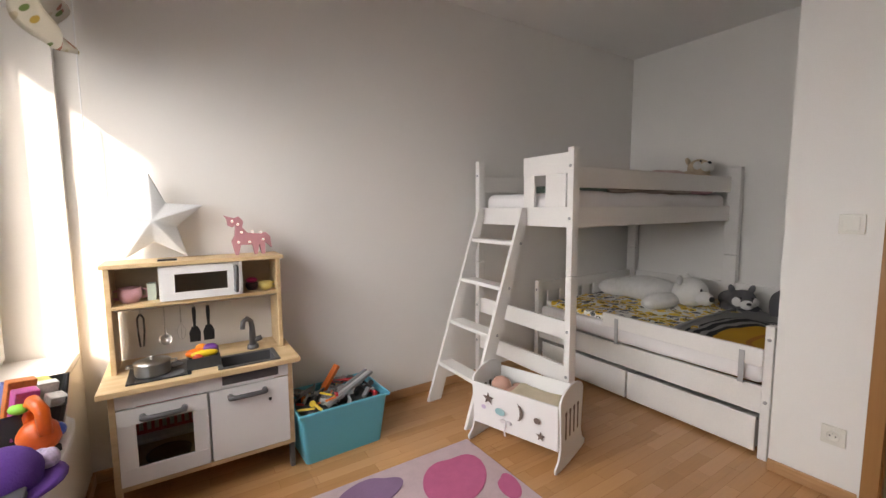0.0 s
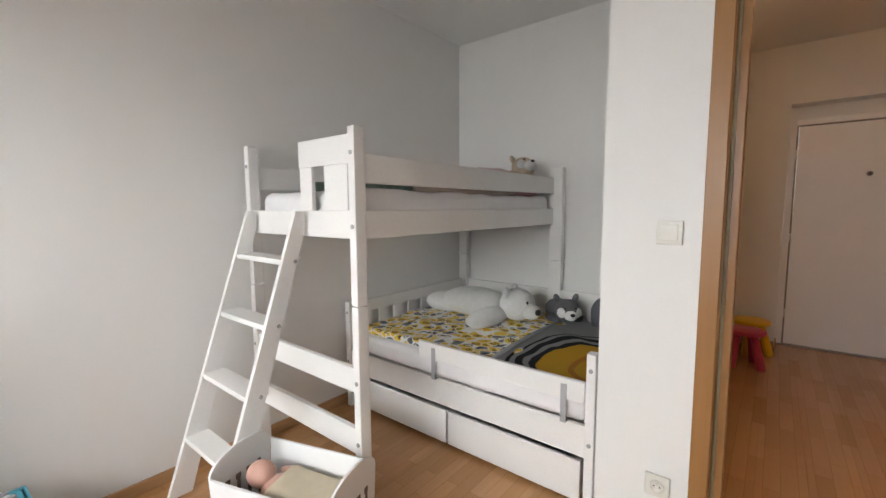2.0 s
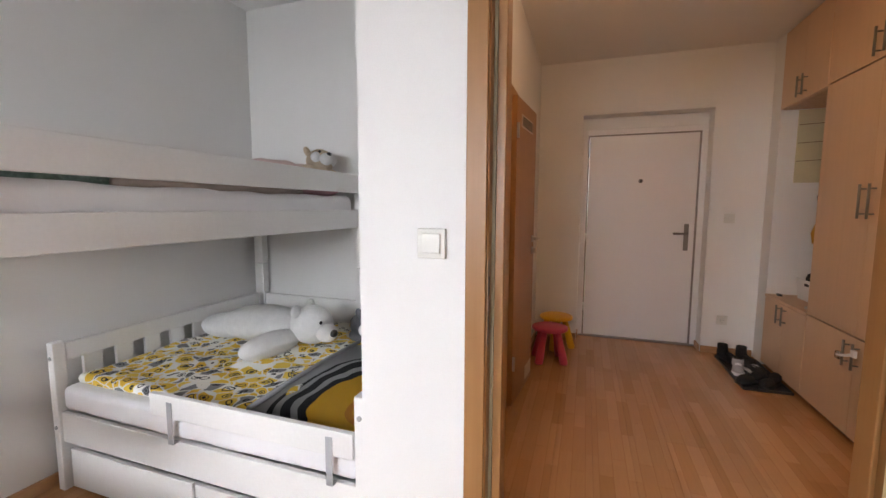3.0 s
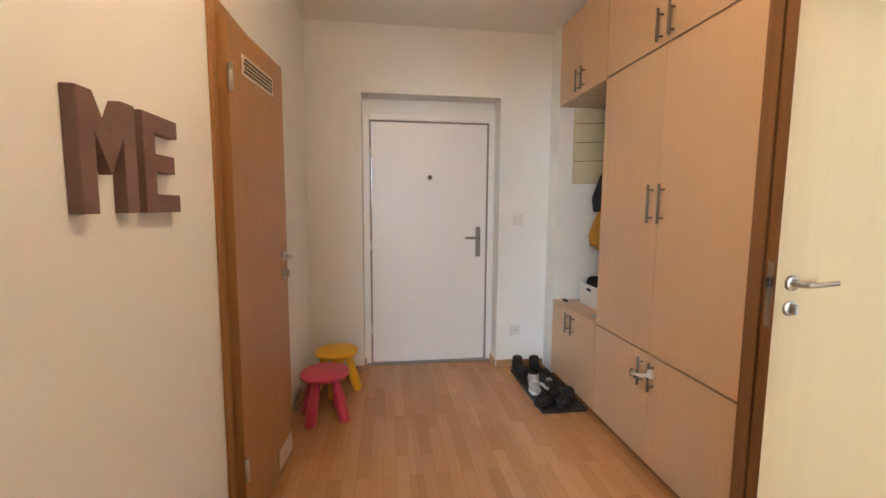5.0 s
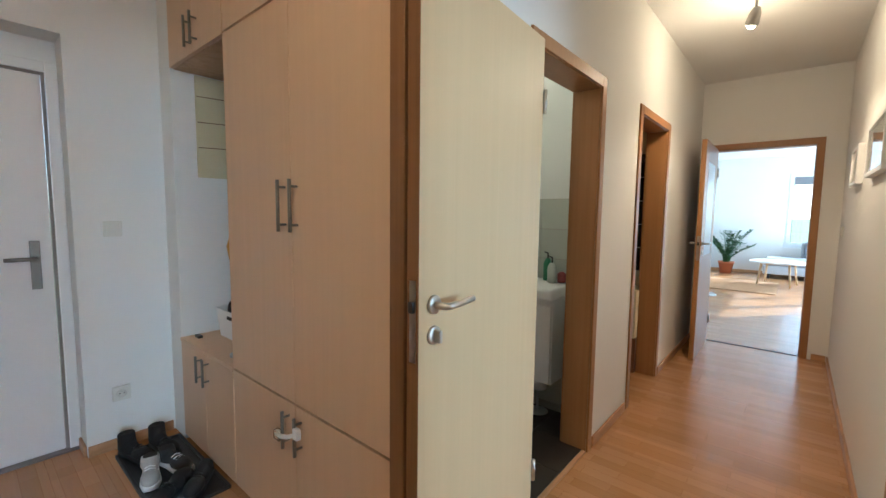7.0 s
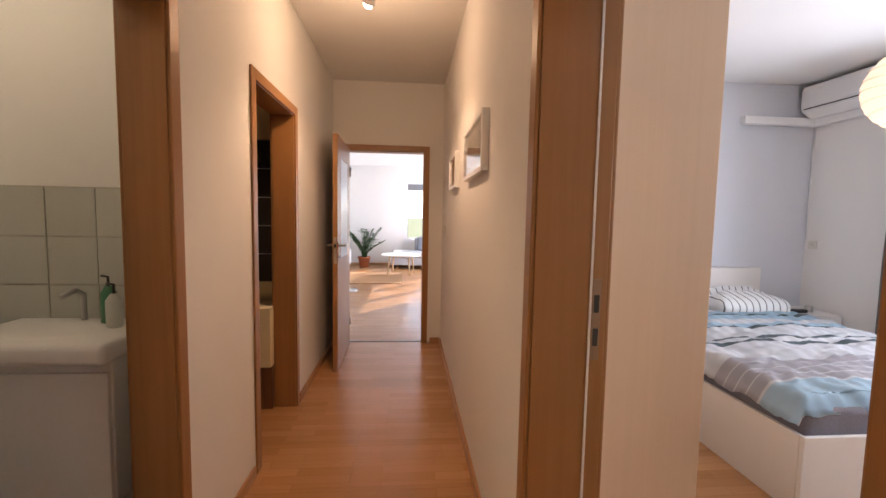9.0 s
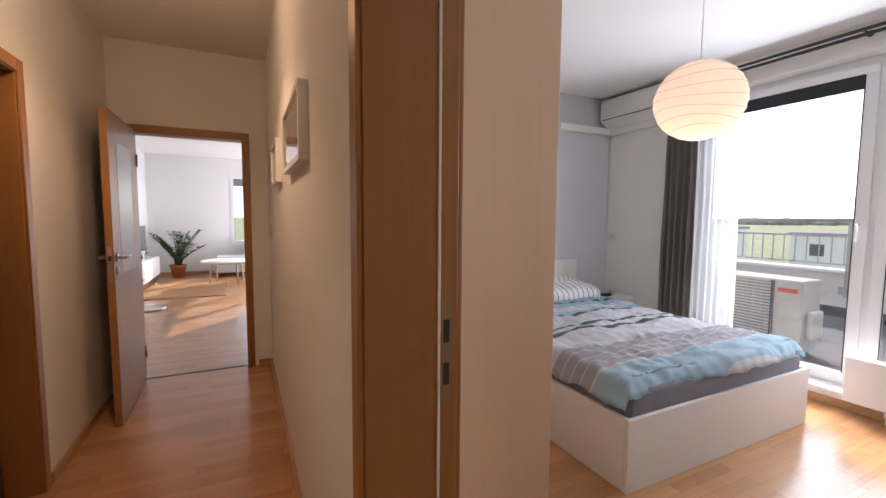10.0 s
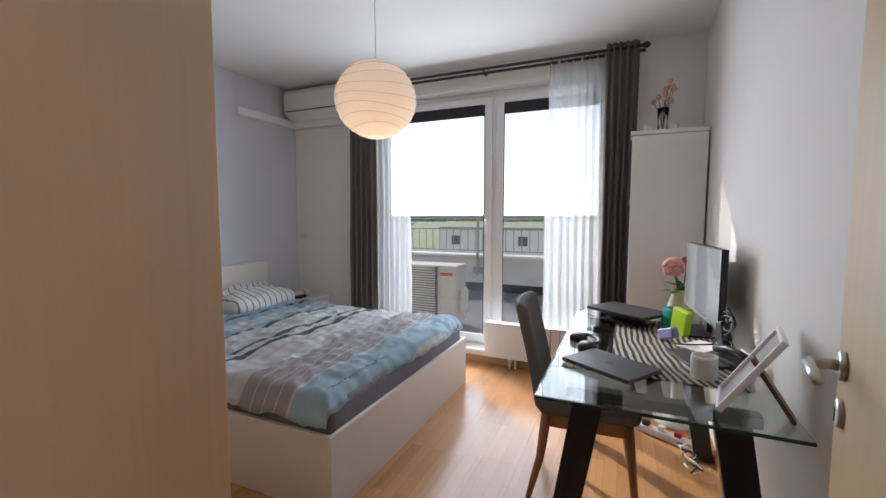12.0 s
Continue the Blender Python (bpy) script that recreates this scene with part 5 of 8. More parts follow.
def tapered(x, y, x2, y2, h, t):
    bm = bmesh.new()
    def ring(a, b, z):
        return [bm.verts.new(p) for p in ((-a, -b, z), (a, -b, z), (a, b, z), (-a, b, z))]
    o0, o1, i1, i0 = ring(x, y, 0), ring(x2, y2, h), ring(x2 - t, y2 - t, h), ring(x - t, y - t, t)
    for a, b in ((o0, o1), (o1, i1), (i1, i0)):
        for k in range(4):
            bm.faces.new((a[k], a[(k + 1) % 4], b[(k + 1) % 4], b[k]))
    bm.faces.new(o0[::-1])
    bm.faces.new(i0)
    bmesh.ops.recalc_face_normals(bm, faces=bm.faces[:])
    bmesh.ops.bevel(bm, geom=[e for e in bm.edges if abs(e.verts[0].co.z - e.verts[1].co.z) > h / 2], offset=0.02, segments=3, affect="EDGES", profile=0.5)
    return bm


part("tub", tapered(0.205, 0.135, 0.235, 0.165, 0.275, 0.005), BLUE, tb)
part("rim", merge(block(-0.245, 0.245, -0.176, -0.166, 0.262, 0.279, 0.003), block(-0.245, 0.245, 0.166, 0.176, 0.262, 0.279, 0.003), block(-0.245, -0.236, -0.166, 0.166, 0.262, 0.279, 0.003), block(0.236, 0.245, -0.166, 0.166, 0.262, 0.279, 0.003)), BLUE, tb)
TOY = [mat("grey_track_plastic", (0.24, 0.25, 0.26), 0.5), mat("dark_track_plastic", (0.06, 0.065, 0.07), 0.5), RED, mat("orange_toy_plastic", (0.75, 0.18, 0.03), 0.4), mat("yellow_toy_plastic", (0.75, 0.55, 0.05), 0.4), mat("light_grey_plastic", (0.42, 0.43, 0.44), 0.5)]
rnd = random.Random(5)
solo("toy_heap", soft_box(-0.19, 0.19, -0.118, 0.118, 0.008, 0.262, 0.03, 0.02, 8), TOY[1], "dark heap of small toy parts in the box", "toys", m=pose(1.045, 2.33, 0, 0, 0, 2), kind="stuff")
for i in range(46):
    x, y = rnd.uniform(-0.19, 0.19), rnd.uniform(-0.12, 0.12)
    z = 0.262 + 0.055 * (1 - (x / 0.22) ** 2) * (1 - (y / 0.2) ** 2) * rnd.uniform(0.2, 1.2)
    L, w = rnd.uniform(0.03, 0.09), rnd.uniform(0.006, 0.014)
    mt = TOY[rnd.choice((0, 0, 0, 1, 1, 1, 5, 5, 2, 3, 4))]
    if i % 3 == 0:
        b = merge(block(-L, L, -w - 0.012, -w, -0.005, 0.005, 0.001), block(-L, L, w, w + 0.012, -0.005, 0.005, 0.001), *[block(-L + L * k * 0.4, -L + L * k * 0.4 + 0.008, -w, w, -0.004, 0.004) for k in range(6)])
    elif i % 3 == 1:
        b = block(-L * 0.7, L * 0.7, -w, w, -w * 0.8, w * 0.8, 0.002)
    else:
        b = merge(tube([(-L * .5, 0, 0), (L * .5, 0, 0.004)], 0.008, 8), lathe([(0.0, -0.006), (0.016, -0.006), (0.016, 0.006), (0.0, 0.006)], 14, pose(L * .4, 0, 0, 90)))
    solo("toy_piece", b, mt, "plastic train track or toy piece in the box", "toy piece", "toys in the blue box", m=pose(1.045, 2.33, 0, 0, 0, 2) @ pose(x, y, z, rnd.uniform(-35, 35), rnd.uniform(-30, 30), rnd.uniform(0, 360)))
track = thing("toy_track", "long grey toy track piece lying on the heap", "toy piece", pose(1.09, 2.25, 0.325, 0, -14, 22))
part("rail", block(-0.16, 0.16, -0.032, -0.012, -0.008, 0.008, 0.002), TOY[0], track)
part("rail", block(-0.16, 0.16, 0.012, 0.032, -0.008, 0.008, 0.002), TOY[0], track)
part("bed", block(-0.155, 0.155, -0.012, 0.012, -0.006, 0.002), TOY[5], track)
solo("orange_toy_bar", block(-0.075, 0.075, -0.016, 0.016, -0.012, 0.012, 0.003), TOY[3], "orange toy bar standing out of the heap", "toy piece", m=pose(1.035, 2.38, 0.345, 10, -48, 20))

# rug
RUG = mat("pale_pink_rug_pile", (0.58, 0.44, 0.46), 1.0, vary=0.10, scale=22, fine=260, bump=0.8)
rug = thing("rug", "pale pink carved pile rug with butterfly shapes", "rug", pose(1.642, 1.925, 0, 0, 0, 0))
part("pile", block(-1.25, 0.0, -1.75, 0.0, 0.0, 0.014, 0.004), RUG, rug)
PINK_PILE = mat("hot_pink_pile", (0.58, 0.13, 0.27), 1.0, vary=0.10, scale=22, fine=260, bump=0.8)
PURPLE_PILE = mat("mauve_pile", (0.27, 0.16, 0.28), 1.0, vary=0.10, scale=22, fine=260, bump=0.8)


def petal(cx, cy, rx, ry, turn, notch=0.25):
    out = []
    for i in range(40):
        a = 2 * math.pi * i / 40
        k = 1 - notch * max(0.0, math.cos(a - 0.6)) ** 6
        out.append((rx * k * math.cos(a), ry * k * math.sin(a)))
    return slab(out, 0.013, 0.0185, 0.003, pose(cx, cy, 0, 0, 0, turn))


for nm, a, mt in (("pink_wing", (-0.24, -0.235, 0.20, 0.145, 40), PINK_PILE), ("mauve_wing", (-0.62, -0.12, 0.17, 0.095, 10), PURPLE_PILE), ("mauve_wing", (-0.55, -0.40, 0.17, 0.13, -30), PURPLE_PILE), ("pink_wing", (-0.07, -0.42, 0.09, 0.05, 70), PINK_PILE), ("pink_wing", (-0.9, -0.5, 0.2, 0.14, 20), PINK_PILE), ("mauve_wing", (-0.25, -0.75, 0.2, 0.14, 60), PURPLE_PILE), ("pink_wing", (-0.75, -1.1, 0.22, 0.16, 20), PINK_PILE), ("mauve_wing", (-1.05, -0.12, 0.14, 0.08, 20), PURPLE_PILE)):
    part(nm, petal(*a), mt, rug, "raised coloured pile")

# toys on the sill
tbk = thing("toy_basket_on_sill", "black open basket of toy groceries on the sill", "basket", pose(-0.03, 1.78, 0.65, 0, 0, 8))
part("tray", tapered(0.075, 0.13, 0.095, 0.15, 0.10, 0.004), BLACK, tbk)
for nm, a, c in (("toy_packet", (-0.07, -0.01, -0.06, -0.03, 0.03, 0.17), (0.62, 0.18, 0.04)), ("toy_packet", (0.0, 0.05, -0.03, 0.0, 0.03, 0.14), (0.72, 0.70, 0.66)), ("toy_packet", (-0.05, 0.0, 0.03, 0.07, 0.03, 0.13), (0.10, 0.14, 0.36)), ("toy_packet", (0.02, 0.06, 0.03, 0.09, 0.03, 0.12), (0.55, 0.55, 0.15)), ("toy_packet", (0.01, 0.05, -0.10, -0.05, 0.03, 0.12), (0.70, 0.66, 0.62)), ("toy_packet", (-0.07, -0.02, -0.12, -0.08, 0.03, 0.16), (0.45, 0.06, 0.24))):
    solo(nm, block(*a, 0.003, 2, pose(0, 0, 0, 6, 8, 20)), mat(nm + "_print", c, 0.5, vary=0.25, scale=40), "small printed toy packet in the basket", "toy packet", "toy packets in the basket", m=pose(-0.03, 1.78, 0.65, 0, 0, 8))
ORANGE = mat("orange_plastic", (0.76, 0.12, 0.01), 0.35)
ot = thing("orange_toy", "orange plastic toy with blue and green details", "toy", pose(0.035, 1.60, 0.65, 0, 0, 30))
part("body", merge(ball(0, 0, 0.045, 0.045, 0.05, 0.045), tube([(0.0, 0.03, 0.05), (0.0, 0.055, 0.10), (0.0, 0.02, 0.135), (0.0, -0.03, 0.12), (0, -0.04, 0.06)], 0.016, 10)), ORANGE, ot, "", True)
part("foot", block(-0.03, 0.03, -0.04, 0.04, 0.0, 0.02, 0.004), BLACK, ot)
part("window", ball(0.036, -0.01, 0.05, 0.016, 0.022, 0.018, 10), mat("blue_plastic", (0.04, 0.10, 0.42), 0.3), ot, "", True)
part("leaf", ball(-0.02, 0.05, 0.115, 0.02, 0.03, 0.012, 10), mat("green_plastic", (0.22, 0.58, 0.05), 0.4), ot, "", True)
hat = thing("purple_hat", "purple cloth toy hat lying on the sill", "toy hat", pose(0.0, 1.44, 0.65, 0, 0, 0))
part("crown", ball(0, 0, 0.03, 0.075, 0.085, 0.065), mat("purple_felt", (0.12, 0.04, 0.28), 0.9, fine=250, bump=0.4), hat, "", True)
part("brim", lathe([(0.0, 0.0), (0.105, 0.0), (0.115, 0.006), (0.10, 0.012), (0.0, 0.012)], 24), bpy.data.materials["purple_felt"], hat, "", True)
solo("lilac_toy", merge(ball(0.07, 1.50, 0.675, 0.022, 0.03, 0.025), ball(0.05, 1.53, 0.67, 0.02, 0.02, 0.02)), mat("lilac_spotted_plush", (0.60, 0.50, 0.66), 0.9, vary=0.3, scale=60), "small lilac spotted toy on the sill", "toy", smooth=True)
lp = thing("grey_laptop", "closed grey laptop lying on the sill's edge", "laptop", pose(0.045, 1.30, 0.65, 0, 0, 5))
part("base", block(-0.11, 0.02, -0.17, 0.08, 0.0, 0.02, 0.004), mat("space_grey_metal", (0.12, 0.12, 0.125), 0.45, metal=0.6), lp)
part("lid", block(-0.11, 0.02, -0.17, 0.08, 0.0205, 0.03, 0.004), bpy.data.materials["space_grey_metal"], lp)


# switches and sockets
SWITCH = mat("ivory_switch_plastic", (0.70, 0.68, 0.62), 0.3, vary=0.02)


def plate(name, label, m, kind):
    """A square wall plate whose back lies in local x = 0 and which faces -x."""
    th = thing(name, label, "switch" if kind == "switch" else "socket", m)
    part("plate", block(-0.012, 0.0, -0.041, 0.041, -0.041, 0.041, 0.003), SWITCH, th)
    if kind == "switch":
        part("rocker", block(-0.0175, -0.0115, -0.027, 0.027, -0.027, 0.027, 0.002, 2, pose(0, 0, 0, 0, 3)), SWITCH, th)
    else:
        part("insert", lathe([(0.0, 0.0), (0.024, 0.0), (0.024, 0.006), (0.021, 0.006), (0.019, 0.002), (0.0, 0.002)], 24, pose(-0.0118, 0, 0, 0, -90)), SWITCH, th, "", True)
        for y, z in ((-0.0095, 0), (0.0095, 0)):
            part("pin_hole", lathe([(0.0, 0.0), (0.003, 0.0), (0.003, 0.001), (0.0, 0.001)], 10, pose(-0.0138, y, z, 0, -90)), BLACK, th)
        part("earth_pin", tube([(-0.009, 0, 0.011), (-0.018, 0, 0.011)], 0.0025, 8), STEEL, th)
    return th


plate("light_switch", "white square rocker light switch on the wall", pose(2.72, 0.694, 1.198), "switch")
plate("wall_socket", "white square power socket low on the wall", pose(2.72, 0.694, 0.279), "socket")
plate("light_switch", "white light switch beside the entrance door", pose(5.885, -0.871, 1.21), "switch")
plate("wall_socket", "white power socket low beside the entrance door", pose(5.885, -0.87, 0.306), "socket")

# ---- hall: fitted wardrobe ----
HANDLE_STEEL = mat("dull_handle_steel", (0.24, 0.225, 0.20), 0.38, metal=0.85, vary=0.05, fine=300)


def bar_handle(parent, x, y, z0, z1):
    """An upright steel bar handle on two feet, on a front that faces +y."""
    h = part("bar_handle", tube([(x, y + 0.03, z0), (x, y + 0.03, z1)], 0.0065, 10), HANDLE_STEEL, parent, "brushed steel bar handle", True)
    for z in (z0 + 0.025, z1 - 0.025):
        part("handle_foot", tube([(x, y, z), (x, y + 0.03, z)], 0.0045, 8), HANDLE_STEEL, h, "", True)


FY, BY = -1.118, -1.79
EDGE = wood("beech_cabinet_side", (0.50, 0.31, 0.17), (0.62, 0.42, 0.26), 0.45, (24, 24, 1.0), 1.0)


def unit(name, label, x0, x1, z0, z1, split, hx, hz, group):
    """A cabinet unit: carcass and two doors with bar handles."""
    th = thing(name, label, "cabinet", pose(0, 0, 0), group)
    part("carcass", merge(block(x0, x0 + 0.018, BY, FY - 0.02, z0, z1), block(x1 - 0.018, x1, BY, FY - 0.02, z0, z1), block(x0 + 0.018, x1 - 0.018, BY, FY - 0.02, z0, z0 + 0.018), block(x0 + 0.018, x1 - 0.018, BY, FY - 0.02, z1 - 0.018, z1), block(x0 + 0.018, x1 - 0.018, BY, BY + 0.01, z0 + 0.018, z1 - 0.018)), EDGE, th)
    for a, b, h in ((x0 + 0.002, split - 0.0015, hx[0]), (split + 0.0015, x1 - 0.002, hx[1])):
        d = part("cabinet_door", block(a, b, FY - 0.019, FY, z0 + 0.003, z1 - 0.003, 0.0015), BEECH_FRONT, th)
        bar_handle(d, h, FY, *hz)
    return th


unit("low_cabinet", "beech-effect low cabinet with two doors and a child lock", 3.952, 5.03, 0.03, 0.592, 4.491, (4.450, 4.535), (0.42, 0.565), "fitted hall wardrobe")
unit("tall_wardrobe", "tall beech-effect wardrobe with two doors", 3.952, 5.03, 0.596, 2.072, 4.491, (4.450, 4.532), (1.243, 1.428), "fitted hall wardrobe")
unit("top_cabinet", "beech-effect top cabinet under the ceiling", 3.952, 5.03, 2.076, 2.645, 4.491, (4.450, 4.532), (2.092, 2.24), "fitted hall wardrobe")
unit("low_cabinet", "short beech-effect shoe cabinet with two doors", 5.034, 5.707, 0.03, 0.578, 5.37, (5.322, 5.410), (0.428, 0.567), "fitted hall wardrobe")
unit("top_cabinet", "beech-effect top cabinet over the coat niche", 5.034, 5.707, 2.066, 2.645, 5.37, (5.310, 5.388), (2.092, 2.235), "fitted hall wardrobe")
solo("plinth", block(3.952, 5.707, BY, FY - 0.03, 0.0, 0.029), DARK_EDGE, "dark recessed plinth under the wardrobe", "plinth", kind="structure")
solo("shoe_cabinet_top", block(5.032, 5.707, BY, FY + 0.004, 0.580, 0.600, 0.002), BEECH_FRONT, "beech-effect top of the shoe cabinet", "cabinet top")
solo("wardrobe_end_trim", block(3.892, 3.948, -1.215, -1.098, 0.0, H, 0.002), TRIM_BROWN, "brown wood trim at the wardrobe's end", "trim", kind="structure")
cl = thing("child_lock", "white plastic child lock strap on the cabinet handles", "child lock", pose(4.492, FY + 0.034, 0.50))
part("strap", tube([(-0.075, 0.0, 0.02), (-0.02, 0.012, -0.005), (0.03, 0.012, -0.02), (0.075, 0.0, -0.03)], 0.008, 8), PVC, cl, "", True)
part("buckle", block(-0.085, -0.055, -0.008, 0.012, 0.0, 0.04, 0.004), PVC, cl)
part("buckle", block(0.045, 0.085, -0.008, 0.012, -0.05, -0.01, 0.004), glass("clear_plastic_buckle", (0.95, 0.95, 0.95), 0.2), cl)

# things in the niche
CREAM_PANEL = mat("cream_striped_cloth", (0.62, 0.56, 0.36), 0.8, vary=0.08, fine=200, bump=0.2)
hang = thing("wall_hanging", "cream cloth wall hanging with brown stitched lines", "wall hanging", pose(5.71, -1.505, 1.50))
part("cloth", block(-0.014, -0.001, -0.22, 0.268, 0.0, 0.56, 0.003), CREAM_PANEL, hang)
for z in (0.17, 0.31, 0.45):
    part("stitched_line", tube([(-0.0155, -0.21, z), (-0.0155, 0.0, z + 0.008), (-0.0155, 0.262, z - 0.004)], 0.0025, 6), DARK_EDGE, hang)
wb = thing("white_basket", "white plastic storage basket on the shoe cabinet", "basket", pose(5.435, -1.40, 0.60))
part("tub", tapered(0.17, 0.115, 0.185, 0.13, 0.16, 0.005), WHITE, wb)
part("grip_hole", block(0.181, 0.186, -0.03, 0.03, 0.115, 0.135, 0.004), HOLE_SHADE, wb)
part("grip_hole", block(-0.03, 0.03, 0.124, 0.131, 0.115, 0.135, 0.004), HOLE_SHADE, wb)
solo("dark_clothes", soft_box(5.30, 5.57, -1.50, -1.30, 0.61, 0.80, 0.05, 0.05, 10, 6.0), mat("black_knit", (0.012, 0.012, 0.014), 0.95, fine=200, bump=0.4), "black hats and gloves heaped in the basket", "clothes", smooth=True)
solo("key_fob", block(5.60, 5.655, -1.195, -1.17, 0.60, 0.616, 0.004), BLACK, "small black key fob on the shoe cabinet", "key fob")
solo("bracelet", lathe([(0.022, 0.0), (0.027, 0.0), (0.027, 0.014), (0.022, 0.014), (0.022, 0.0)], 18, pose(5.17, -1.19, 0.60)), STEEL, "small metal ring on the shoe cabinet", "ring", smooth=True)
rail = thing("coat_rail", "steel coat rail with hooks in the niche", "coat rail", pose(0, 0, 0))
part("bar", block(5.05, 5.70, BY + 0.001, BY + 0.016, 1.62, 1.66, 0.003), STEEL, rail)
for x in (5.15, 5.35, 5.55):
    part("hook", tube([(x, BY + 0.016, 1.64), (x, BY + 0.06, 1.62), (x, BY + 0.08, 1.645)], 0.006, 8), STEEL, rail, "", True)
for nm, lab, x, z0, z1, c, y in (("navy_jacket", "dark navy jacket hanging in the coat niche", 5.48, 1.26, 1.58, (0.02, 0.022, 0.035), -1.47), ("mustard_jacket", "mustard yellow jacket hanging in the coat niche", 5.43, 1.00, 1.30, (0.50, 0.26, 0.03), -1.43)):
    c2 = thing(nm, lab, "jacket", pose(x, y, 0))
    mt = mat(nm + "_cloth", c, 0.9, vary=0.15, fine=180, bump=0.4)
    part("body", soft_box(-0.10, 0.13, -0.20, 0.09, z0, z1, 0.06, 0.03, 10, x), mt, c2, "", True)
    part("sleeve", tube([(0.10, 0.03, z1 - 0.06), (0.15, 0.05, z1 - 0.2), (0.14, 0.05, z0 + 0.03)], [0.045, 0.05, 0.04], 12), mt, c2, "", True)


# stools
def stool(name, label, x, y, colour, turn):
    th = thing(name, label, "stool", pose(x, y, 0, 0, 0, turn), "children's stools by the wall")
    mt = mat(name + "_plastic", colour, 0.42, vary=0.03)
    part("seat", lathe([(0.0, 0.262), (0.12, 0.262), (0.146, 0.270), (0.15, 0.283), (0.146, 0.294), (0.13, 0.30), (0.0, 0.302)], 32), mt, th, "", True)
    for k in range(4):
        a = math.pi / 4 + k * math.pi / 2
        c, s = math.cos(a), math.sin(a)
        part("leg", tube([(0.075 * c, 0.075 * s, 0.266), (0.10 * c, 0.10 * s, 0.18), (0.128 * c, 0.128 * s, 0.07), (0.145 * c, 0.145 * s, 0.006), (0.145 * c, 0.145 * s, 0.0)], [0.026, 0.028, 0.034, 0.034, 0.028], 14), mt, th, "", True)
    return th


stool("pink_stool", "pink plastic children's stool with round seat", 5.21, 0.560, (0.56, 0.06, 0.12), 15)
stool("yellow_stool", "yellow plastic children's stool with round seat", 5.60, 0.535, (0.80, 0.45, 0.01), 40)

# shoe mat and shoes
sm = thing("shoe_mat", "black rubber shoe mat beside the cabinet", "mat", pose(5.43, -0.955, 0))
part("base", block(-0.36, 0.34, -0.155, 0.15, 0.0, 0.008, 0.003), BLACK, sm)
for a in ((-0.36, 0.34, 0.135, 0.15), (-0.36, 0.34, -0.155, -0.14), (-0.36, -0.345, -0.14, 0.135), (0.325, 0.34, -0.14, 0.135)):
    part("rim", block(*a, 0.008, 0.018, 0.003), BLACK, sm)


def shoe(name, label, x, y, turn, colour, L=0.27, high=0.09, white_sole=False):
    th = thing(name, label, "shoe", pose(x, y, 0.009, 0, 0, turn), "shoes on the mat")
    k = L / 0.27
    sole = [(0.13 * k, 0.0), (0.12 * k, 0.032), (0.06 * k, 0.045), (-0.02 * k, 0.036), (-0.10 * k, 0.034), (-0.132 * k, 0.0), (-0.10 * k, -0.032), (-0.02 * k, -0.034), (0.06 * k, -0.042), (0.12 * k, -0.03)]
    part("sole", slab(sole, 0.0, 0.025, 0.004), PVC if white_sole else BLACK, th, "", True)
    mt = mat(name + "_upper", colour, 0.75, vary=0.15, fine=160, bump=0.3)
    part("upper", merge(ball(0.055 * k, 0, 0.032, 0.075 * k, 0.040, 0.034), ball(-0.06 * k, 0, 0.042, 0.072 * k, 0.036, 0.045), tube([(-0.07 * k, 0, 0.04), (-0.075 * k, 0, high)], [0.042, 0.038], 14)), mt, th, "", True)
    part("opening", lathe([(0.0, 0.0), (0.031, 0.0), (0.031, 0.002), (0.0, 0.002)], 14, pose(-0.075 * k, 0, high)), HOLE_SHADE, th)
    for i in range(3):
        part("lace", tube([(0.01 * k + i * 0.018, -0.022, 0.064 - i * 0.003), (0.01 * k + i * 0.018, 0.0, 0.072 - i * 0.004), (0.01 * k + i * 0.018, 0.022, 0.064 - i * 0.003)], 0.003, 6), PVC if white_sole else BLACK, th, "", True)
    return th


shoe("black_boot", "black ankle boot standing on the shoe mat", 5.68, -0.88, 200, (0.012, 0.012, 0.013), 0.27, 0.12)
shoe("black_boot", "black ankle boot standing on the shoe mat", 5.66, -1.00, 190, (0.012, 0.012, 0.013), 0.27, 0.12)
shoe("grey_trainer", "grey and white trainer on the shoe mat", 5.42, -0.875, 165, (0.45, 0.45, 0.46), 0.24, 0.085, True)
shoe("black_trainer", "black and white trainer on the shoe mat", 5.44, -0.985, 195, (0.03, 0.03, 0.032), 0.25, 0.085, True)
shoe("black_shoe", "flat black shoe on the shoe mat", 5.21, -0.90, 120, (0.014, 0.014, 0.015), 0.26, 0.07)
shoe("black_shoe", "flat black shoe on the shoe mat", 5.19, -1.01, 140, (0.014, 0.014, 0.015), 0.26, 0.07)

# wooden wall letters
LETTER = mat("brown_painted_letter", (0.17, 0.09, 0.075), 0.6, vary=0.1)


def letter(name, outline, x):
    m = pose(x, 0.7595, 1.295, 90, 0, 0)
    solo(name, slab(outline, 0.0, 0.028, 0.002, m), LETTER, "brown wooden letter mounted on the hall wall", "wall letter", "letters on the hall wall")


E_SHAPE = [(0, 0), (0.16, 0), (0.16, 0.045), (0.05, 0.045), (0.05, 0.1), (0.14, 0.1), (0.14, 0.145), (0.05, 0.145), (0.05, 0.195), (0.16, 0.195), (0.16, 0.24), (0, 0.24)]
M_SHAPE = [(0, 0), (0.045, 0), (0.045, 0.16), (0.09, 0.08), (0.135, 0.16), (0.135, 0), (0.18, 0), (0.18, 0.24), (0.135, 0.24), (0.09, 0.155), (0.045, 0.24), (0, 0.24)]
letter("letter_e", E_SHAPE, 3.728)
letter("letter_m", M_SHAPE, 3.518)


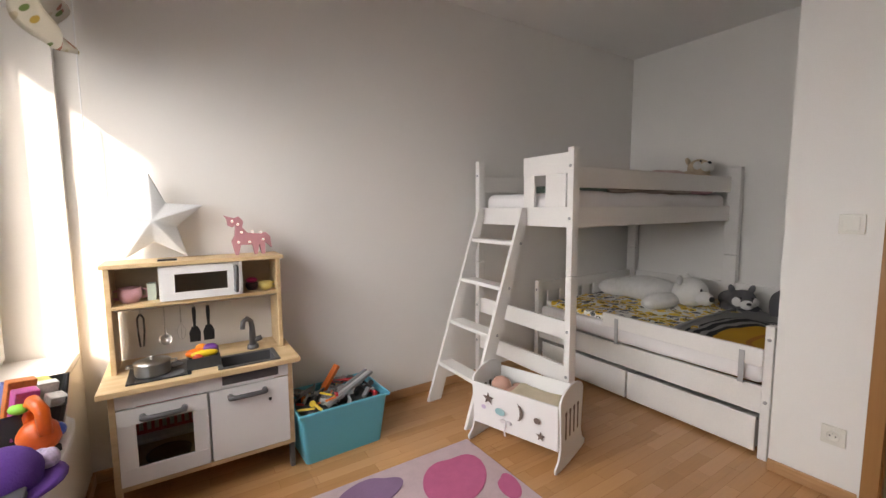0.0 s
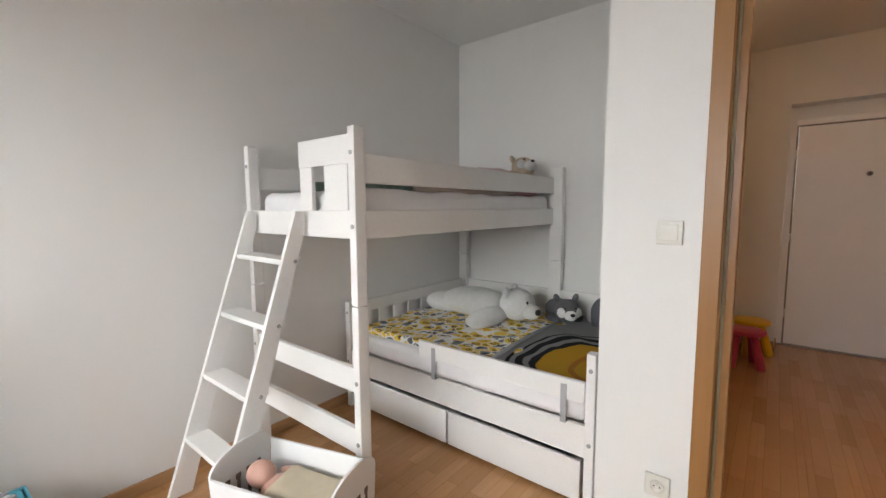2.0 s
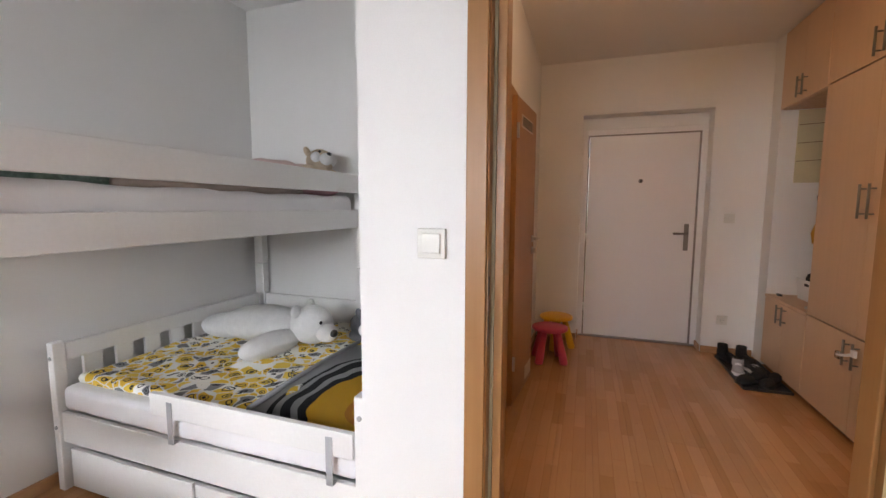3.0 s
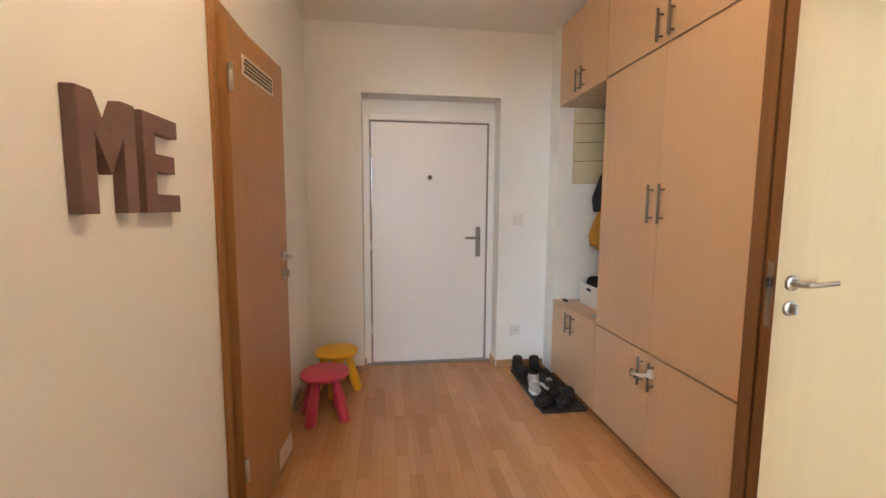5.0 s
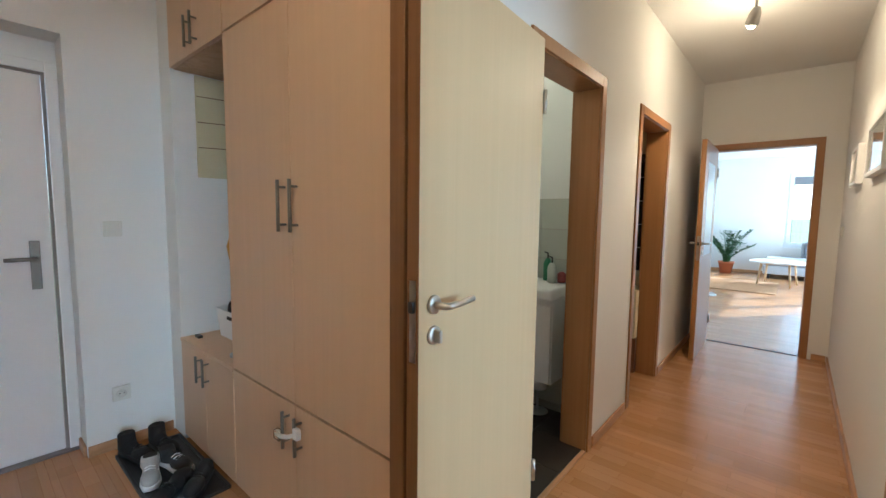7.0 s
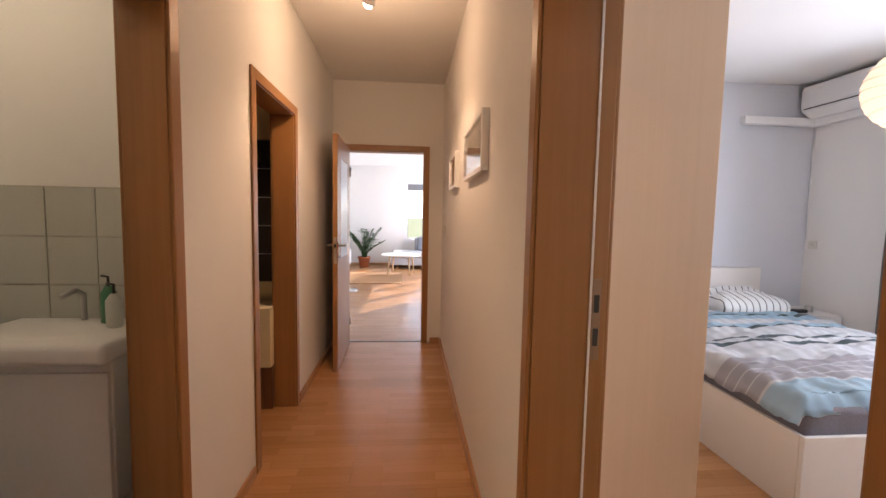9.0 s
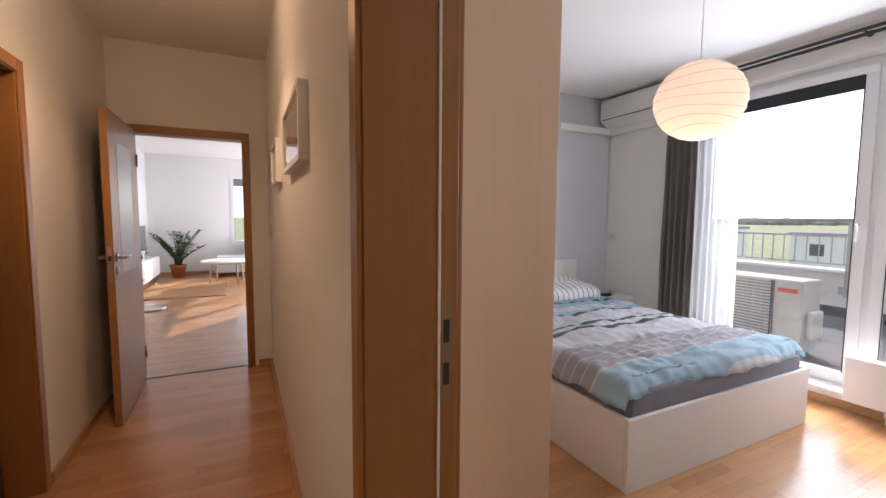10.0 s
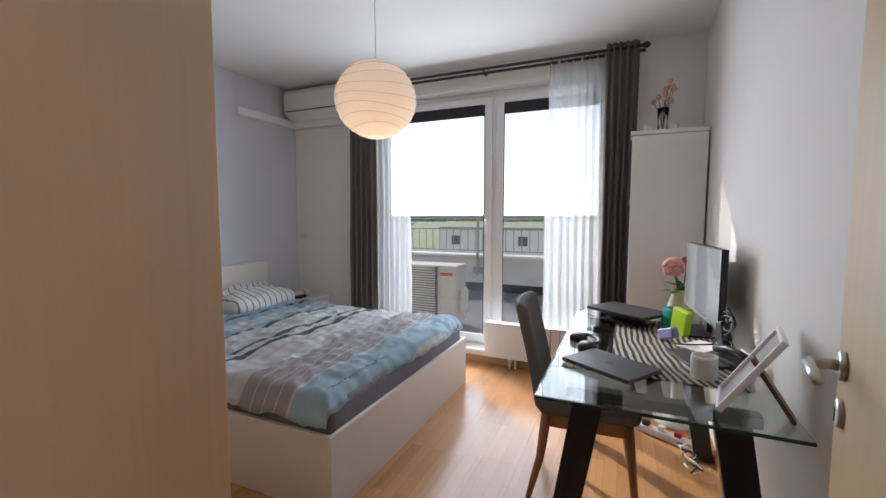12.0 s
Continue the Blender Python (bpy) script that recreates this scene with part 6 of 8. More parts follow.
# ceiling spot fixtures
def spot_fixture(x, y, aim):
    th = thing("ceiling_spotlight", "small white ceiling spotlight with one tilted head, lit", "ceiling light", pose(x, y, H), "ceiling spotlights")
    part("base", lathe([(0.0, -0.03), (0.05, -0.03), (0.055, -0.02), (0.055, 0.0), (0.0, 0.0)], 24), WHITE, th, "", True)
    for s in (1,):
        a = Vector((0.01 * s, 0, -0.03))
        b = a + Vector((0.02 * s, -0.06 * s, -0.09))
        part("arm", tube([a, a + Vector((0.0, 0, -0.12))], 0.008, 10), STEEL, th, "", True)
        d = Vector((0.3 * s, -0.7 * aim, -0.75)).normalized()
        p0 = a + Vector((0, 0, -0.12)) - d * 0.02
        part("head", tube([p0, p0 + d * 0.03, p0 + d * 0.09], [0.018, 0.03, 0.036], 16), STEEL, th, "", True)
        part("bulb", ball(*(p0 + d * 0.092), 0.026, 0.026, 0.026, 12), glow("lit_halogen_bulb", (1.0, 0.80, 0.42), 25) if "lit_halogen_bulb" not in bpy.data.materials else bpy.data.materials["lit_halogen_bulb"], th, "lit halogen bulb", True)


spot_fixture(3.36, -3.42, 1)
spot_fixture(3.55, 0.08, 1)


# pictures in the corridor
def picture(name, label, y0, y1, z0, z1, panes):
    th = thing(name, label, "picture frame", pose(2.8152, 0, 0), "pictures in the corridor")
    w = 0.022
    for a in ((y0, y1, z0, z0 + w), (y0, y1, z1 - w, z1), (y0, y0 + w, z0 + w, z1 - w), (y1 - w, y1, z0 + w, z1 - w)):
        part("frame", block(0.0, 0.034, *a, 0.002), WHITE, th)
    part("mount", block(0.0, 0.012, y0 + w, y1 - w, z0 + w, z1 - w), mat("white_card_mount", (0.75, 0.73, 0.70), 0.8) if "white_card_mount" not in bpy.data.materials else bpy.data.materials["white_card_mount"], th)
    n = len(panes)
    for i, c in enumerate(panes):
        a = y0 + w + 0.025 + i * (y1 - y0 - 2 * w - 0.05) / n
        b = a + (y1 - y0 - 2 * w - 0.05) / n - 0.02
        part("print", block(0.012, 0.0135, a, b, z0 + 0.06, z1 - 0.06), mat(f"{name}_print", c, 0.35, vary=0.6, scale=14), th)
    g = part("pane", block(0.024, 0.026, y0 + w, y1 - w, z0 + w, z1 - w), GLASS, th)
    g.visible_shadow = False


picture("large_picture_frame", "white deep picture frame with three small prints", -3.54, -2.94, 1.53, 1.80, ((0.16, 0.12, 0.10), (0.22, 0.17, 0.14), (0.13, 0.11, 0.10)))
picture("small_picture_frame", "white deep picture frame with one print", -4.42, -4.0, 1.53, 1.78, ((0.30, 0.26, 0.23),))
plate("light_switch", "white light switch at the end of the corridor", pose(2.815, -5.05, 1.2, 0, 0, 180), "switch")

# ---- bathroom glimpsed through its door ----
TILE_PALE = mat("pale_wall_tile", (0.52, 0.53, 0.47), 0.2, vary=0.03, random_tone=0.04)
TILE_DARK = mat("dark_floor_tile", (0.022, 0.017, 0.014), 0.45, vary=0.2, scale=12, random_tone=0.2)
TILE_BLACK = mat("black_glazed_tile", (0.022, 0.017, 0.015), 0.12, vary=0.1, random_tone=0.2)
GROUT = mat("grout", (0.45, 0.42, 0.37), 0.9)
CREAM = mat("cream_wall_paint", (0.70, 0.63, 0.42), 0.85, vary=0.03)
bw = solo("bath_wall_tiling", block(4.06, 5.60, -2.979, -2.972, 0.0, 1.42), GROUT, "pale tiled lower wall of the bathroom", "wall tiles", kind="structure")
bf = solo("bath_floor", block(3.938, 5.60, -2.972, -1.95, 0.0005, 0.003), GROUT, "dark tiled bathroom floor with pale joints", "floor", kind="structure")
solo("bath_threshold", block(3.915, 3.938, -2.525, -1.845, 0.0005, 0.010, 0.002), SKIRT, "beech-effect threshold strip at the bathroom door", "threshold", kind="structure")


def tiles(parent, n0, n1, make, material, sx, sz, name="tile"):
    me = None
    for i in range(n0):
        for j in range(n1):
            if me is None:
                bm = make
                me = bpy.data.meshes.new(name)
                bm.to_mesh(me)
                bm.free()
                me.materials.append(material)
            ob = new(name, me)
            ob.parent = parent
            ob.location = (Vector(sx) * i + Vector(sz) * j)


tiles(bw, 8, 7, block(4.064, 4.256, -2.972, -2.966, 0.003, 0.199, 0.001), TILE_PALE, (0.196, 0, 0), (0, 0, 0.2025))
tiles(bf, 5, 3, block(3.942, 4.242, -2.855, -2.555, 0.003, 0.009, 0.001), TILE_DARK, (0.304, 0, 0), (0, 0.304, 0))
van = thing("vanity_unit", "white wall-hung bathroom vanity with basin on top", "vanity unit", pose(4.19, -2.965, 0))
part("cabinet", block(0.0, 0.55, 0.0, 0.33, 0.27, 0.80, 0.004), WHITE, van)
part("cabinet_door", block(0.006, 0.544, 0.331, 0.347, 0.28, 0.76, 0.002), WHITE, van)
part("basin", merge(block(-0.02, 0.57, 0.0, 0.40, 0.80, 0.875, 0.02), ball(0.275, 0.2, 0.872, 0.2, 0.14, 0.012)), WHITE, van, "", True)
part("tap", tube([(0.29, 0.05, 0.875), (0.29, 0.05, 0.98), (0.29, 0.09, 1.005), (0.29, 0.16, 0.99)], 0.011, 10), STEEL, van, "chrome tap", True)
for nm, lab, x, y, h, c in (("green_bottle", "green pump soap bottle on the basin", 4.345, -2.86, 0.15, (0.05, 0.20, 0.10)), ("clear_bottle", "pale pump bottle on the basin", 4.285, -2.80, 0.13, (0.55, 0.57, 0.52)), ("red_cup", "small dark red cup on the basin", 4.245, -2.86, 0.07, (0.30, 0.05, 0.05))):
    th = thing(nm, lab, "bottle", pose(x, y, 0.876))
    part("bottle_body", lathe([(0.0, 0.0), (0.026, 0.0), (0.028, 0.01), (0.028, h * 0.8), (0.012, h), (0.0, h)], 16), mat(nm + "_plastic", c, 0.3), th, "", True)
    if h > 0.1:
        part("pump", tube([(0, 0, h), (0, 0, h + 0.035), (0.025, 0, h + 0.04)], 0.005, 8), BLACK, th, "", True)
tr = thing("toilet_paper", "white toilet paper roll hung under the basin", "toilet paper", pose(4.345, -2.78, 0.17, 0, 0, 0))
part("roll", lathe([(0.02, 0.0), (0.055, 0.0), (0.055, 0.11), (0.02, 0.11), (0.02, 0.0)], 20), LINEN, tr, "", True)
part("holder", tube([(0, 0, -0.17), (0, 0, 0.15)], 0.008, 8), STEEL, tr, "", True)
part("holder_base", lathe([(0.0, -0.17), (0.07, -0.17), (0.07, -0.16), (0.0, -0.158)], 20), STEEL, tr, "", True)

bl_ = thing("bath_ceiling_lamp", "round white ceiling lamp in the bathroom, lit", "ceiling light", pose(4.85, -2.35, H))
part("base", lathe([(0.0, -0.03), (0.11, -0.03), (0.11, 0.0), (0.0, 0.0)], 24), WHITE, bl_, "", True)

# room with black tiles
wall("wall_dark_room_south", "x", -4.34, -4.22, 4.06, 5.60, -0.1, H + 0.1, material=CREAM, label="cream painted wall with a black tiled band")
bk = solo("black_tile_band", block(4.062, 5.598, -4.219, -4.213, 0.83, 1.85), GROUT, "black glazed tile band with pale joints", "wall tiles", kind="structure")
tiles(bk, 7, 5, block(4.066, 4.278, -4.213, -4.206, 0.833, 1.031, 0.001), TILE_BLACK, (0.216, 0, 0), (0, 0, 0.203))
dk = thing("dark_cabinet", "cream and dark brown cabinet under the tiles", "cabinet", pose(4.064, -4.20, 0))
part("front", block(0.0, 0.9, 0.0, 0.30, 0.30, 0.70, 0.004), CREAM, dk)
part("kickboard", block(0.0, 0.9, 0.02, 0.27, 0.0, 0.30, 0.004), DARK_EDGE, dk)

# ---- bedroom ----
CREAM_WHITE = mat("white_matt_furniture", (0.74, 0.71, 0.68), 0.5, vary=0.02, bump=0.02)
BX0, BX1, BY0, BY1 = -0.275, 1.392, -4.90, -2.765
bed = thing("double_bed", "white ottoman double bed with a low headboard", "bed")
part("foot_panel", block(BX0, BX1, BY1 - 0.022, BY1, 0.0, 0.372, 0.003), CREAM_WHITE, bed)
part("side_panel", block(BX0, BX0 + 0.022, BY0 + 0.06, BY1 - 0.0225, 0.0, 0.372, 0.003), CREAM_WHITE, bed)
part("side_panel", block(BX1 - 0.022, BX1, BY0 + 0.06, BY1 - 0.0225, 0.0, 0.372, 0.003), CREAM_WHITE, bed)
part("headboard", block(BX0 - 0.01, BX1 + 0.01, -4.945, -4.89, 0.0, 0.885, 0.004), CREAM_WHITE, bed)
part("bed_base", block(BX0 + 0.023, BX1 - 0.023, BY0 + 0.06, BY1 - 0.023, 0.25, 0.30), SUBFLOOR, bed)
GREY_VELVET = mat("grey_velvet", (0.19, 0.18, 0.21), 0.8, vary=0.18, scale=10, fine=150, bump=0.2)
solo("mattress", soft_box(BX0 + 0.028, BX1 - 0.028, BY0 + 0.03, BY1 - 0.03, 0.302, 0.50, 0.04, 0.008), GREY_VELVET, "thick mattress in a grey velvet cover", "mattress", smooth=True)


def stripe_cloth(name):
    """Duvet cotton with bands across the bed: pale blue, white, grey with fine white lines."""
    m = mat(name, (0.5, 0.55, 0.6), 0.9, vary=0.05, fine=350, bump=0.15)
    nt = m.node_tree
    n, l = nt.nodes, nt.links
    b = n["Principled BSDF"]
    tc = n.new("ShaderNodeTexCoord")
    sp = n.new("ShaderNodeSeparateXYZ")
    l.new(tc.outputs["Object"], sp.inputs[0])
    w = n.new("ShaderNodeTexNoise")
    w.inputs["Scale"].default_value = 3.0
    l.new(tc.outputs["Object"], w.inputs["Vector"])
    wm = n.new("ShaderNodeMath")
    wm.operation = "MULTIPLY_ADD"
    wm.inputs[1].default_value = 0.022
    l.new(w.outputs["Fac"], wm.inputs[0])
    l.new(sp.outputs["Y"], wm.inputs[2])
    rg = n.new("ShaderNodeMapRange")
    rg.inputs["From Min"].default_value, rg.inputs["From Max"].default_value = -4.75, -2.66
    l.new(wm.outputs[0], rg.inputs["Value"])
    cr = n.new("ShaderNodeValToRGB")
    cr.color_ramp.interpolation = "CONSTANT"
    blue, white, grey, dark, pale = (0.56, 0.74, 0.85), (0.90, 0.90, 0.92), (0.60, 0.58, 0.62), (0.15, 0.19, 0.20), (0.88, 0.89, 0.91)
    bands = [(0.0, blue), (0.10, pale), (0.15, blue), (0.20, dark), (0.215, blue), (0.27, pale), (0.33, blue), (0.37, dark), (0.385, white), (0.44, pale), (0.50, dark), (0.515, white), (0.545, dark), (0.565, white), (0.66, pale), (0.70, grey), (0.735, white), (0.742, grey), (0.77, white), (0.777, grey), (0.805, white), (0.812, grey), (0.84, white), (0.85, blue), (0.95, white), (0.965, grey), (0.985, white)]
    els = cr.color_ramp.elements
    for i, (p, c) in enumerate(bands):
        e = els[i] if i < 2 else els.new(p)
        e.position, e.color = p, (*c, 1)
    l.new(rg.outputs[0], cr.inputs["Fac"])
    # fine lines along the bed in the grey bands
    wv = n.new("ShaderNodeTexWave")
    wv.bands_direction = "X"
    wv.inputs["Scale"].default_value, wv.inputs["Distortion"].default_value = 3.2, 1.0
    l.new(tc.outputs["Object"], wv.inputs["Vector"])
    mx = n.new("ShaderNodeMix")
    mx.data_type = "RGBA"
    mx.blend_type = "MULTIPLY"
    mx.inputs["Factor"].default_value = 0.16
    l.new(cr.outputs[0], mx.inputs["A"])
    l.new(wv.outputs["Color"], mx.inputs["B"])
    l.new(mx.outputs["Result"], b.inputs["Base Color"])
    return m


def duvet():
    """A duvet that puffs on the mattress and hangs a little over the sides, with creases."""
    bm = bmesh.new()
    nx, ny = 110, 140
    x0, x1, y0, y1 = BX0 - 0.02, BX1 + 0.03, -4.55, BY1 - 0.005
    g = []
    for j in range(ny + 1):
        row = []
        for i in range(nx + 1):
            x, y = x0 + (x1 - x0) * i / nx, y0 + (y1 - y0) * j / ny
            edge = min(x - x0, x1 - x, (y1 - y) * 1.2 + 0.02)
            z = 0.545 + 0.02 * noise.noise(Vector((x * 2.2, y * 2.2, 1))) + 0.012 * noise.noise(Vector((x * 6, y * 9, 4))) + 0.024 * (0.35 - abs(noise.noise(Vector((x * 7 + y * 3, y * 9 - x * 2, 5))))) + 0.010 * noise.noise(Vector((x * 15, y * 19, 2))) + 0.008 * (0.3 - abs(noise.noise(Vector((x * 22 + y * 8, y * 16, 7))))) + 0.008 * math.sin(9 * x + 5 * y + 3 * noise.noise(Vector((x * 3, y * 3, 0))))
            if edge < 0.10:
                k = 1 - max(0.0, edge) / 0.10
                z -= 0.12 * k * k
            wob = 0.018 * noise.noise(Vector((x * 5, y * 5, 9)))
            row.append(bm.verts.new((x + wob, y + wob * 0.6 + (0.03 * math.sin(x * 4.5) if j > ny - 6 else 0), max(z, 0.41))))
        g.append(row)
    for a, b in zip(g, g[1:]):
        for i in range(nx):
            bm.faces.new((a[i], a[i + 1], b[i + 1], b[i]))
    bmesh.ops.solidify(bm, geom=bm.faces[:], thickness=-0.02)
    return bm


solo("duvet", duvet(), stripe_cloth("blue_grey_striped_cotton"), "blue, grey and white striped duvet spread on the bed", "duvet", smooth=True)


def pillow_striped(name):
    m = mat(name, (0.68, 0.67, 0.66), 0.9, vary=0.04, fine=350, bump=0.15)
    nt = m.node_tree
    n, l = nt.nodes, nt.links
    tc = n.new("ShaderNodeTexCoord")
    wv = n.new("ShaderNodeTexWave")
    wv.bands_direction = "X"
    wv.inputs["Scale"].default_value, wv.inputs["Distortion"].default_value = 5.0, 1.5
    l.new(tc.outputs["Object"], wv.inputs["Vector"])
    cr = n.new("ShaderNodeValToRGB")
    cr.color_ramp.elements[0].position, cr.color_ramp.elements[0].color = 0.03, (0.12, 0.12, 0.12, 1)
    cr.color_ramp.elements[1].position, cr.color_ramp.elements[1].color = 0.10, (0.66, 0.66, 0.65, 1)
    l.new(wv.outputs["Fac"], cr.inputs["Fac"])
    l.new(cr.outputs[0], n["Principled BSDF"].inputs["Base Color"])
    return m


PIL = pillow_striped("striped_pillow_cotton")
for x in (-0.20, 0.62):
    p = soft_box(x, x + 0.68, -4.84, -4.42, 0.50, 0.66, 0.075, 0.03, 14, x * 9)
    for v in p.verts:
        k = math.hypot((v.co.x - x - 0.34) / 0.34, (v.co.y + 4.63) / 0.21)
        v.co.z += 0.05 * max(0.0, 1 - k) + (0.10 if v.co.y < -4.7 else 0.0) * 0.4
    solo("pillow", p, PIL, "white pillow with thin dark stripes", "pillow", "pillows on the double bed", smooth=True)
ns = thing("nightstand", "small white nightstand beside the bed", "nightstand", pose(-0.56, -4.72, 0))
part("body", block(-0.20, 0.22, -0.21, 0.20, 0.06, 0.50, 0.004), CREAM_WHITE, ns)
part("drawer", block(-0.19, 0.21, 0.201, 0.216, 0.27, 0.49, 0.003), CREAM_WHITE, ns)
part("base", block(-0.18, 0.20, -0.19, 0.17, 0.0, 0.06), CREAM_WHITE, ns)
solo("glasses_case", block(-0.52, -0.38, -4.66, -4.60, 0.50, 0.535, 0.012), BLACK, "dark glasses case lying on the nightstand", "glasses case")
solo("small_jar", lathe([(0.0, 0.0), (0.03, 0.0), (0.032, 0.05), (0.02, 0.06), (0.0, 0.06)], 16, pose(-0.60, -4.68, 0.50)), STEEL, "small pale jar on the nightstand", "jar", smooth=True)

# wardrobe beside the door
wr = thing("bedroom_wardrobe", "tall pale beech-effect wardrobe beside the door", "wardrobe")
part("side_panel", block(2.005, 2.60, -2.632, -2.612, 0.0, 2.40, 0.002), BEECH_WARDROBE, wr)
part("side_panel", block(2.005, 2.60, -4.18, -4.16, 0.0, 2.40, 0.002), BEECH_WARDROBE, wr)
part("top", block(2.025, 2.60, -4.16, -2.632, 2.38, 2.40), BEECH_WARDROBE, wr)
part("bottom", block(2.025, 2.60, -4.16, -2.632, 0.06, 0.08), BEECH_WARDROBE, wr)
part("back", block(2.59, 2.60, -4.16, -2.632, 0.08, 2.38), BEECH_WARDROBE, wr)
for i in range(3):
    d = part("wardrobe_door", block(2.003, 2.022, -4.158 + i * 0.51, -3.652 + i * 0.51, 0.06, 2.398, 0.002), BEECH_WARDROBE, wr)
    part("bar_handle", tube([(1.975, -3.70 + i * 0.51, 1.0), (1.975, -3.70 + i * 0.51, 1.2)], 0.006, 10), STEEL, d, "steel bar handle", True)

# air conditioner and trunking in the corner
ac = thing("air_conditioner", "white split air conditioner high on the wall", "air conditioner", pose(-0.775, -4.90, 2.33))
prof = [(0.0, 0.0), (0.10, 0.0), (0.19, 0.055), (0.205, 0.10), (0.205, 0.25), (0.19, 0.285), (0.0, 0.29)]
part("casing", slab(prof, 0.0, 0.86, 0.006, Matrix(((1, 0, 0, 0), (0, 0, 1, 0), (0, 1, 0, 0), (0, 0, 0, 1)))), WHITE, ac)
part("outlet", block(0.10, 0.185, 0.03, 0.83, 0.008, 0.030, 0.002, 2, pose(0.0, 0, 0.004, 0, -31) @ pose(-0.01, 0, 0)), HOLE_SHADE, ac)
part("flap", block(0.192, 0.207, 0.03, 0.83, 0.072, 0.078), HOLE_SHADE, ac)
tk = thing("cable_trunking", "white cable trunking running round the corner", "cable trunking")
part("run", block(-0.715, 0.0, -4.949, -4.885, 2.265, 2.335, 0.004), WHITE, tk)
part("run", block(-0.779, -0.716, -4.949, -3.95, 2.262, 2.332, 0.004), WHITE, tk)
solo("power_cable", tube([(-0.772, -4.93, 2.26), (-0.773, -4.932, 1.8), (-0.772, -4.93, 1.16)], 0.005, 6), PVC, "thin white cable down the room's corner", "cable", smooth=True)
plate("wall_socket", "white socket high in the bedroom corner", pose(-0.78, -4.86, 1.12, 0, 0, 180), "socket")

# paper lantern
lan = thing("paper_lantern", "round white rice paper pendant lamp, lit", "pendant lamp", pose(0.75, -2.93, 1.98))


def lantern():
    bm = bmesh.new()
    seg, rings = 40, 44
    rows = []
    for j in range(rings + 1):
        a = -math.pi / 2 + 0.24 + (math.pi - 0.48) * j / rings
        r0 = 0.225 + 0.0022 * math.cos(j * math.pi * 2 / 3.4)
        rows.append([bm.verts.new(((r0 + 0.003 * noise.noise(Vector((k * .7, j * .6, 0)))) * math.cos(a) * math.cos(2 * math.pi * k / seg), (r0 + 0.003 * noise.noise(Vector((k * .7, j * .6, 0)))) * math.cos(a) * math.sin(2 * math.pi * k / seg), 0.93 * r0 * math.sin(a))) for k in range(seg)])
    for a, b in zip(rows, rows[1:]):
        for k in range(seg):
            bm.faces.new((a[k], a[(k + 1) % seg], b[(k + 1) % seg], b[k]))
    return bm


PAPER = sheer("rice_paper", (0.86, 0.83, 0.79), 0.0)
part("shade", lantern(), PAPER, lan, "white rice paper shade", True)
RIB = mat("pale_wire", (0.58, 0.46, 0.34), 0.6)
for k, dz in enumerate((-0.16, -0.115, -0.065, -0.01, 0.045, 0.1, 0.15)):
    pts = []
    for a in [i * math.pi / 24 for i in range(49)]:
        z = dz + 0.010 * math.sin(a * 2 + k)
        r = 0.2275 * math.sqrt(max(0.0, 1 - (z / 0.2115) ** 2))
        pts.append((r * math.cos(a), r * math.sin(a), z))
    part("rib", tube(pts, 0.0012, 5, False), RIB, lan)
part("cord", tube([(0, 0, 0.20), (0, 0, H - 1.98 - 0.05)], 0.003, 8), PVC, lan, "white cord")
part("ceiling_rose", lathe([(0.0, -0.10), (0.018, -0.10), (0.045, -0.04), (0.05, 0.0), (0.0, 0.0)], 24, pose(0, 0, H - 1.98)), WHITE, lan, "", True)
part("socket", tube([(0, 0, 0.20), (0, 0, 0.03)], 0.014, 12), WHITE, lan, "", True)
part("bulb", ball(0, 0, -0.05, 0.03, 0.03, 0.045, 14), glow("lit_lamp_bulb", (1.0, 0.70, 0.36), 6), lan, "lit bulb", True)

# window and balcony door
casement("window_bedroom", "white plastic balcony door and window with dark roller blinds", -0.95, -3.95, -1.72, 0.10, 2.46, [-2.735], 0.07, 0.06)
wb2 = bpy.data.objects["window_bedroom"]
BLIND = mat("dark_blind_cloth", (0.03, 0.03, 0.033), 0.8)
part("roller_blind", block(-0.902, -0.889, -3.82, -2.83, 2.245, 2.345, 0.002), BLIND, wb2, "dark rolled-down strip of blind")
part("roller_blind", block(-0.902, -0.889, -2.64, -1.85, 2.245, 2.345, 0.002), BLIND, wb2, "dark rolled-down strip of blind")
hd = part("window_handle", tube([(-0.893, -2.80, 1.30), (-0.86, -2.80, 1.30), (-0.855, -2.80, 1.29), (-0.853, -2.80, 1.18)], 0.009, 10), PVC, wb2, "white plastic handle", True)
solo("window_sill_bedroom", block(-0.91, -0.735, -3.95, -1.72, 0.102, 0.125, 0.004), WHITE, "white threshold sill under the balcony door", "window sill", kind="structure")
rad = thing("radiator", "low white panel radiator under the window", "radiator", pose(-0.70, 0, 0))
part("front_panel", block(0.0, 0.02, -2.74, -1.62, 0.09, 0.40, 0.006), WHITE, rad)
part("back_panel", block(-0.07, -0.05, -2.74, -1.62, 0.09, 0.40, 0.006), WHITE, rad)
part("top_grille", block(-0.05, 0.0, -2.735, -1.625, 0.385, 0.398, 0.002), WHITE, rad)
part("side_cover", block(-0.05, 0.0, -2.74, -2.725, 0.09, 0.385, 0.003), WHITE, rad)
part("pipe", tube([(-0.02, -2.52, 0.09), (-0.02, -2.52, 0.0)], 0.01, 10), WHITE, rad, "", True)
part("pipe", tube([(-0.02, -2.47, 0.09), (-0.02, -2.47, 0.0)], 0.01, 10), WHITE, rad, "", True)
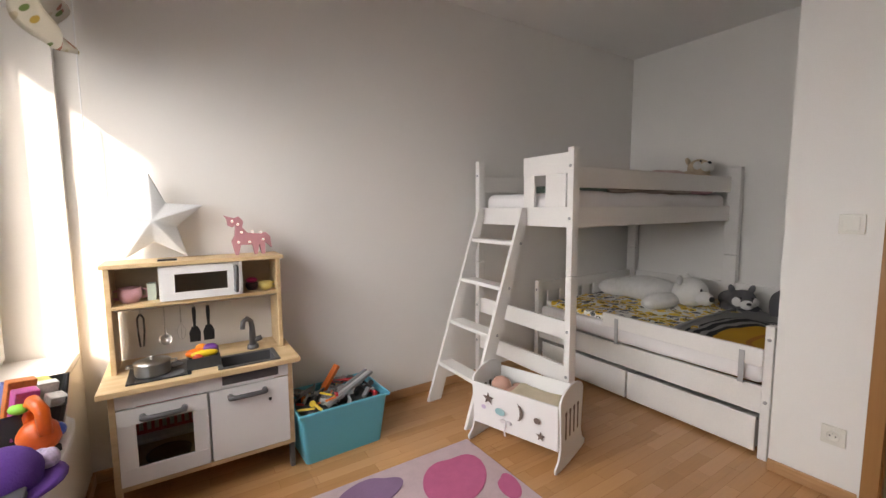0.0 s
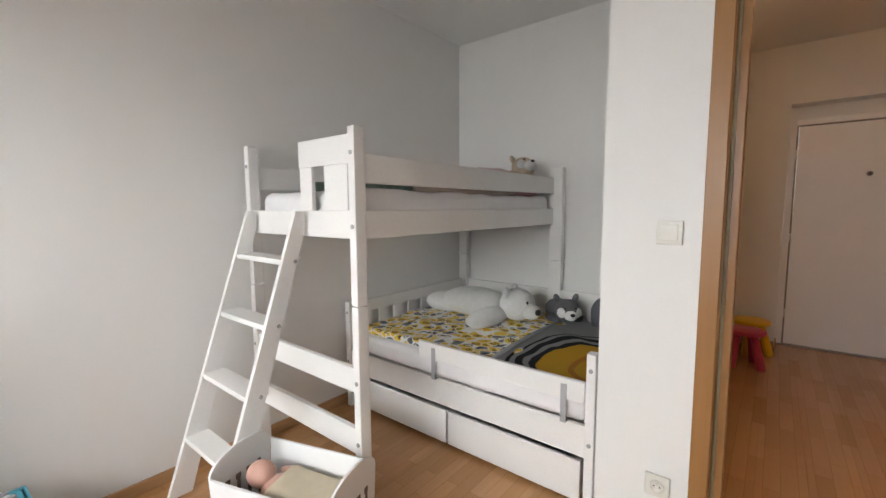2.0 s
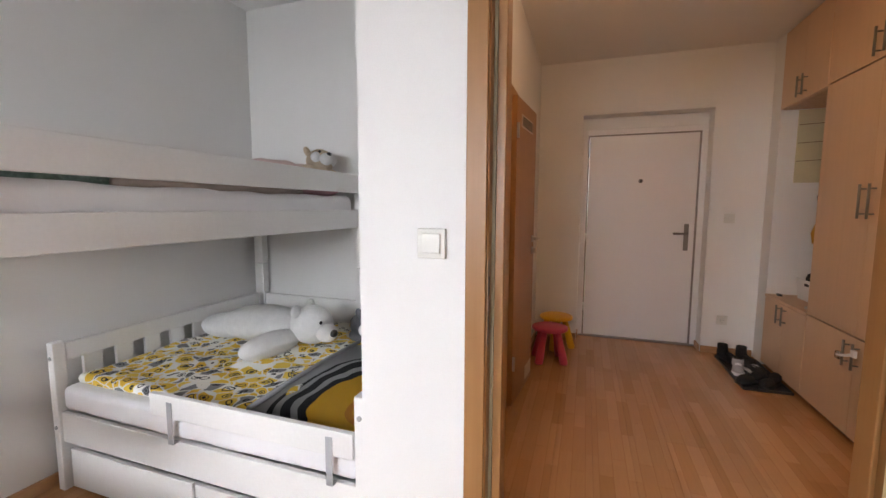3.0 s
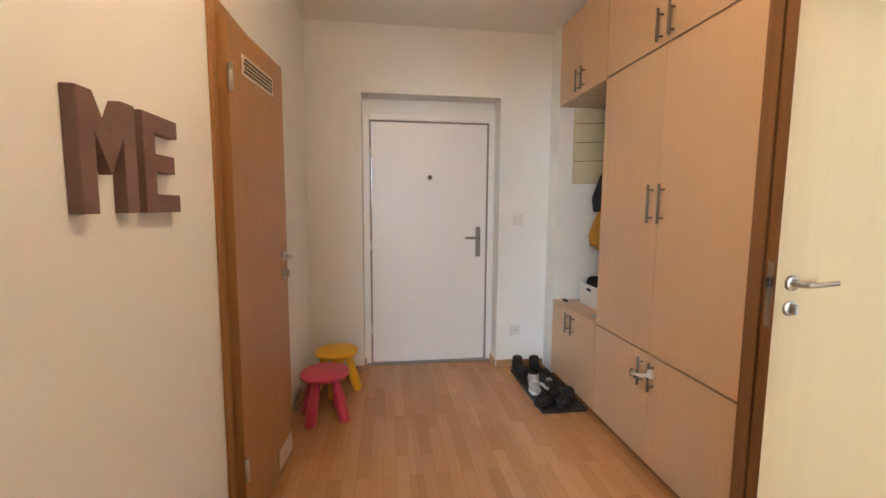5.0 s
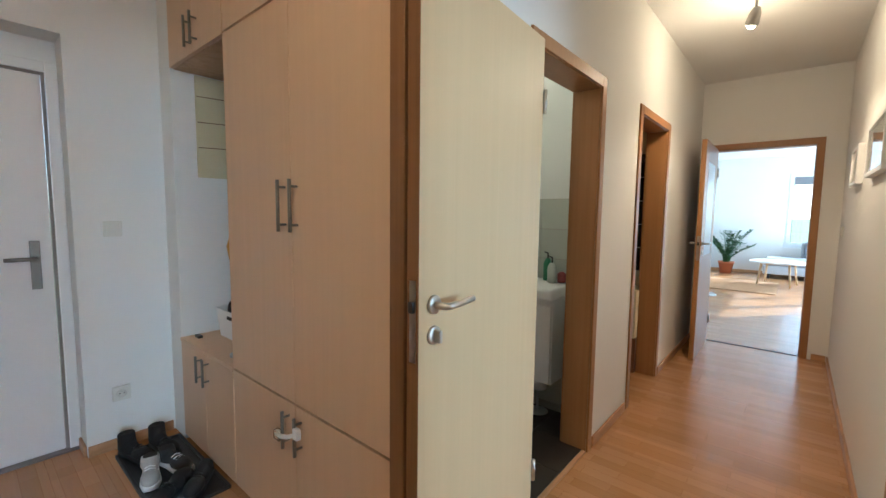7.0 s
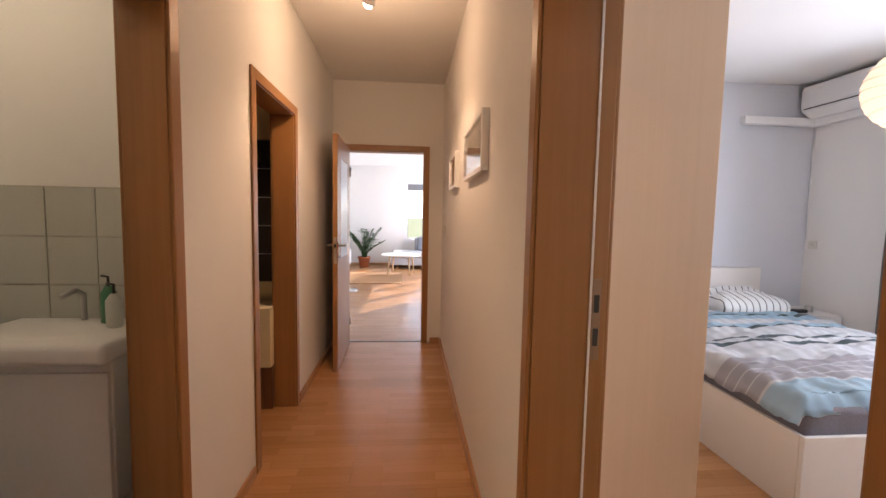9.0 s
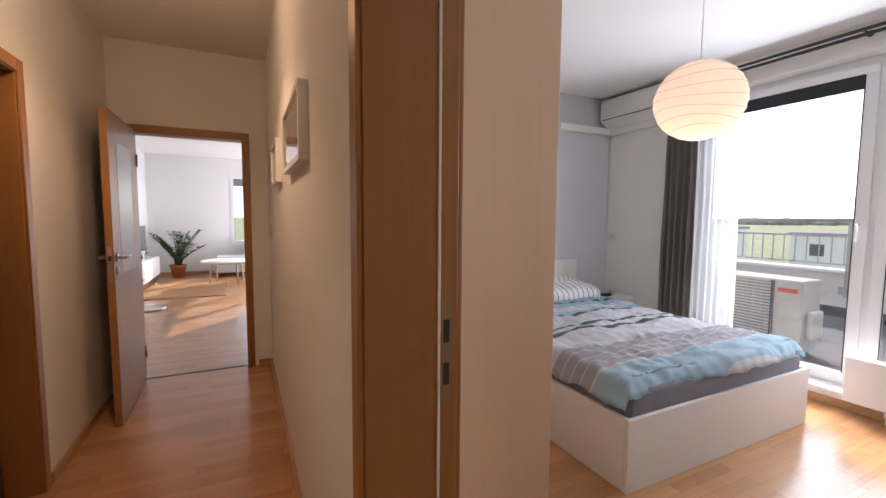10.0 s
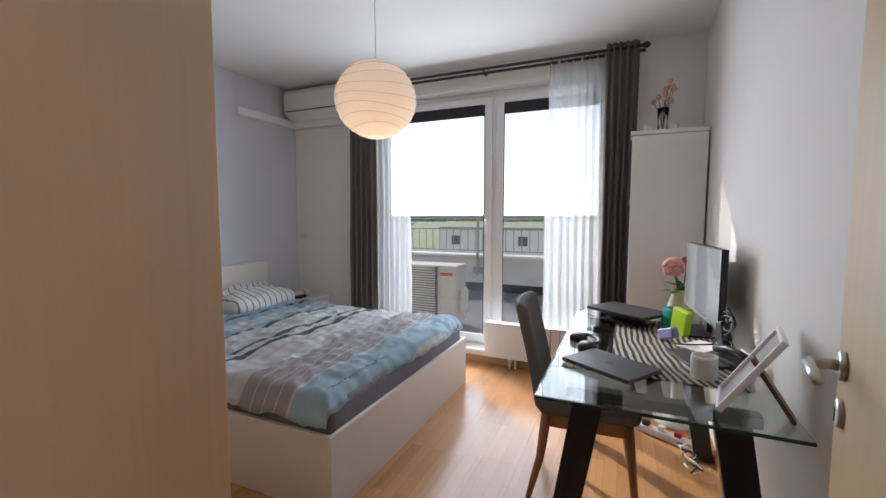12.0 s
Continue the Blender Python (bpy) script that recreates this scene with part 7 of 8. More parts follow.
part("valve", lathe([(0.0, 0.0), (0.018, 0.0), (0.018, 0.03), (0.0, 0.03)], 12, pose(-0.02, -2.52, 0.05)), WHITE, rad, "", True)

# curtains
rod = thing("curtain_rod", "dark double curtain rod with end knobs", "curtain rod")
for x, z in ((-0.655, 2.575), (-0.70, 2.555)):
    part("rod", tube([(x, -4.10, z), (x, -1.53, z)], 0.012, 12), DARK_METAL, rod, "", True)
for y in (-4.10, -1.53):
    part("finial", ball(-0.655, y, 2.575, 0.022, 0.03, 0.022, 12), DARK_METAL, rod, "", True)
for y in (-4.0, -2.78, -1.60):
    part("bracket", merge(tube([(-0.779, y, 2.575), (-0.655, y, 2.575)], 0.007, 8), lathe([(0.0, 0.0), (0.022, 0.0), (0.022, 0.006), (0.0, 0.006)], 14, pose(-0.779, y, 2.575, 0, 90))), DARK_METAL, rod, "", True)


def drape(y0, y1, x, z0, z1, folds, depth, spread=0.0, seed=0.0):
    """A hanging curtain with folds that widen towards the floor."""
    bm = bmesh.new()
    nu, nv = folds * 10, 30
    g = []
    for j in range(nv + 1):
        v = j / nv
        row = []
        for i in range(nu + 1):
            u = i / nu
            ph = u * folds * 2 * math.pi + 0.8 * noise.noise(Vector((u * 4, v * 1.2, seed)))
            yc = (y0 + y1) / 2 + (u - 0.5) * (y1 - y0) * (1 + spread * v) + 0.012 * noise.noise(Vector((u * 5, v * 3, seed + 3)))
            row.append(bm.verts.new((x + depth * (0.5 + 0.6 * v) * math.sin(ph) + 0.01 * noise.noise(Vector((u * 9, v * 4, seed))), yc, z1 + (z0 - z1) * v)))
        g.append(row)
    for a, b in zip(g, g[1:]):
        for i in range(nu):
            bm.faces.new((a[i], a[i + 1], b[i + 1], b[i]))
    return bm


GREY_CURTAIN = mat("dark_grey_curtain_cloth", (0.14, 0.128, 0.122), 0.95, vary=0.06, scale=12, fine=400, bump=0.2)
SHEER = sheer("white_voile", (0.60, 0.60, 0.60), 0.50)
for nm, lab, a, mt in (("curtain", "dark grey curtain drawn to the window's side", (-4.14, -3.84, -0.655, 0.02, 2.59, 5, 0.035, 0.05, 1.0), GREY_CURTAIN), ("curtain", "dark grey curtain drawn to the window's side", (-1.80, -1.57, -0.655, 0.02, 2.62, 5, 0.035, -0.05, 2.0), GREY_CURTAIN),
        ("sheer_curtain", "white voile curtain drawn to the window's side", (-3.83, -3.50, -0.70, 0.03, 2.56, 6, 0.025, 0.15, 3.0), SHEER), ("sheer_curtain", "white voile curtain drawn to the window's side", (-2.22, -1.76, -0.70, 0.03, 2.58, 8, 0.025, 0.12, 4.0), SHEER)):
    solo(nm, drape(*a), mt, lab, "curtain", "bedroom curtains", smooth=True)

# tall white cabinet with flowers on top
tc_ = thing("tall_cabinet", "tall narrow white cabinet in the corner", "cabinet", pose(0, 0, 0))
part("body", block(-0.775, -0.475, -1.60, -1.14, 0.0, 1.90, 0.003), WHITE, tc_)
part("top", block(-0.779, -0.462, -1.612, -1.135, 1.90, 1.93, 0.003), WHITE, tc_)
part("cabinet_door", block(-0.474, -0.458, -1.598, -1.142, 0.03, 1.895, 0.002), WHITE, tc_)
for z in (1.42, 0.62):
    part("hinge", block(-0.49, -0.455, -1.608, -1.60, z, z + 0.03, 0.002), STEEL, tc_)
PETAL_PEACH = mat("peach_petal", (0.66, 0.40, 0.33), 0.8, vary=0.15, scale=40)
LEAF = mat("green_leaf", (0.05, 0.11, 0.035), 0.5, vary=0.25, scale=20)
vs = thing("flower_vase", "glass vase with dried peach flowers on the cabinet", "vase", pose(-0.56, -1.41, 1.93))
part("glass_vase", lathe([(0.0, 0.0), (0.035, 0.0), (0.03, 0.06), (0.04, 0.16), (0.035, 0.16), (0.026, 0.06), (0.02, 0.008), (0.0, 0.008)], 20), CLEAR, vs, "", True)
rf = random.Random(11)
for i in range(9):
    a, r, h = rf.uniform(0, 6.28), rf.uniform(0.03, 0.1), rf.uniform(0.20, 0.32)
    tip = (r * math.cos(a), r * math.sin(a), h)
    st = part("stem", tube([(0, 0, 0.01), (tip[0] * 0.4, tip[1] * 0.4, h * 0.6), tip], 0.0022, 5), LEAF, vs)
    part("bloom", merge(ball(*tip, 0.022, 0.022, 0.016, 10), ball(tip[0] + 0.012, tip[1], tip[2] + 0.006, 0.014, 0.014, 0.012, 8)), PETAL_PEACH, st, "", True)
for y in (-1.50, -1.34):
    solo("candle_holder", lathe([(0.0, 0.0), (0.03, 0.0), (0.03, 0.05), (0.024, 0.05), (0.024, 0.01), (0.0, 0.01)], 18, pose(-0.55, y, 1.93)), WHITE, "small white candle holder on the cabinet", "candle holder", "candle holders", smooth=True)

# ---- desk ----
DZ = 0.74
desk = thing("glass_desk", "glass-topped desk with black splayed metal legs", "desk")
DG = glass("tinted_table_glass", (0.80, 0.90, 0.87))
part("glass_top", block(0.045, 1.43, -1.885, -1.148, DZ - 0.010, DZ, 0.003), DG, desk, "clear glass top with dark edge")
part("glass_edge", merge(block(1.4305, 1.432, -1.88, -1.15, DZ - 0.009, DZ - 0.001), block(0.05, 1.43, -1.8870, -1.8855, DZ - 0.009, DZ - 0.001)), mat("dark_green_glass_edge", (0.015, 0.05, 0.045), 0.2), desk)
LEG_BLACK = mat("black_powder_coat", (0.012, 0.012, 0.013), 0.35)
for x in (0.20, 1.28):
    for s in (1, -1):
        yt, yb = -1.516 + s * 0.21, -1.516 + s * 0.325
        part("leg", slab([(yt - 0.05, DZ - 0.05), (yt + 0.05, DZ - 0.05), (yb + 0.045, 0.0), (yb - 0.045, 0.0)], -0.025, 0.025, 0.003, pose(x, 0, 0, 90, 0, 90)), LEG_BLACK, desk)
    part("crossbar", block(x - 0.025, x + 0.025, -1.80, -1.23, DZ - 0.05, DZ - 0.012, 0.003), LEG_BLACK, desk)
part("beam", block(0.20, 1.28, -1.54, -1.49, DZ - 0.05, DZ - 0.014, 0.003), LEG_BLACK, desk)


def zebra(name):
    m = mat(name, (0.4, 0.36, 0.3), 0.5, vary=0.05)
    n, l = m.node_tree.nodes, m.node_tree.links
    tc2 = n.new("ShaderNodeTexCoord")
    mp = n.new("ShaderNodeMapping")
    mp.inputs["Location"].default_value = (-0.48, 1.60, 0)
    mp.inputs["Scale"].default_value = (1.0, 1.9, 1)
    l.new(tc2.outputs["Object"], mp.inputs["Vector"])
    w = n.new("ShaderNodeTexWave")
    w.wave_type = "RINGS"
    w.rings_direction = "Z"
    w.inputs["Scale"].default_value, w.inputs["Distortion"].default_value, w.inputs["Detail Scale"].default_value = 6.5, 3.0, 1.2
    l.new(mp.outputs[0], w.inputs["Vector"])
    cr = n.new("ShaderNodeValToRGB")
    cr.color_ramp.elements[0].position, cr.color_ramp.elements[0].color = 0.48, (0.012, 0.012, 0.012, 1)
    cr.color_ramp.elements[1].position, cr.color_ramp.elements[1].color = 0.54, (0.40, 0.36, 0.30, 1)
    l.new(w.outputs["Fac"], cr.inputs["Fac"])
    l.new(cr.outputs[0], n["Principled BSDF"].inputs["Base Color"])
    return m


solo("desk_pad", block(0.18, 1.12, -1.66, -1.22, DZ + 0.0005, DZ + 0.0035, 0.001), zebra("zebra_print_vinyl"), "zebra-patterned desk pad lying on the glass", "desk pad")
SPACE_GREY = bpy.data.materials["space_grey_metal"]


def laptop(name, label, m, w, d, material, mark=False):
    th = thing(name, label, "laptop", m)
    part("base", block(-w / 2, w / 2, -d / 2, d / 2, 0.0, 0.009, 0.003), material, th)
    lid = part("lid", block(-w / 2, w / 2, -d / 2, d / 2, 0.0095, 0.016, 0.003), material, th)
    if mark:
        part("mark", lathe([(0.0, 0.0), (0.016, 0.0), (0.016, 0.0006), (0.0, 0.0006)], 18, pose(0, 0, 0.016)), BLACK, lid, "dark round mark")
    for s in (1, -1):
        part("foot", block(s * w * 0.4 - 0.01, s * w * 0.4 + 0.01, -d * 0.4, d * 0.4, -0.002, 0.0), BLACK, th)
    return th


laptop("silver_laptop", "closed grey aluminium laptop on the desk", pose(1.06, -1.665, DZ + 0.0055, 0, 0, 57), 0.30, 0.212, SPACE_GREY, True)
lst = thing("laptop_stand", "black laptop stand on the desk", "laptop stand", pose(0.25, -1.60, DZ, 0, 0, 55))
part("base", block(-0.12, 0.12, -0.09, 0.09, 0.004, 0.012, 0.003), BLACK, lst)
part("riser", block(-0.10, 0.10, -0.02, 0.02, 0.012, 0.05, 0.003), BLACK, lst)
part("plate", block(-0.15, 0.15, -0.10, 0.10, 0.05, 0.056, 0.003), BLACK, lst)
laptop("black_laptop", "closed black laptop raised on its stand", pose(0.25, -1.60, DZ + 0.058, 0, 0, 55), 0.36, 0.25, mat("black_laptop_shell", (0.02, 0.02, 0.022), 0.5), False)
hs = thing("headset", "black headset lying on the desk", "headset", pose(0.80, -1.79, DZ, 0, 0, 20))
part("band", tube([(0.075 * math.cos(a), 0.05 * math.sin(a) + 0.02, 0.03) for a in [i * math.pi / 12 for i in range(13)]], 0.008, 8), BLACK, hs, "", True)
for s in (1, -1):
    part("ear_cup", lathe([(0.0, 0.0), (0.04, 0.0), (0.042, 0.02), (0.03, 0.035), (0.0, 0.035)], 18, pose(s * 0.075, 0.0, 0.0)), BLACK, hs, "", True)
mon = thing("monitor", "grey flat monitor on its stand, switched off", "monitor", pose(0.33, -1.265, 0, 0, 0, 5))
part("screen_back", block(-0.31, 0.31, 0.0, 0.03, 0.83, 1.19, 0.006), BLACK, mon)
# the grey of the switched-off screen carries the window's reflection as colour
part("screen", block(-0.302, 0.302, -0.0015, 0.0, 0.842, 1.184), mat("screen_glass_sheen", (0.22, 0.23, 0.24), 0.32, vary=0.02), mon, "matt dark screen, greyed by a painted window reflection")
part("bezel", merge(block(-0.31, 0.31, -0.002, 0.0, 0.83, 0.841), block(-0.31, -0.303, -0.002, 0.0, 0.841, 1.19), block(0.303, 0.31, -0.002, 0.0, 0.841, 1.19)), STEEL, mon)
part("neck", block(-0.03, 0.03, 0.03, 0.055, DZ + 0.01, 1.0, 0.004), BLACK, mon)
part("foot", block(-0.13, 0.13, -0.07, 0.09, DZ, DZ + 0.012, 0.004), BLACK, mon)
fr = thing("photo_frame", "white photo frame leaning on a wooden stand", "photo frame", pose(1.235, -1.330, DZ, 0, 0, -12))
tilt = pose(0, 0, 0.004, -32)
for a in ((-0.10, 0.10, 0.0, 0.012), (-0.10, 0.10, 0.268, 0.28), (-0.10, -0.088, 0.012, 0.268), (0.088, 0.10, 0.012, 0.268)):
    part("frame", block(a[0], a[1], -0.012, 0.006, a[2], a[3], 0.002, 2, tilt), WHITE, fr)
part("picture", block(-0.088, 0.088, -0.002, 0.003, 0.012, 0.268, 0, 2, tilt), mat("grey_photo_print", (0.42, 0.42, 0.42), 0.3, vary=0.3, scale=10), fr)
part("stand", block(0.01, 0.07, -0.012, 0.0, 0.0, 0.20, 0.002, 2, pose(0, 0.185, 0.006, 32)), DARK_EDGE, fr, "brown wooden prop")
can = thing("candle_jar", "cream ribbed candle jar on the desk", "candle", pose(1.03, -1.345, DZ))
part("jar", lathe([(0.0, 0.0), (0.04, 0.0), (0.043, 0.004)] + [(0.043 + 0.0012 * (i % 2), 0.004 + i * 0.006) for i in range(13)] + [(0.043, 0.085), (0.038, 0.085), (0.036, 0.06), (0.0, 0.06)], 28), mat("cream_ceramic", (0.66, 0.63, 0.56), 0.5), can, "", True)
part("wick", tube([(0, 0, 0.06), (0.002, 0, 0.072)], 0.0015, 5), BLACK, can)
for nm, lab, x, y, dx, dy, h, c in (("green_box", "bright green packet standing behind the desk things", 0.42, -1.36, 0.05, 0.018, 0.13, (0.45, 0.68, 0.02)), ("teal_tape", "teal tape roll holder on the desk", 0.30, -1.40, 0.03, 0.03, 0.11, (0.02, 0.32, 0.33)), ("lilac_box", "small blue and white box on the desk", 0.60, -1.42, 0.05, 0.02, 0.05, (0.22, 0.24, 0.50))):
    solo(nm, block(-dx, dx, -dy, dy, 0.0, h, 0.008, 3, pose(0, 0, 0, 0, 8 if h > 0.1 else -20, 35)), mat(nm + "_plastic", c, 0.4, vary=0.15, scale=30), lab, "box", m=pose(x, y, DZ + (0.002 if h > 0.1 else 0.02)))
solo("notebook", block(-0.11, 0.11, -0.15, 0.15, 0.0, 0.012, 0.002), mat("dark_book_cover", (0.03, 0.03, 0.035), 0.5), "dark notebook lying on the desk", "notebook", m=pose(0.80, -1.27, DZ + 0.004, 0, 0, 20))
solo("paper_sheet", block(-0.06, 0.06, -0.09, 0.09, 0.0, 0.0015), LINEN, "white paper sheet lying on the desk", "paper", m=pose(0.66, -1.30, DZ + 0.0165, 0, 0, 50))
dn = thing("desk_phone", "black desk phone with its cable", "phone", pose(0.86, -1.22, DZ, 0, 0, 30))
part("body", block(-0.07, 0.07, -0.04, 0.04, 0.0, 0.035, 0.008, 2, pose(0, 0, 0.004, 8)), BLACK, dn)
part("handset", tube([(-0.09, 0, 0.05), (-0.03, 0, 0.065), (0.03, 0, 0.065), (0.09, 0, 0.05)], [0.018, 0.012, 0.012, 0.018], 10), BLACK, dn, "", True)
for k, (a, b, c, r) in enumerate((((0.62, -1.25, 0.76), (0.70, -1.20, 0.92), (0.78, -1.22, 0.90), 0.004), ((0.66, -1.24, 0.75), (0.75, -1.18, 0.86), (0.83, -1.23, 0.77), 0.004), ((0.55, -1.40, 0.745), (0.70, -1.46, 0.75), (0.76, -1.26, 0.80), 0.0035), ((0.05, -1.87, 0.745), (0.10, -1.91, 0.765), (0.22, -1.78, 0.747), 0.003))):
    p, q, s = Vector(a), Vector(b), Vector(c)
    solo("desk_cable", tube([p * (1 - t) ** 2 + q * 2 * t * (1 - t) + s * t * t for t in [i / 12 for i in range(13)]], r, 7), BLACK, "black cable looping over the desk", "cable", "desk cables", smooth=True)
for k in range(3):
    loop = [(0.70 + 0.055 * math.cos(a) + 0.012 * k, -1.215 + 0.012 * math.sin(a * 2 + k), 0.86 + 0.022 * k + 0.05 * math.sin(a)) for a in [i * math.pi / 12 for i in range(25)]]
    solo("desk_cable", tube(loop, 0.0035, 7), BLACK, "black cable coiled beside the monitor", "cable", "desk cables", smooth=True)
cb = thing("cable_box", "black cable box leaning beside the monitor", "cable box", pose(0.70, -1.215, DZ + 0.004, 0, -18, 12))
part("box_body", block(-0.03, 0.03, -0.02, 0.02, 0.0, 0.14, 0.008), BLACK, cb)
ps = thing("power_strip", "white power strip with plugs on the floor", "power strip", pose(0.06, -1.345, 0, 0, 0, 62))
part("strip", block(-0.20, 0.20, -0.028, 0.028, 0.0, 0.045, 0.008), WHITE, ps)
for i in range(4):
    part("plug", block(-0.16 + i * 0.095, -0.12 + i * 0.095, -0.02, 0.02, 0.045, 0.075, 0.006), (BLACK, WHITE, RED, WHITE)[i], ps)
for k in range(4):
    pts = [(0.42 - 0.34 * t + 0.05 * math.sin(6 * t + k), -1.27 + 0.04 * math.sin(9 * t + k * 2), 0.02 + 0.06 * abs(math.sin(3.1 * t + k)) * (1 - t) + 0.004) for t in [i / 10 for i in range(11)]]
    solo("floor_cable", tube(pts, 0.004, 6), (WHITE, BLACK)[k % 2], "tangled cable lying under the desk", "cable", "cables under the desk", smooth=True)
# pot with pink flowers by the cabinet
fl = thing("flower_pot", "pale green vase with pink peonies behind the monitor", "flower vase", pose(-0.22, -1.29, DZ - 0.20))
solo("plant_stand", lathe([(0.0, 0.0), (0.13, 0.0), (0.13, 0.02), (0.03, 0.03), (0.03, DZ - 0.23), (0.12, DZ - 0.22), (0.12, DZ - 0.201), (0.0, DZ - 0.201)], 24, pose(-0.22, -1.29, 0)), WHITE, "slim white plant stand beside the desk", "plant stand", smooth=True)
part("vase", lathe([(0.0, 0.0), (0.06, 0.0), (0.085, 0.08), (0.08, 0.20), (0.05, 0.30), (0.055, 0.33), (0.048, 0.33), (0.045, 0.30), (0.0, 0.28)], 24), mat("pale_green_glaze", (0.56, 0.60, 0.36), 0.3), fl, "", True)
PINK_PETAL = mat("pink_petal", (0.68, 0.33, 0.32), 0.8, vary=0.2, scale=30)
DEEP = mat("deep_pink_petal", (0.34, 0.10, 0.14), 0.8, vary=0.2, scale=30)
for k, (dx, dy, dz, r, mt) in enumerate(((0.04, -0.05, 0.47, 0.074, PINK_PETAL), (0.0, 0.03, 0.50, 0.05, DEEP), (-0.04, -0.03, 0.47, 0.05, PINK_PETAL))):
    fb = bmesh.new()
    rr = random.Random(k)
    for i in range(60):
        th_, ph = rr.uniform(0, 6.28), rr.uniform(-0.5, 1.5)
        d = Vector((math.cos(th_) * math.cos(ph), math.sin(th_) * math.cos(ph), math.sin(ph)))
        q = d.to_track_quat("Z", "Y").to_matrix().to_4x4()
        one = bmesh.new()
        bmesh.ops.create_uvsphere(one, u_segments=8, v_segments=5, radius=1)
        one.transform(Matrix.Translation(Vector((dx, dy, dz)) + d * r * rr.uniform(0.5, 0.8)) @ q @ Matrix.Diagonal((r * 0.42, r * 0.42, r * 0.16, 1)))
        me = bpy.data.meshes.new("t")
        one.to_mesh(me)
        one.free()
        fb.from_mesh(me)
        bpy.data.meshes.remove(me)
    st = part("stem", tube([(0, 0, 0.2), (dx * 0.5, dy * 0.5, 0.36), (dx, dy, dz)], 0.004, 6), LEAF, fl)
    part("bloom", fb, mt, st, "full pink bloom", True)
for i in range(8):
    a = i * 0.8
    lf = slab([(0, 0), (0.03, 0.02), (0.07, 0.018), (0.11, 0.0), (0.07, -0.018), (0.03, -0.02)], -0.001, 0.001, 0, pose(0.0, 0.0, 0.33 + 0.012 * (i % 3), 0, -20 + 12 * (i % 4), math.degrees(a)))
    part("leaf", lf, LEAF, fl)

# dining-style chair at the desk
ch = thing("desk_chair", "grey upholstered chair with wooden legs at the desk", "chair", pose(0.66, -1.775, 0, 0, 0, 4))
GREY_FABRIC = mat("dark_grey_upholstery", (0.15, 0.138, 0.13), 0.9, vary=0.08, scale=20, fine=350, bump=0.3)
CHAIR_WOOD = wood("walnut_chair_leg", (0.30, 0.13, 0.045), (0.44, 0.21, 0.085), 0.4, (20, 20, 1.5), 1.2)
part("seat", soft_box(-0.225, 0.225, -0.22, 0.23, 0.41, 0.50, 0.04, 0.006, 10), GREY_FABRIC, ch, "", True)
bkrest = soft_box(-0.215, 0.215, -0.035, 0.02, 0.0, 0.50, 0.026, 0.006, 12)
for v in bkrest.verts:
    v.co.y += -0.10 * (v.co.x / 0.3) ** 2 * -0.6 - 0.115 * max(0.0, v.co.z / 0.52) ** 1.2
    v.co.x *= 1 - 0.10 * (v.co.z / 0.52)
bkrest.transform(pose(0, -0.215, 0.425))
part("backrest", bkrest, GREY_FABRIC, ch, "", True)
part("apron", merge(block(-0.20, 0.20, 0.17, 0.19, 0.355, 0.41), block(-0.20, 0.20, -0.19, -0.17, 0.355, 0.41), block(-0.20, -0.18, -0.17, 0.17, 0.355, 0.41), block(0.18, 0.20, -0.17, 0.17, 0.355, 0.41)), CHAIR_WOOD, ch, "walnut frame")
for sx in (1, -1):
    for sy in (1, -1):
        part("leg", tube([(sx * 0.185, sy * 0.175, 0.41), (sx * 0.20, sy * 0.20, 0.2), (sx * 0.215, sy * (0.22 if sy > 0 else 0.25), 0.0)], [0.024, 0.019, 0.013], 10), CHAIR_WOOD, ch, "tapered walnut leg", True)

# ---- lounge seen through its door ----
dl = bpy.data.objects["door_lounge"]
part("glass_strip", block(0.20, 0.60, -0.0215, 0.0215, 0.95, 1.80), glass("frosted_door_glass", (0.9, 0.9, 0.9), 0.3), dl, "frosted glass strip")
casement("window_lounge", "white plastic lounge window", 0.95, -12.35, -9.87, 0.05, 2.46, [-11.6, -10.75], 0.07, 0.06)
south = casement("window_lounge_south", "white plastic window in the far lounge wall", -12.47, -3.32, -1.75, 0.62, 2.30, [-2.55], 0.07, 0.06)
south.matrix_basis = pose(0, 0, 0, 0, 0, 90)
part("roller_blind", block(-12.42, -12.408, -3.20, -2.62, 2.02, 2.19, 0.002), mat("grey_blind_cloth", (0.20, 0.20, 0.21), 0.8), south, "grey rolled-down strip of blind")
pl = thing("zz_plant", "leafy green plant in a terracotta pot on the floor", "potted plant", pose(4.30, -11.88, 0))
part("pot", lathe([(0.0, 0.0), (0.11, 0.0), (0.15, 0.23), (0.16, 0.23), (0.165, 0.27), (0.145, 0.27), (0.14, 0.24), (0.0, 0.24)], 24), mat("terracotta", (0.42, 0.13, 0.05), 0.7, vary=0.08), pl, "terracotta pot", True)
ZZ = mat("glossy_plant_leaf", (0.05, 0.115, 0.035), 0.3, vary=0.3, scale=14)
rp = random.Random(3)
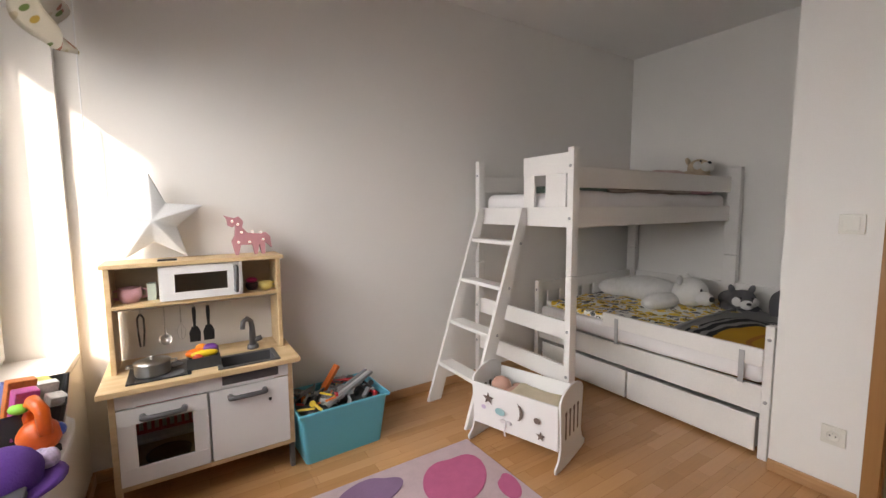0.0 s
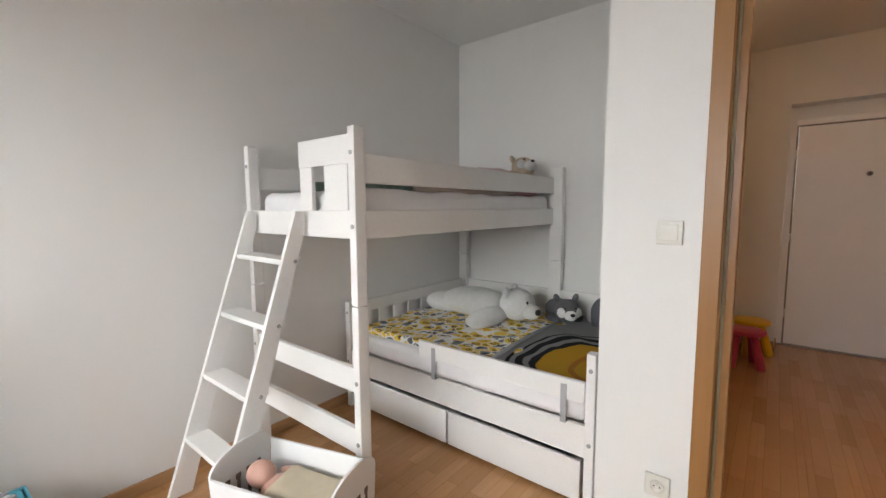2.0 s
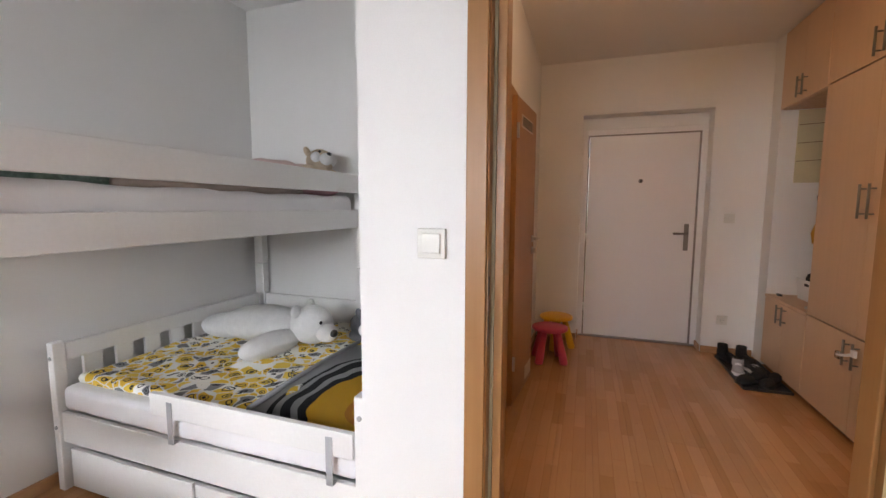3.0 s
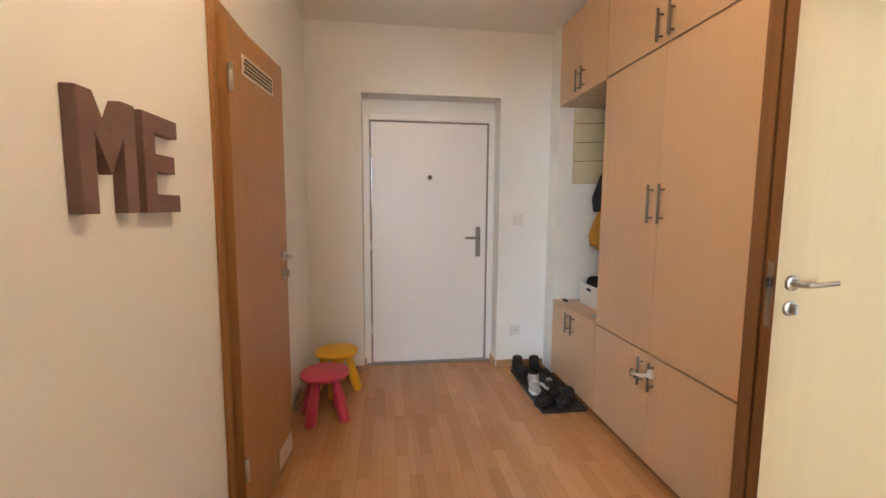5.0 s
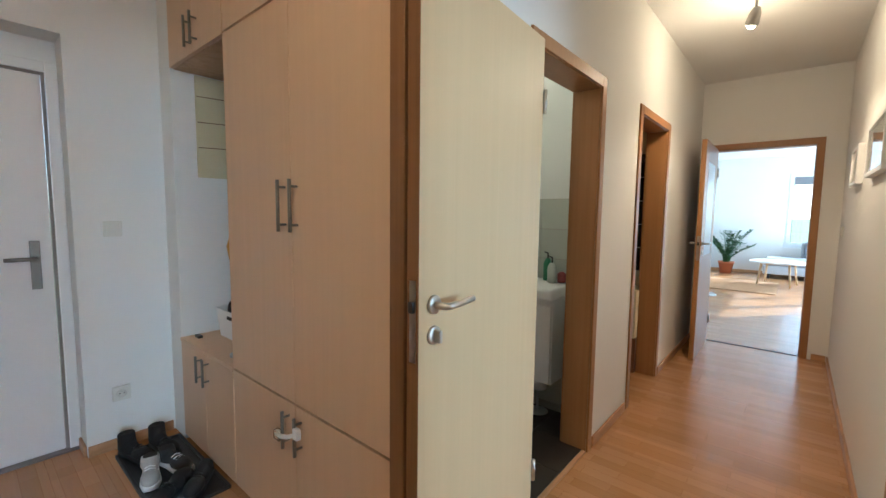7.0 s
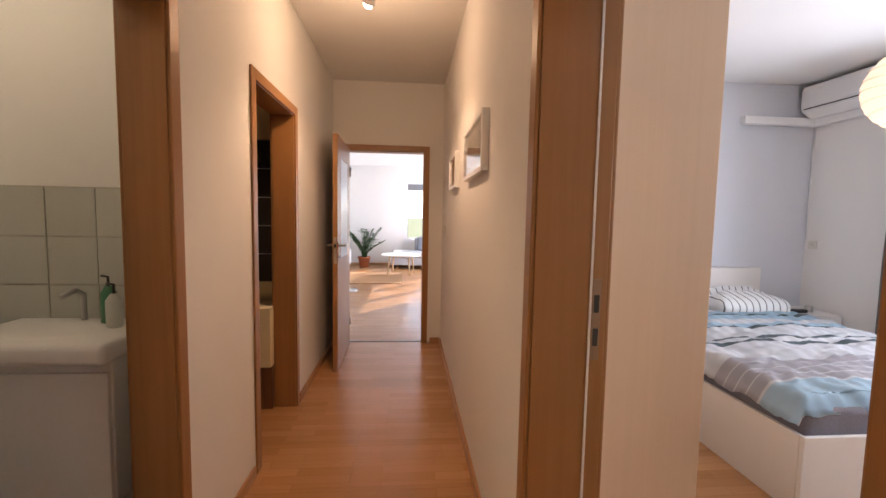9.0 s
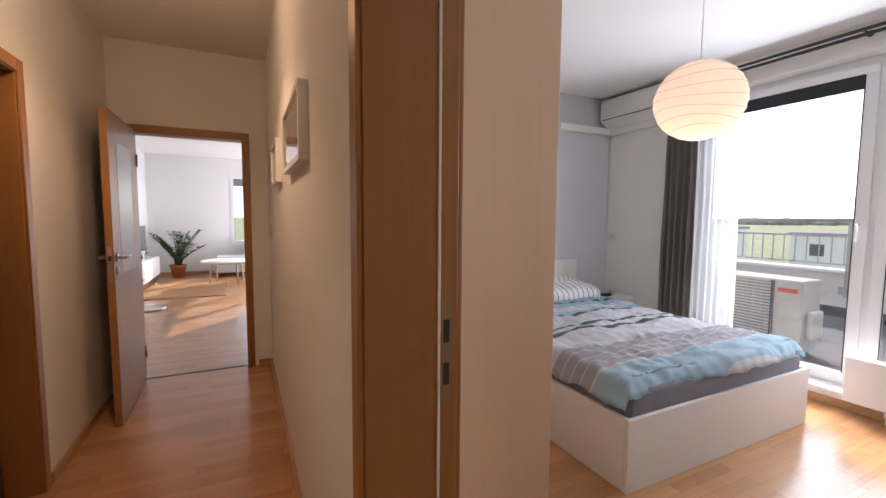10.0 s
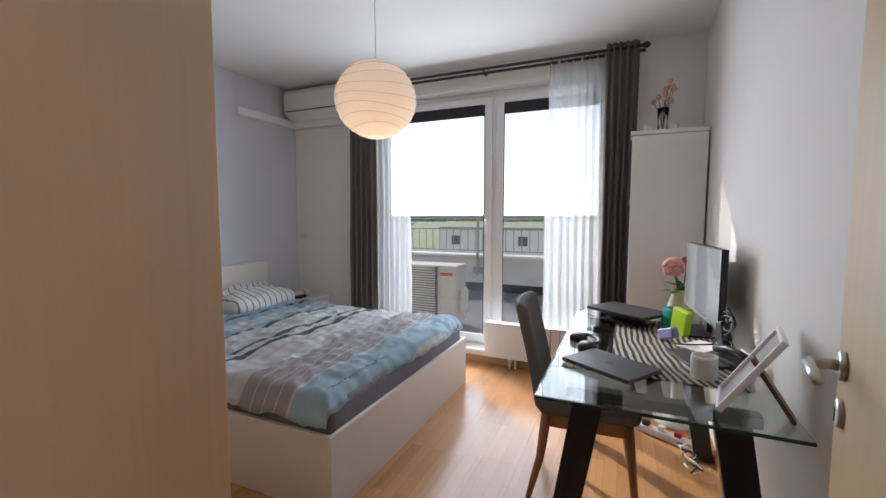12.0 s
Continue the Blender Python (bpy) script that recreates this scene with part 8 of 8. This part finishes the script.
for i in range(17):
    a = i * 2.4
    reach, hi = rp.uniform(0.22, 0.70), rp.uniform(0.50, 0.95)
    pts = [Vector((0.05 * math.cos(a), 0.05 * math.sin(a), 0.24))]
    for t in (0.3, 0.6, 0.85, 1.0):
        pts.append(Vector((reach * t ** 1.4 * math.cos(a), reach * t ** 1.4 * math.sin(a), 0.24 + hi * (t - 0.18 * t * t))))
    st = part("stalk", tube(pts, [0.012, 0.010, 0.007, 0.005, 0.003], 6), ZZ, pl, "", True)
    lv = bmesh.new()
    for k in range(11):
        t = 0.25 + 0.07 * k
        c = Vector((reach * t ** 1.4 * math.cos(a), reach * t ** 1.4 * math.sin(a), 0.24 + hi * (t - 0.18 * t * t)))
        for s in (1, -1):
            q = pose(0, 0, 0, rp.uniform(-20, 20), -25 + rp.uniform(-15, 15), math.degrees(a) + s * 62)
            ls = [(0, 0, 0), (0.035, 0.022, 0.006), (0.08, 0.018, 0.004), (0.115, 0.0, -0.006), (0.08, -0.018, 0.004), (0.035, -0.022, 0.006)]
            vs2 = [lv.verts.new(c + (q @ Vector(p))) for p in ls]
            lv.faces.new(vs2)
    bmesh.ops.solidify(lv, geom=lv.faces[:], thickness=0.002)
    part("leaflets", lv, ZZ, st)
ct = thing("coffee_table", "round white coffee table with wooden legs", "coffee table", pose(3.33, -10.55, 0))
part("tabletop", lathe([(0.0, 0.43), (0.44, 0.43), (0.45, 0.44), (0.45, 0.455), (0.44, 0.462), (0.0, 0.462)], 40), WHITE, ct, "", True)
for k in range(4):
    a = 0.6 + k * math.pi / 2
    part("leg", tube([(0.30 * math.cos(a), 0.30 * math.sin(a), 0.43), (0.36 * math.cos(a), 0.36 * math.sin(a), 0.0)], [0.022, 0.014], 10), BIRCH, ct, "pale wooden leg", True)
sofa = thing("sofa", "pale grey fabric sofa by the lounge window", "sofa", pose(2.55, -11.85, 0))
PALE_GREY = mat("pale_grey_fabric", (0.40, 0.41, 0.44), 0.95, vary=0.06, fine=250, bump=0.2)
part("base", block(-0.95, 1.05, -0.42, 0.40, 0.10, 0.28, 0.02), PALE_GREY, sofa)
part("seat_cushion", soft_box(-0.93, 0.05, -0.25, 0.40, 0.28, 0.44, 0.05, 0.01, 8), PALE_GREY, sofa, "", True)
part("seat_cushion", soft_box(0.06, 1.03, -0.25, 0.40, 0.28, 0.44, 0.05, 0.01, 8), PALE_GREY, sofa, "", True)
part("backrest", soft_box(-0.95, 0.45, -0.45, -0.22, 0.28, 0.78, 0.06, 0.01, 8), PALE_GREY, sofa, "", True)
for x in (-0.85, 0.95):
    for y in (-0.35, 0.32):
        part("leg", tube([(x, y, 0.0), (x, y, 0.10)], 0.02, 10), BLACK, sofa, "", True)
solo("cushion", soft_box(0.05, 0.50, -0.14, 0.02, 0.0, 0.36, 0.05, 0.02, 6), mat("grey_cushion_cloth", (0.22, 0.23, 0.26), 0.95), "grey cushion standing on the sofa", "cushion", m=pose(2.45, -11.93, 0.445), smooth=True)
tv = thing("tv_bench", "low white media bench along the lounge wall", "media bench", pose(4.78, -10.6, 0))
part("body", block(-0.18, 0.105, -1.0, 1.0, 0.12, 0.50, 0.004), WHITE, tv)
for y in (-0.5, 0.5):
    part("drawer", block(-0.197, -0.181, y - 0.48, y + 0.48, 0.14, 0.48, 0.003), WHITE, tv)
part("plinth", block(-0.15, 0.10, -0.95, 0.95, 0.0, 0.12), DARK_EDGE, tv)
solo("white_planter", lathe([(0.0, 0.0), (0.12, 0.0), (0.14, 0.2), (0.13, 0.2), (0.11, 0.02), (0.0, 0.02)], 24, pose(4.745, -10.35, 0.50)), WHITE, "white planter on the media bench", "planter", smooth=True)
lr = solo("lounge_rug", block(-0.55, 0.75, -0.9, 0.7, 0.0, 0.012, 0.004), mat("tan_rug", (0.36, 0.20, 0.09), 1.0, vary=0.2, scale=12, bump=0.5), "tan rug lying on the lounge floor", "rug", m=pose(3.85, -9.9, 0))
fs = thing("floor_stand", "red floor stand on a round pale base", "floor stand", pose(4.25, -8.45, 0))
part("base", lathe([(0.0, 0.0), (0.20, 0.0), (0.205, 0.012), (0.19, 0.022), (0.0, 0.026)], 32), STEEL, fs, "round pale metal base", True)
part("pole", tube([(0.09, 0, 0.02), (0.09, 0, 0.72)], 0.028, 14), mat("red_lacquer", (0.52, 0.06, 0.02), 0.35), fs, "glossy red pole", True)
part("collar", lathe([(0.0, 0.0), (0.036, 0.0), (0.036, 0.03), (0.0, 0.03)], 16, pose(0.09, 0, 0.40)), BLACK, fs, "", True)
part("top_knob", lathe([(0.0, 0.0), (0.045, 0.0), (0.045, 0.05), (0.02, 0.06), (0.0, 0.06)], 16, pose(0.09, 0, 0.72)), BLACK, fs, "", True)
tvs = thing("television", "flat grey television standing on the media bench", "television", pose(4.80, -11.0, 0.50, 0, 0, 0))
part("screen", block(-0.02, 0.012, -0.48, 0.48, 0.06, 0.62, 0.004), mat("grey_screen_glass", (0.20, 0.21, 0.22), 0.25), tvs)
part("foot", block(-0.07, 0.07, -0.16, 0.16, 0.0, 0.012, 0.003), BLACK, tvs)
part("neck", block(-0.012, 0.012, -0.04, 0.04, 0.012, 0.07), BLACK, tvs)
bp_ = thing("bench_plant", "small leafy green plant in the white planter", "potted plant", pose(4.745, -10.35, 0.52))
bpm = bmesh.new()
for i in range(46):
    a, up, q = rp.uniform(0, 6.28), rp.uniform(15, 80), rp.uniform(0.16, 0.32)
    mm = pose(0, 0, rp.uniform(0.02, 0.12), 0, -up, math.degrees(a))
    vs3 = [bpm.verts.new(mm @ Vector(p)) for p in ((0.02, 0, 0), (q * 0.5, 0.03, 0.012), (q, 0, -0.01), (q * 0.5, -0.03, 0.012))]
    bpm.faces.new(vs3)
bmesh.ops.solidify(bpm, geom=bpm.faces[:], thickness=0.002)
part("leaves", bpm, ZZ, bp_)
solo("door_gap_strip", block(3.018, 3.782, -5.465, -5.44, 0.0, 0.004, 0.001), DARK_METAL, "dark metal floor strip in the lounge doorway", "threshold", kind="structure")

# ---- outside: terrace, railing, distance ----
RENDER_GREY = mat("pale_grey_render", (0.62, 0.61, 0.59), 0.9, vary=0.06, scale=3, fine=120, bump=0.15)
solo("terrace_floor", block(-4.6, -1.06, -13.0, 4.0, -0.15, 0.02), mat("dark_terrace_paving", (0.13, 0.13, 0.135), 0.85, vary=0.15, scale=3, fine=60, bump=0.2), "dark grey terrace paving outside", "terrace floor", kind="structure")
par = thing("parapet", "pale grey terrace parapet with white metal coping", "parapet", kind="structure")
part("wall", block(-4.40, -4.20, -13.0, 4.0, 0.02, 0.62), RENDER_GREY, par)
part("coping", block(-4.46, -4.14, -13.0, 4.0, 0.62, 0.66, 0.006), WHITE, par, "white metal coping")
part("sealing_strip", block(-4.20, -4.185, -13.0, 4.0, 0.02, 0.16), DARK_METAL, par, "dark sealing strip along the floor")
GALV = mat("galvanised_steel", (0.34, 0.36, 0.38), 0.45, metal=0.6, vary=0.08)
rl = thing("terrace_railing", "galvanised steel railing on the parapet", "railing")
part("handrail", tube([(-4.25, -13.0, 1.33), (-4.25, 4.0, 1.33)], 0.024, 10), GALV, rl, "", True)
part("middle_rail", block(-4.262, -4.238, -13.0, 4.0, 1.10, 1.125), GALV, rl)
part("lower_rail", block(-4.262, -4.238, -13.0, 4.0, 0.72, 0.74), GALV, rl)
for i in range(12):
    y = -12.7 + i * 1.45
    part("post", block(-4.165, -4.14, y - 0.025, y + 0.025, 0.30, 1.32, 0.003), GALV, rl)
    part("bracket", block(-4.199, -4.165, y - 0.09, y + 0.09, 0.33, 0.44, 0.004), GALV, rl)
for i in range(120):
    bm = block(-4.256, -4.244, -12.9 + i * 0.14 - 0.006, -12.9 + i * 0.14 + 0.006, 0.74, 1.10)
    part("baluster", bm, GALV, rl)
au = thing("outdoor_unit", "white outdoor air conditioning unit on the terrace", "air conditioning unit", pose(-1.80, -3.80, 0.02))
# casing white lowered to grey-beige, the terrace shade put into its colour
CASING_DIM = mat("shade_dimmed_casing", (0.50, 0.48, 0.44), 0.5, vary=0.08)
part("casing", block(-0.17, 0.17, -0.40, 0.40, 0.06, 0.74, 0.012), CASING_DIM, au)
grille = part("fan_grille", block(0.1705, 0.176, -0.385, 0.15, 0.09, 0.71, 0.002), mat("grey_fan_recess", (0.20, 0.20, 0.20), 0.6), au, "grey fan grille of fine bars")
for i in range(20):
    part("bar", block(0.1765, 0.181, -0.38, 0.145, 0.105 + i * 0.0305, 0.119 + i * 0.0305), CASING_DIM, grille)
part("grille_frame", merge(block(0.1765, 0.184, -0.395, -0.3805, 0.08, 0.72), block(0.1765, 0.184, 0.1455, 0.16, 0.08, 0.72)), GREY_PLASTIC, grille)
part("label_strip", block(0.1705, 0.173, 0.20, 0.36, 0.62, 0.66), mat("red_label", (0.55, 0.10, 0.06), 0.5), au, "red label strip")
part("panel_line", block(0.1705, 0.172, 0.165, 0.172, 0.08, 0.72), GREY_PLASTIC, au)
part("valve_cover", block(-0.12, 0.10, 0.40, 0.46, 0.18, 0.46, 0.03), CASING_DIM, au)
for y in (-0.28, 0.28):
    part("foot", block(-0.19, 0.19, y - 0.03, y + 0.03, 0.0, 0.06, 0.004), BLACK, au)

GRASS = mat("field_grass", (0.30, 0.33, 0.17), 1.0, vary=0.35, scale=0.02, fine=0.6, bump=0.0)
solo("ground", block(-2500, 2500, -2500, 2500, -9.4, -9.0), GRASS, "wide green field far below reaching the horizon", "ground", kind="structure")
solo("building_body", block(-0.355, 6.65, -12.6, 2.8, -9.0, -0.13), RENDER_GREY, "pale rendered storeys below the flat", "building", kind="structure")
solo("terrace_storey", block(-4.6, -0.36, -13.0, 4.0, -9.0, -0.16), RENDER_GREY, "pale rendered storey under the terrace", "building", kind="structure")
FAR_WALL = mat("white_far_render", (0.84, 0.83, 0.82), 0.9, vary=0.03, scale=0.5)
FAR_ROOF = mat("grey_far_roof", (0.30, 0.30, 0.31), 0.9, vary=0.1, scale=0.5)
FAR_GLASS = mat("dark_far_pane", (0.12, 0.13, 0.155), 0.2)
for x, y, L, top in ((-62, -62, 46, -0.2), (-60, -8, 38, -0.5), (-72, 38, 44, -0.4)):
    hb = thing("apartment_building", "low white flat-roofed building beyond the terrace", "building", pose(x, y, -9))
    h = top + 9
    part("wall", block(-6, 6, -L / 2, L / 2, 0, h), FAR_WALL, hb)
    part("roof", block(-6.2, 6.2, -L / 2 - 0.2, L / 2 + 0.2, h, h + 0.35), FAR_ROOF, hb)
    for j in range(3):
        n = int(L / 5)
        for i in range(n):
            wy = -L / 2 + 2.5 + i * 5
            w = part("window", block(5.99, 6.04, wy - 0.8, wy + 0.8, h - 2.35 - j * 2.9, h - 0.75 - j * 2.9), FAR_WALL, hb)
            part("pane", block(6.041, 6.06, wy - 0.65, wy + 0.65, h - 2.2 - j * 2.9, h - 0.9 - j * 2.9), FAR_GLASS, w)
woods = bmesh.new()
rw = random.Random(8)
for i in range(260):
    a = rw.uniform(-1.2, 1.2)
    d = rw.uniform(900, 1300)
    r = rw.uniform(7, 16)
    bmesh.ops.create_icosphere(woods, subdivisions=1, radius=1, matrix=Matrix.Translation((-d * math.cos(a), d * math.sin(a), -9 + r * 0.1)) @ Matrix.Diagonal((r * 1.4, r * 1.8, r * 0.8, 1)))
for v in woods.verts:
    v.co.z += 1.5 * noise.noise(v.co * 0.11)
# foliage green paled and greyed, some distance haze mixed into the colour
solo("far_woods", woods, mat("hazed_far_foliage", (0.24, 0.28, 0.24), 1.0, vary=0.3, scale=0.05), "dark line of far woods on the horizon", "trees", kind="stuff")
boards(-1.06, 6.65, -12.45, 2.75, 0)
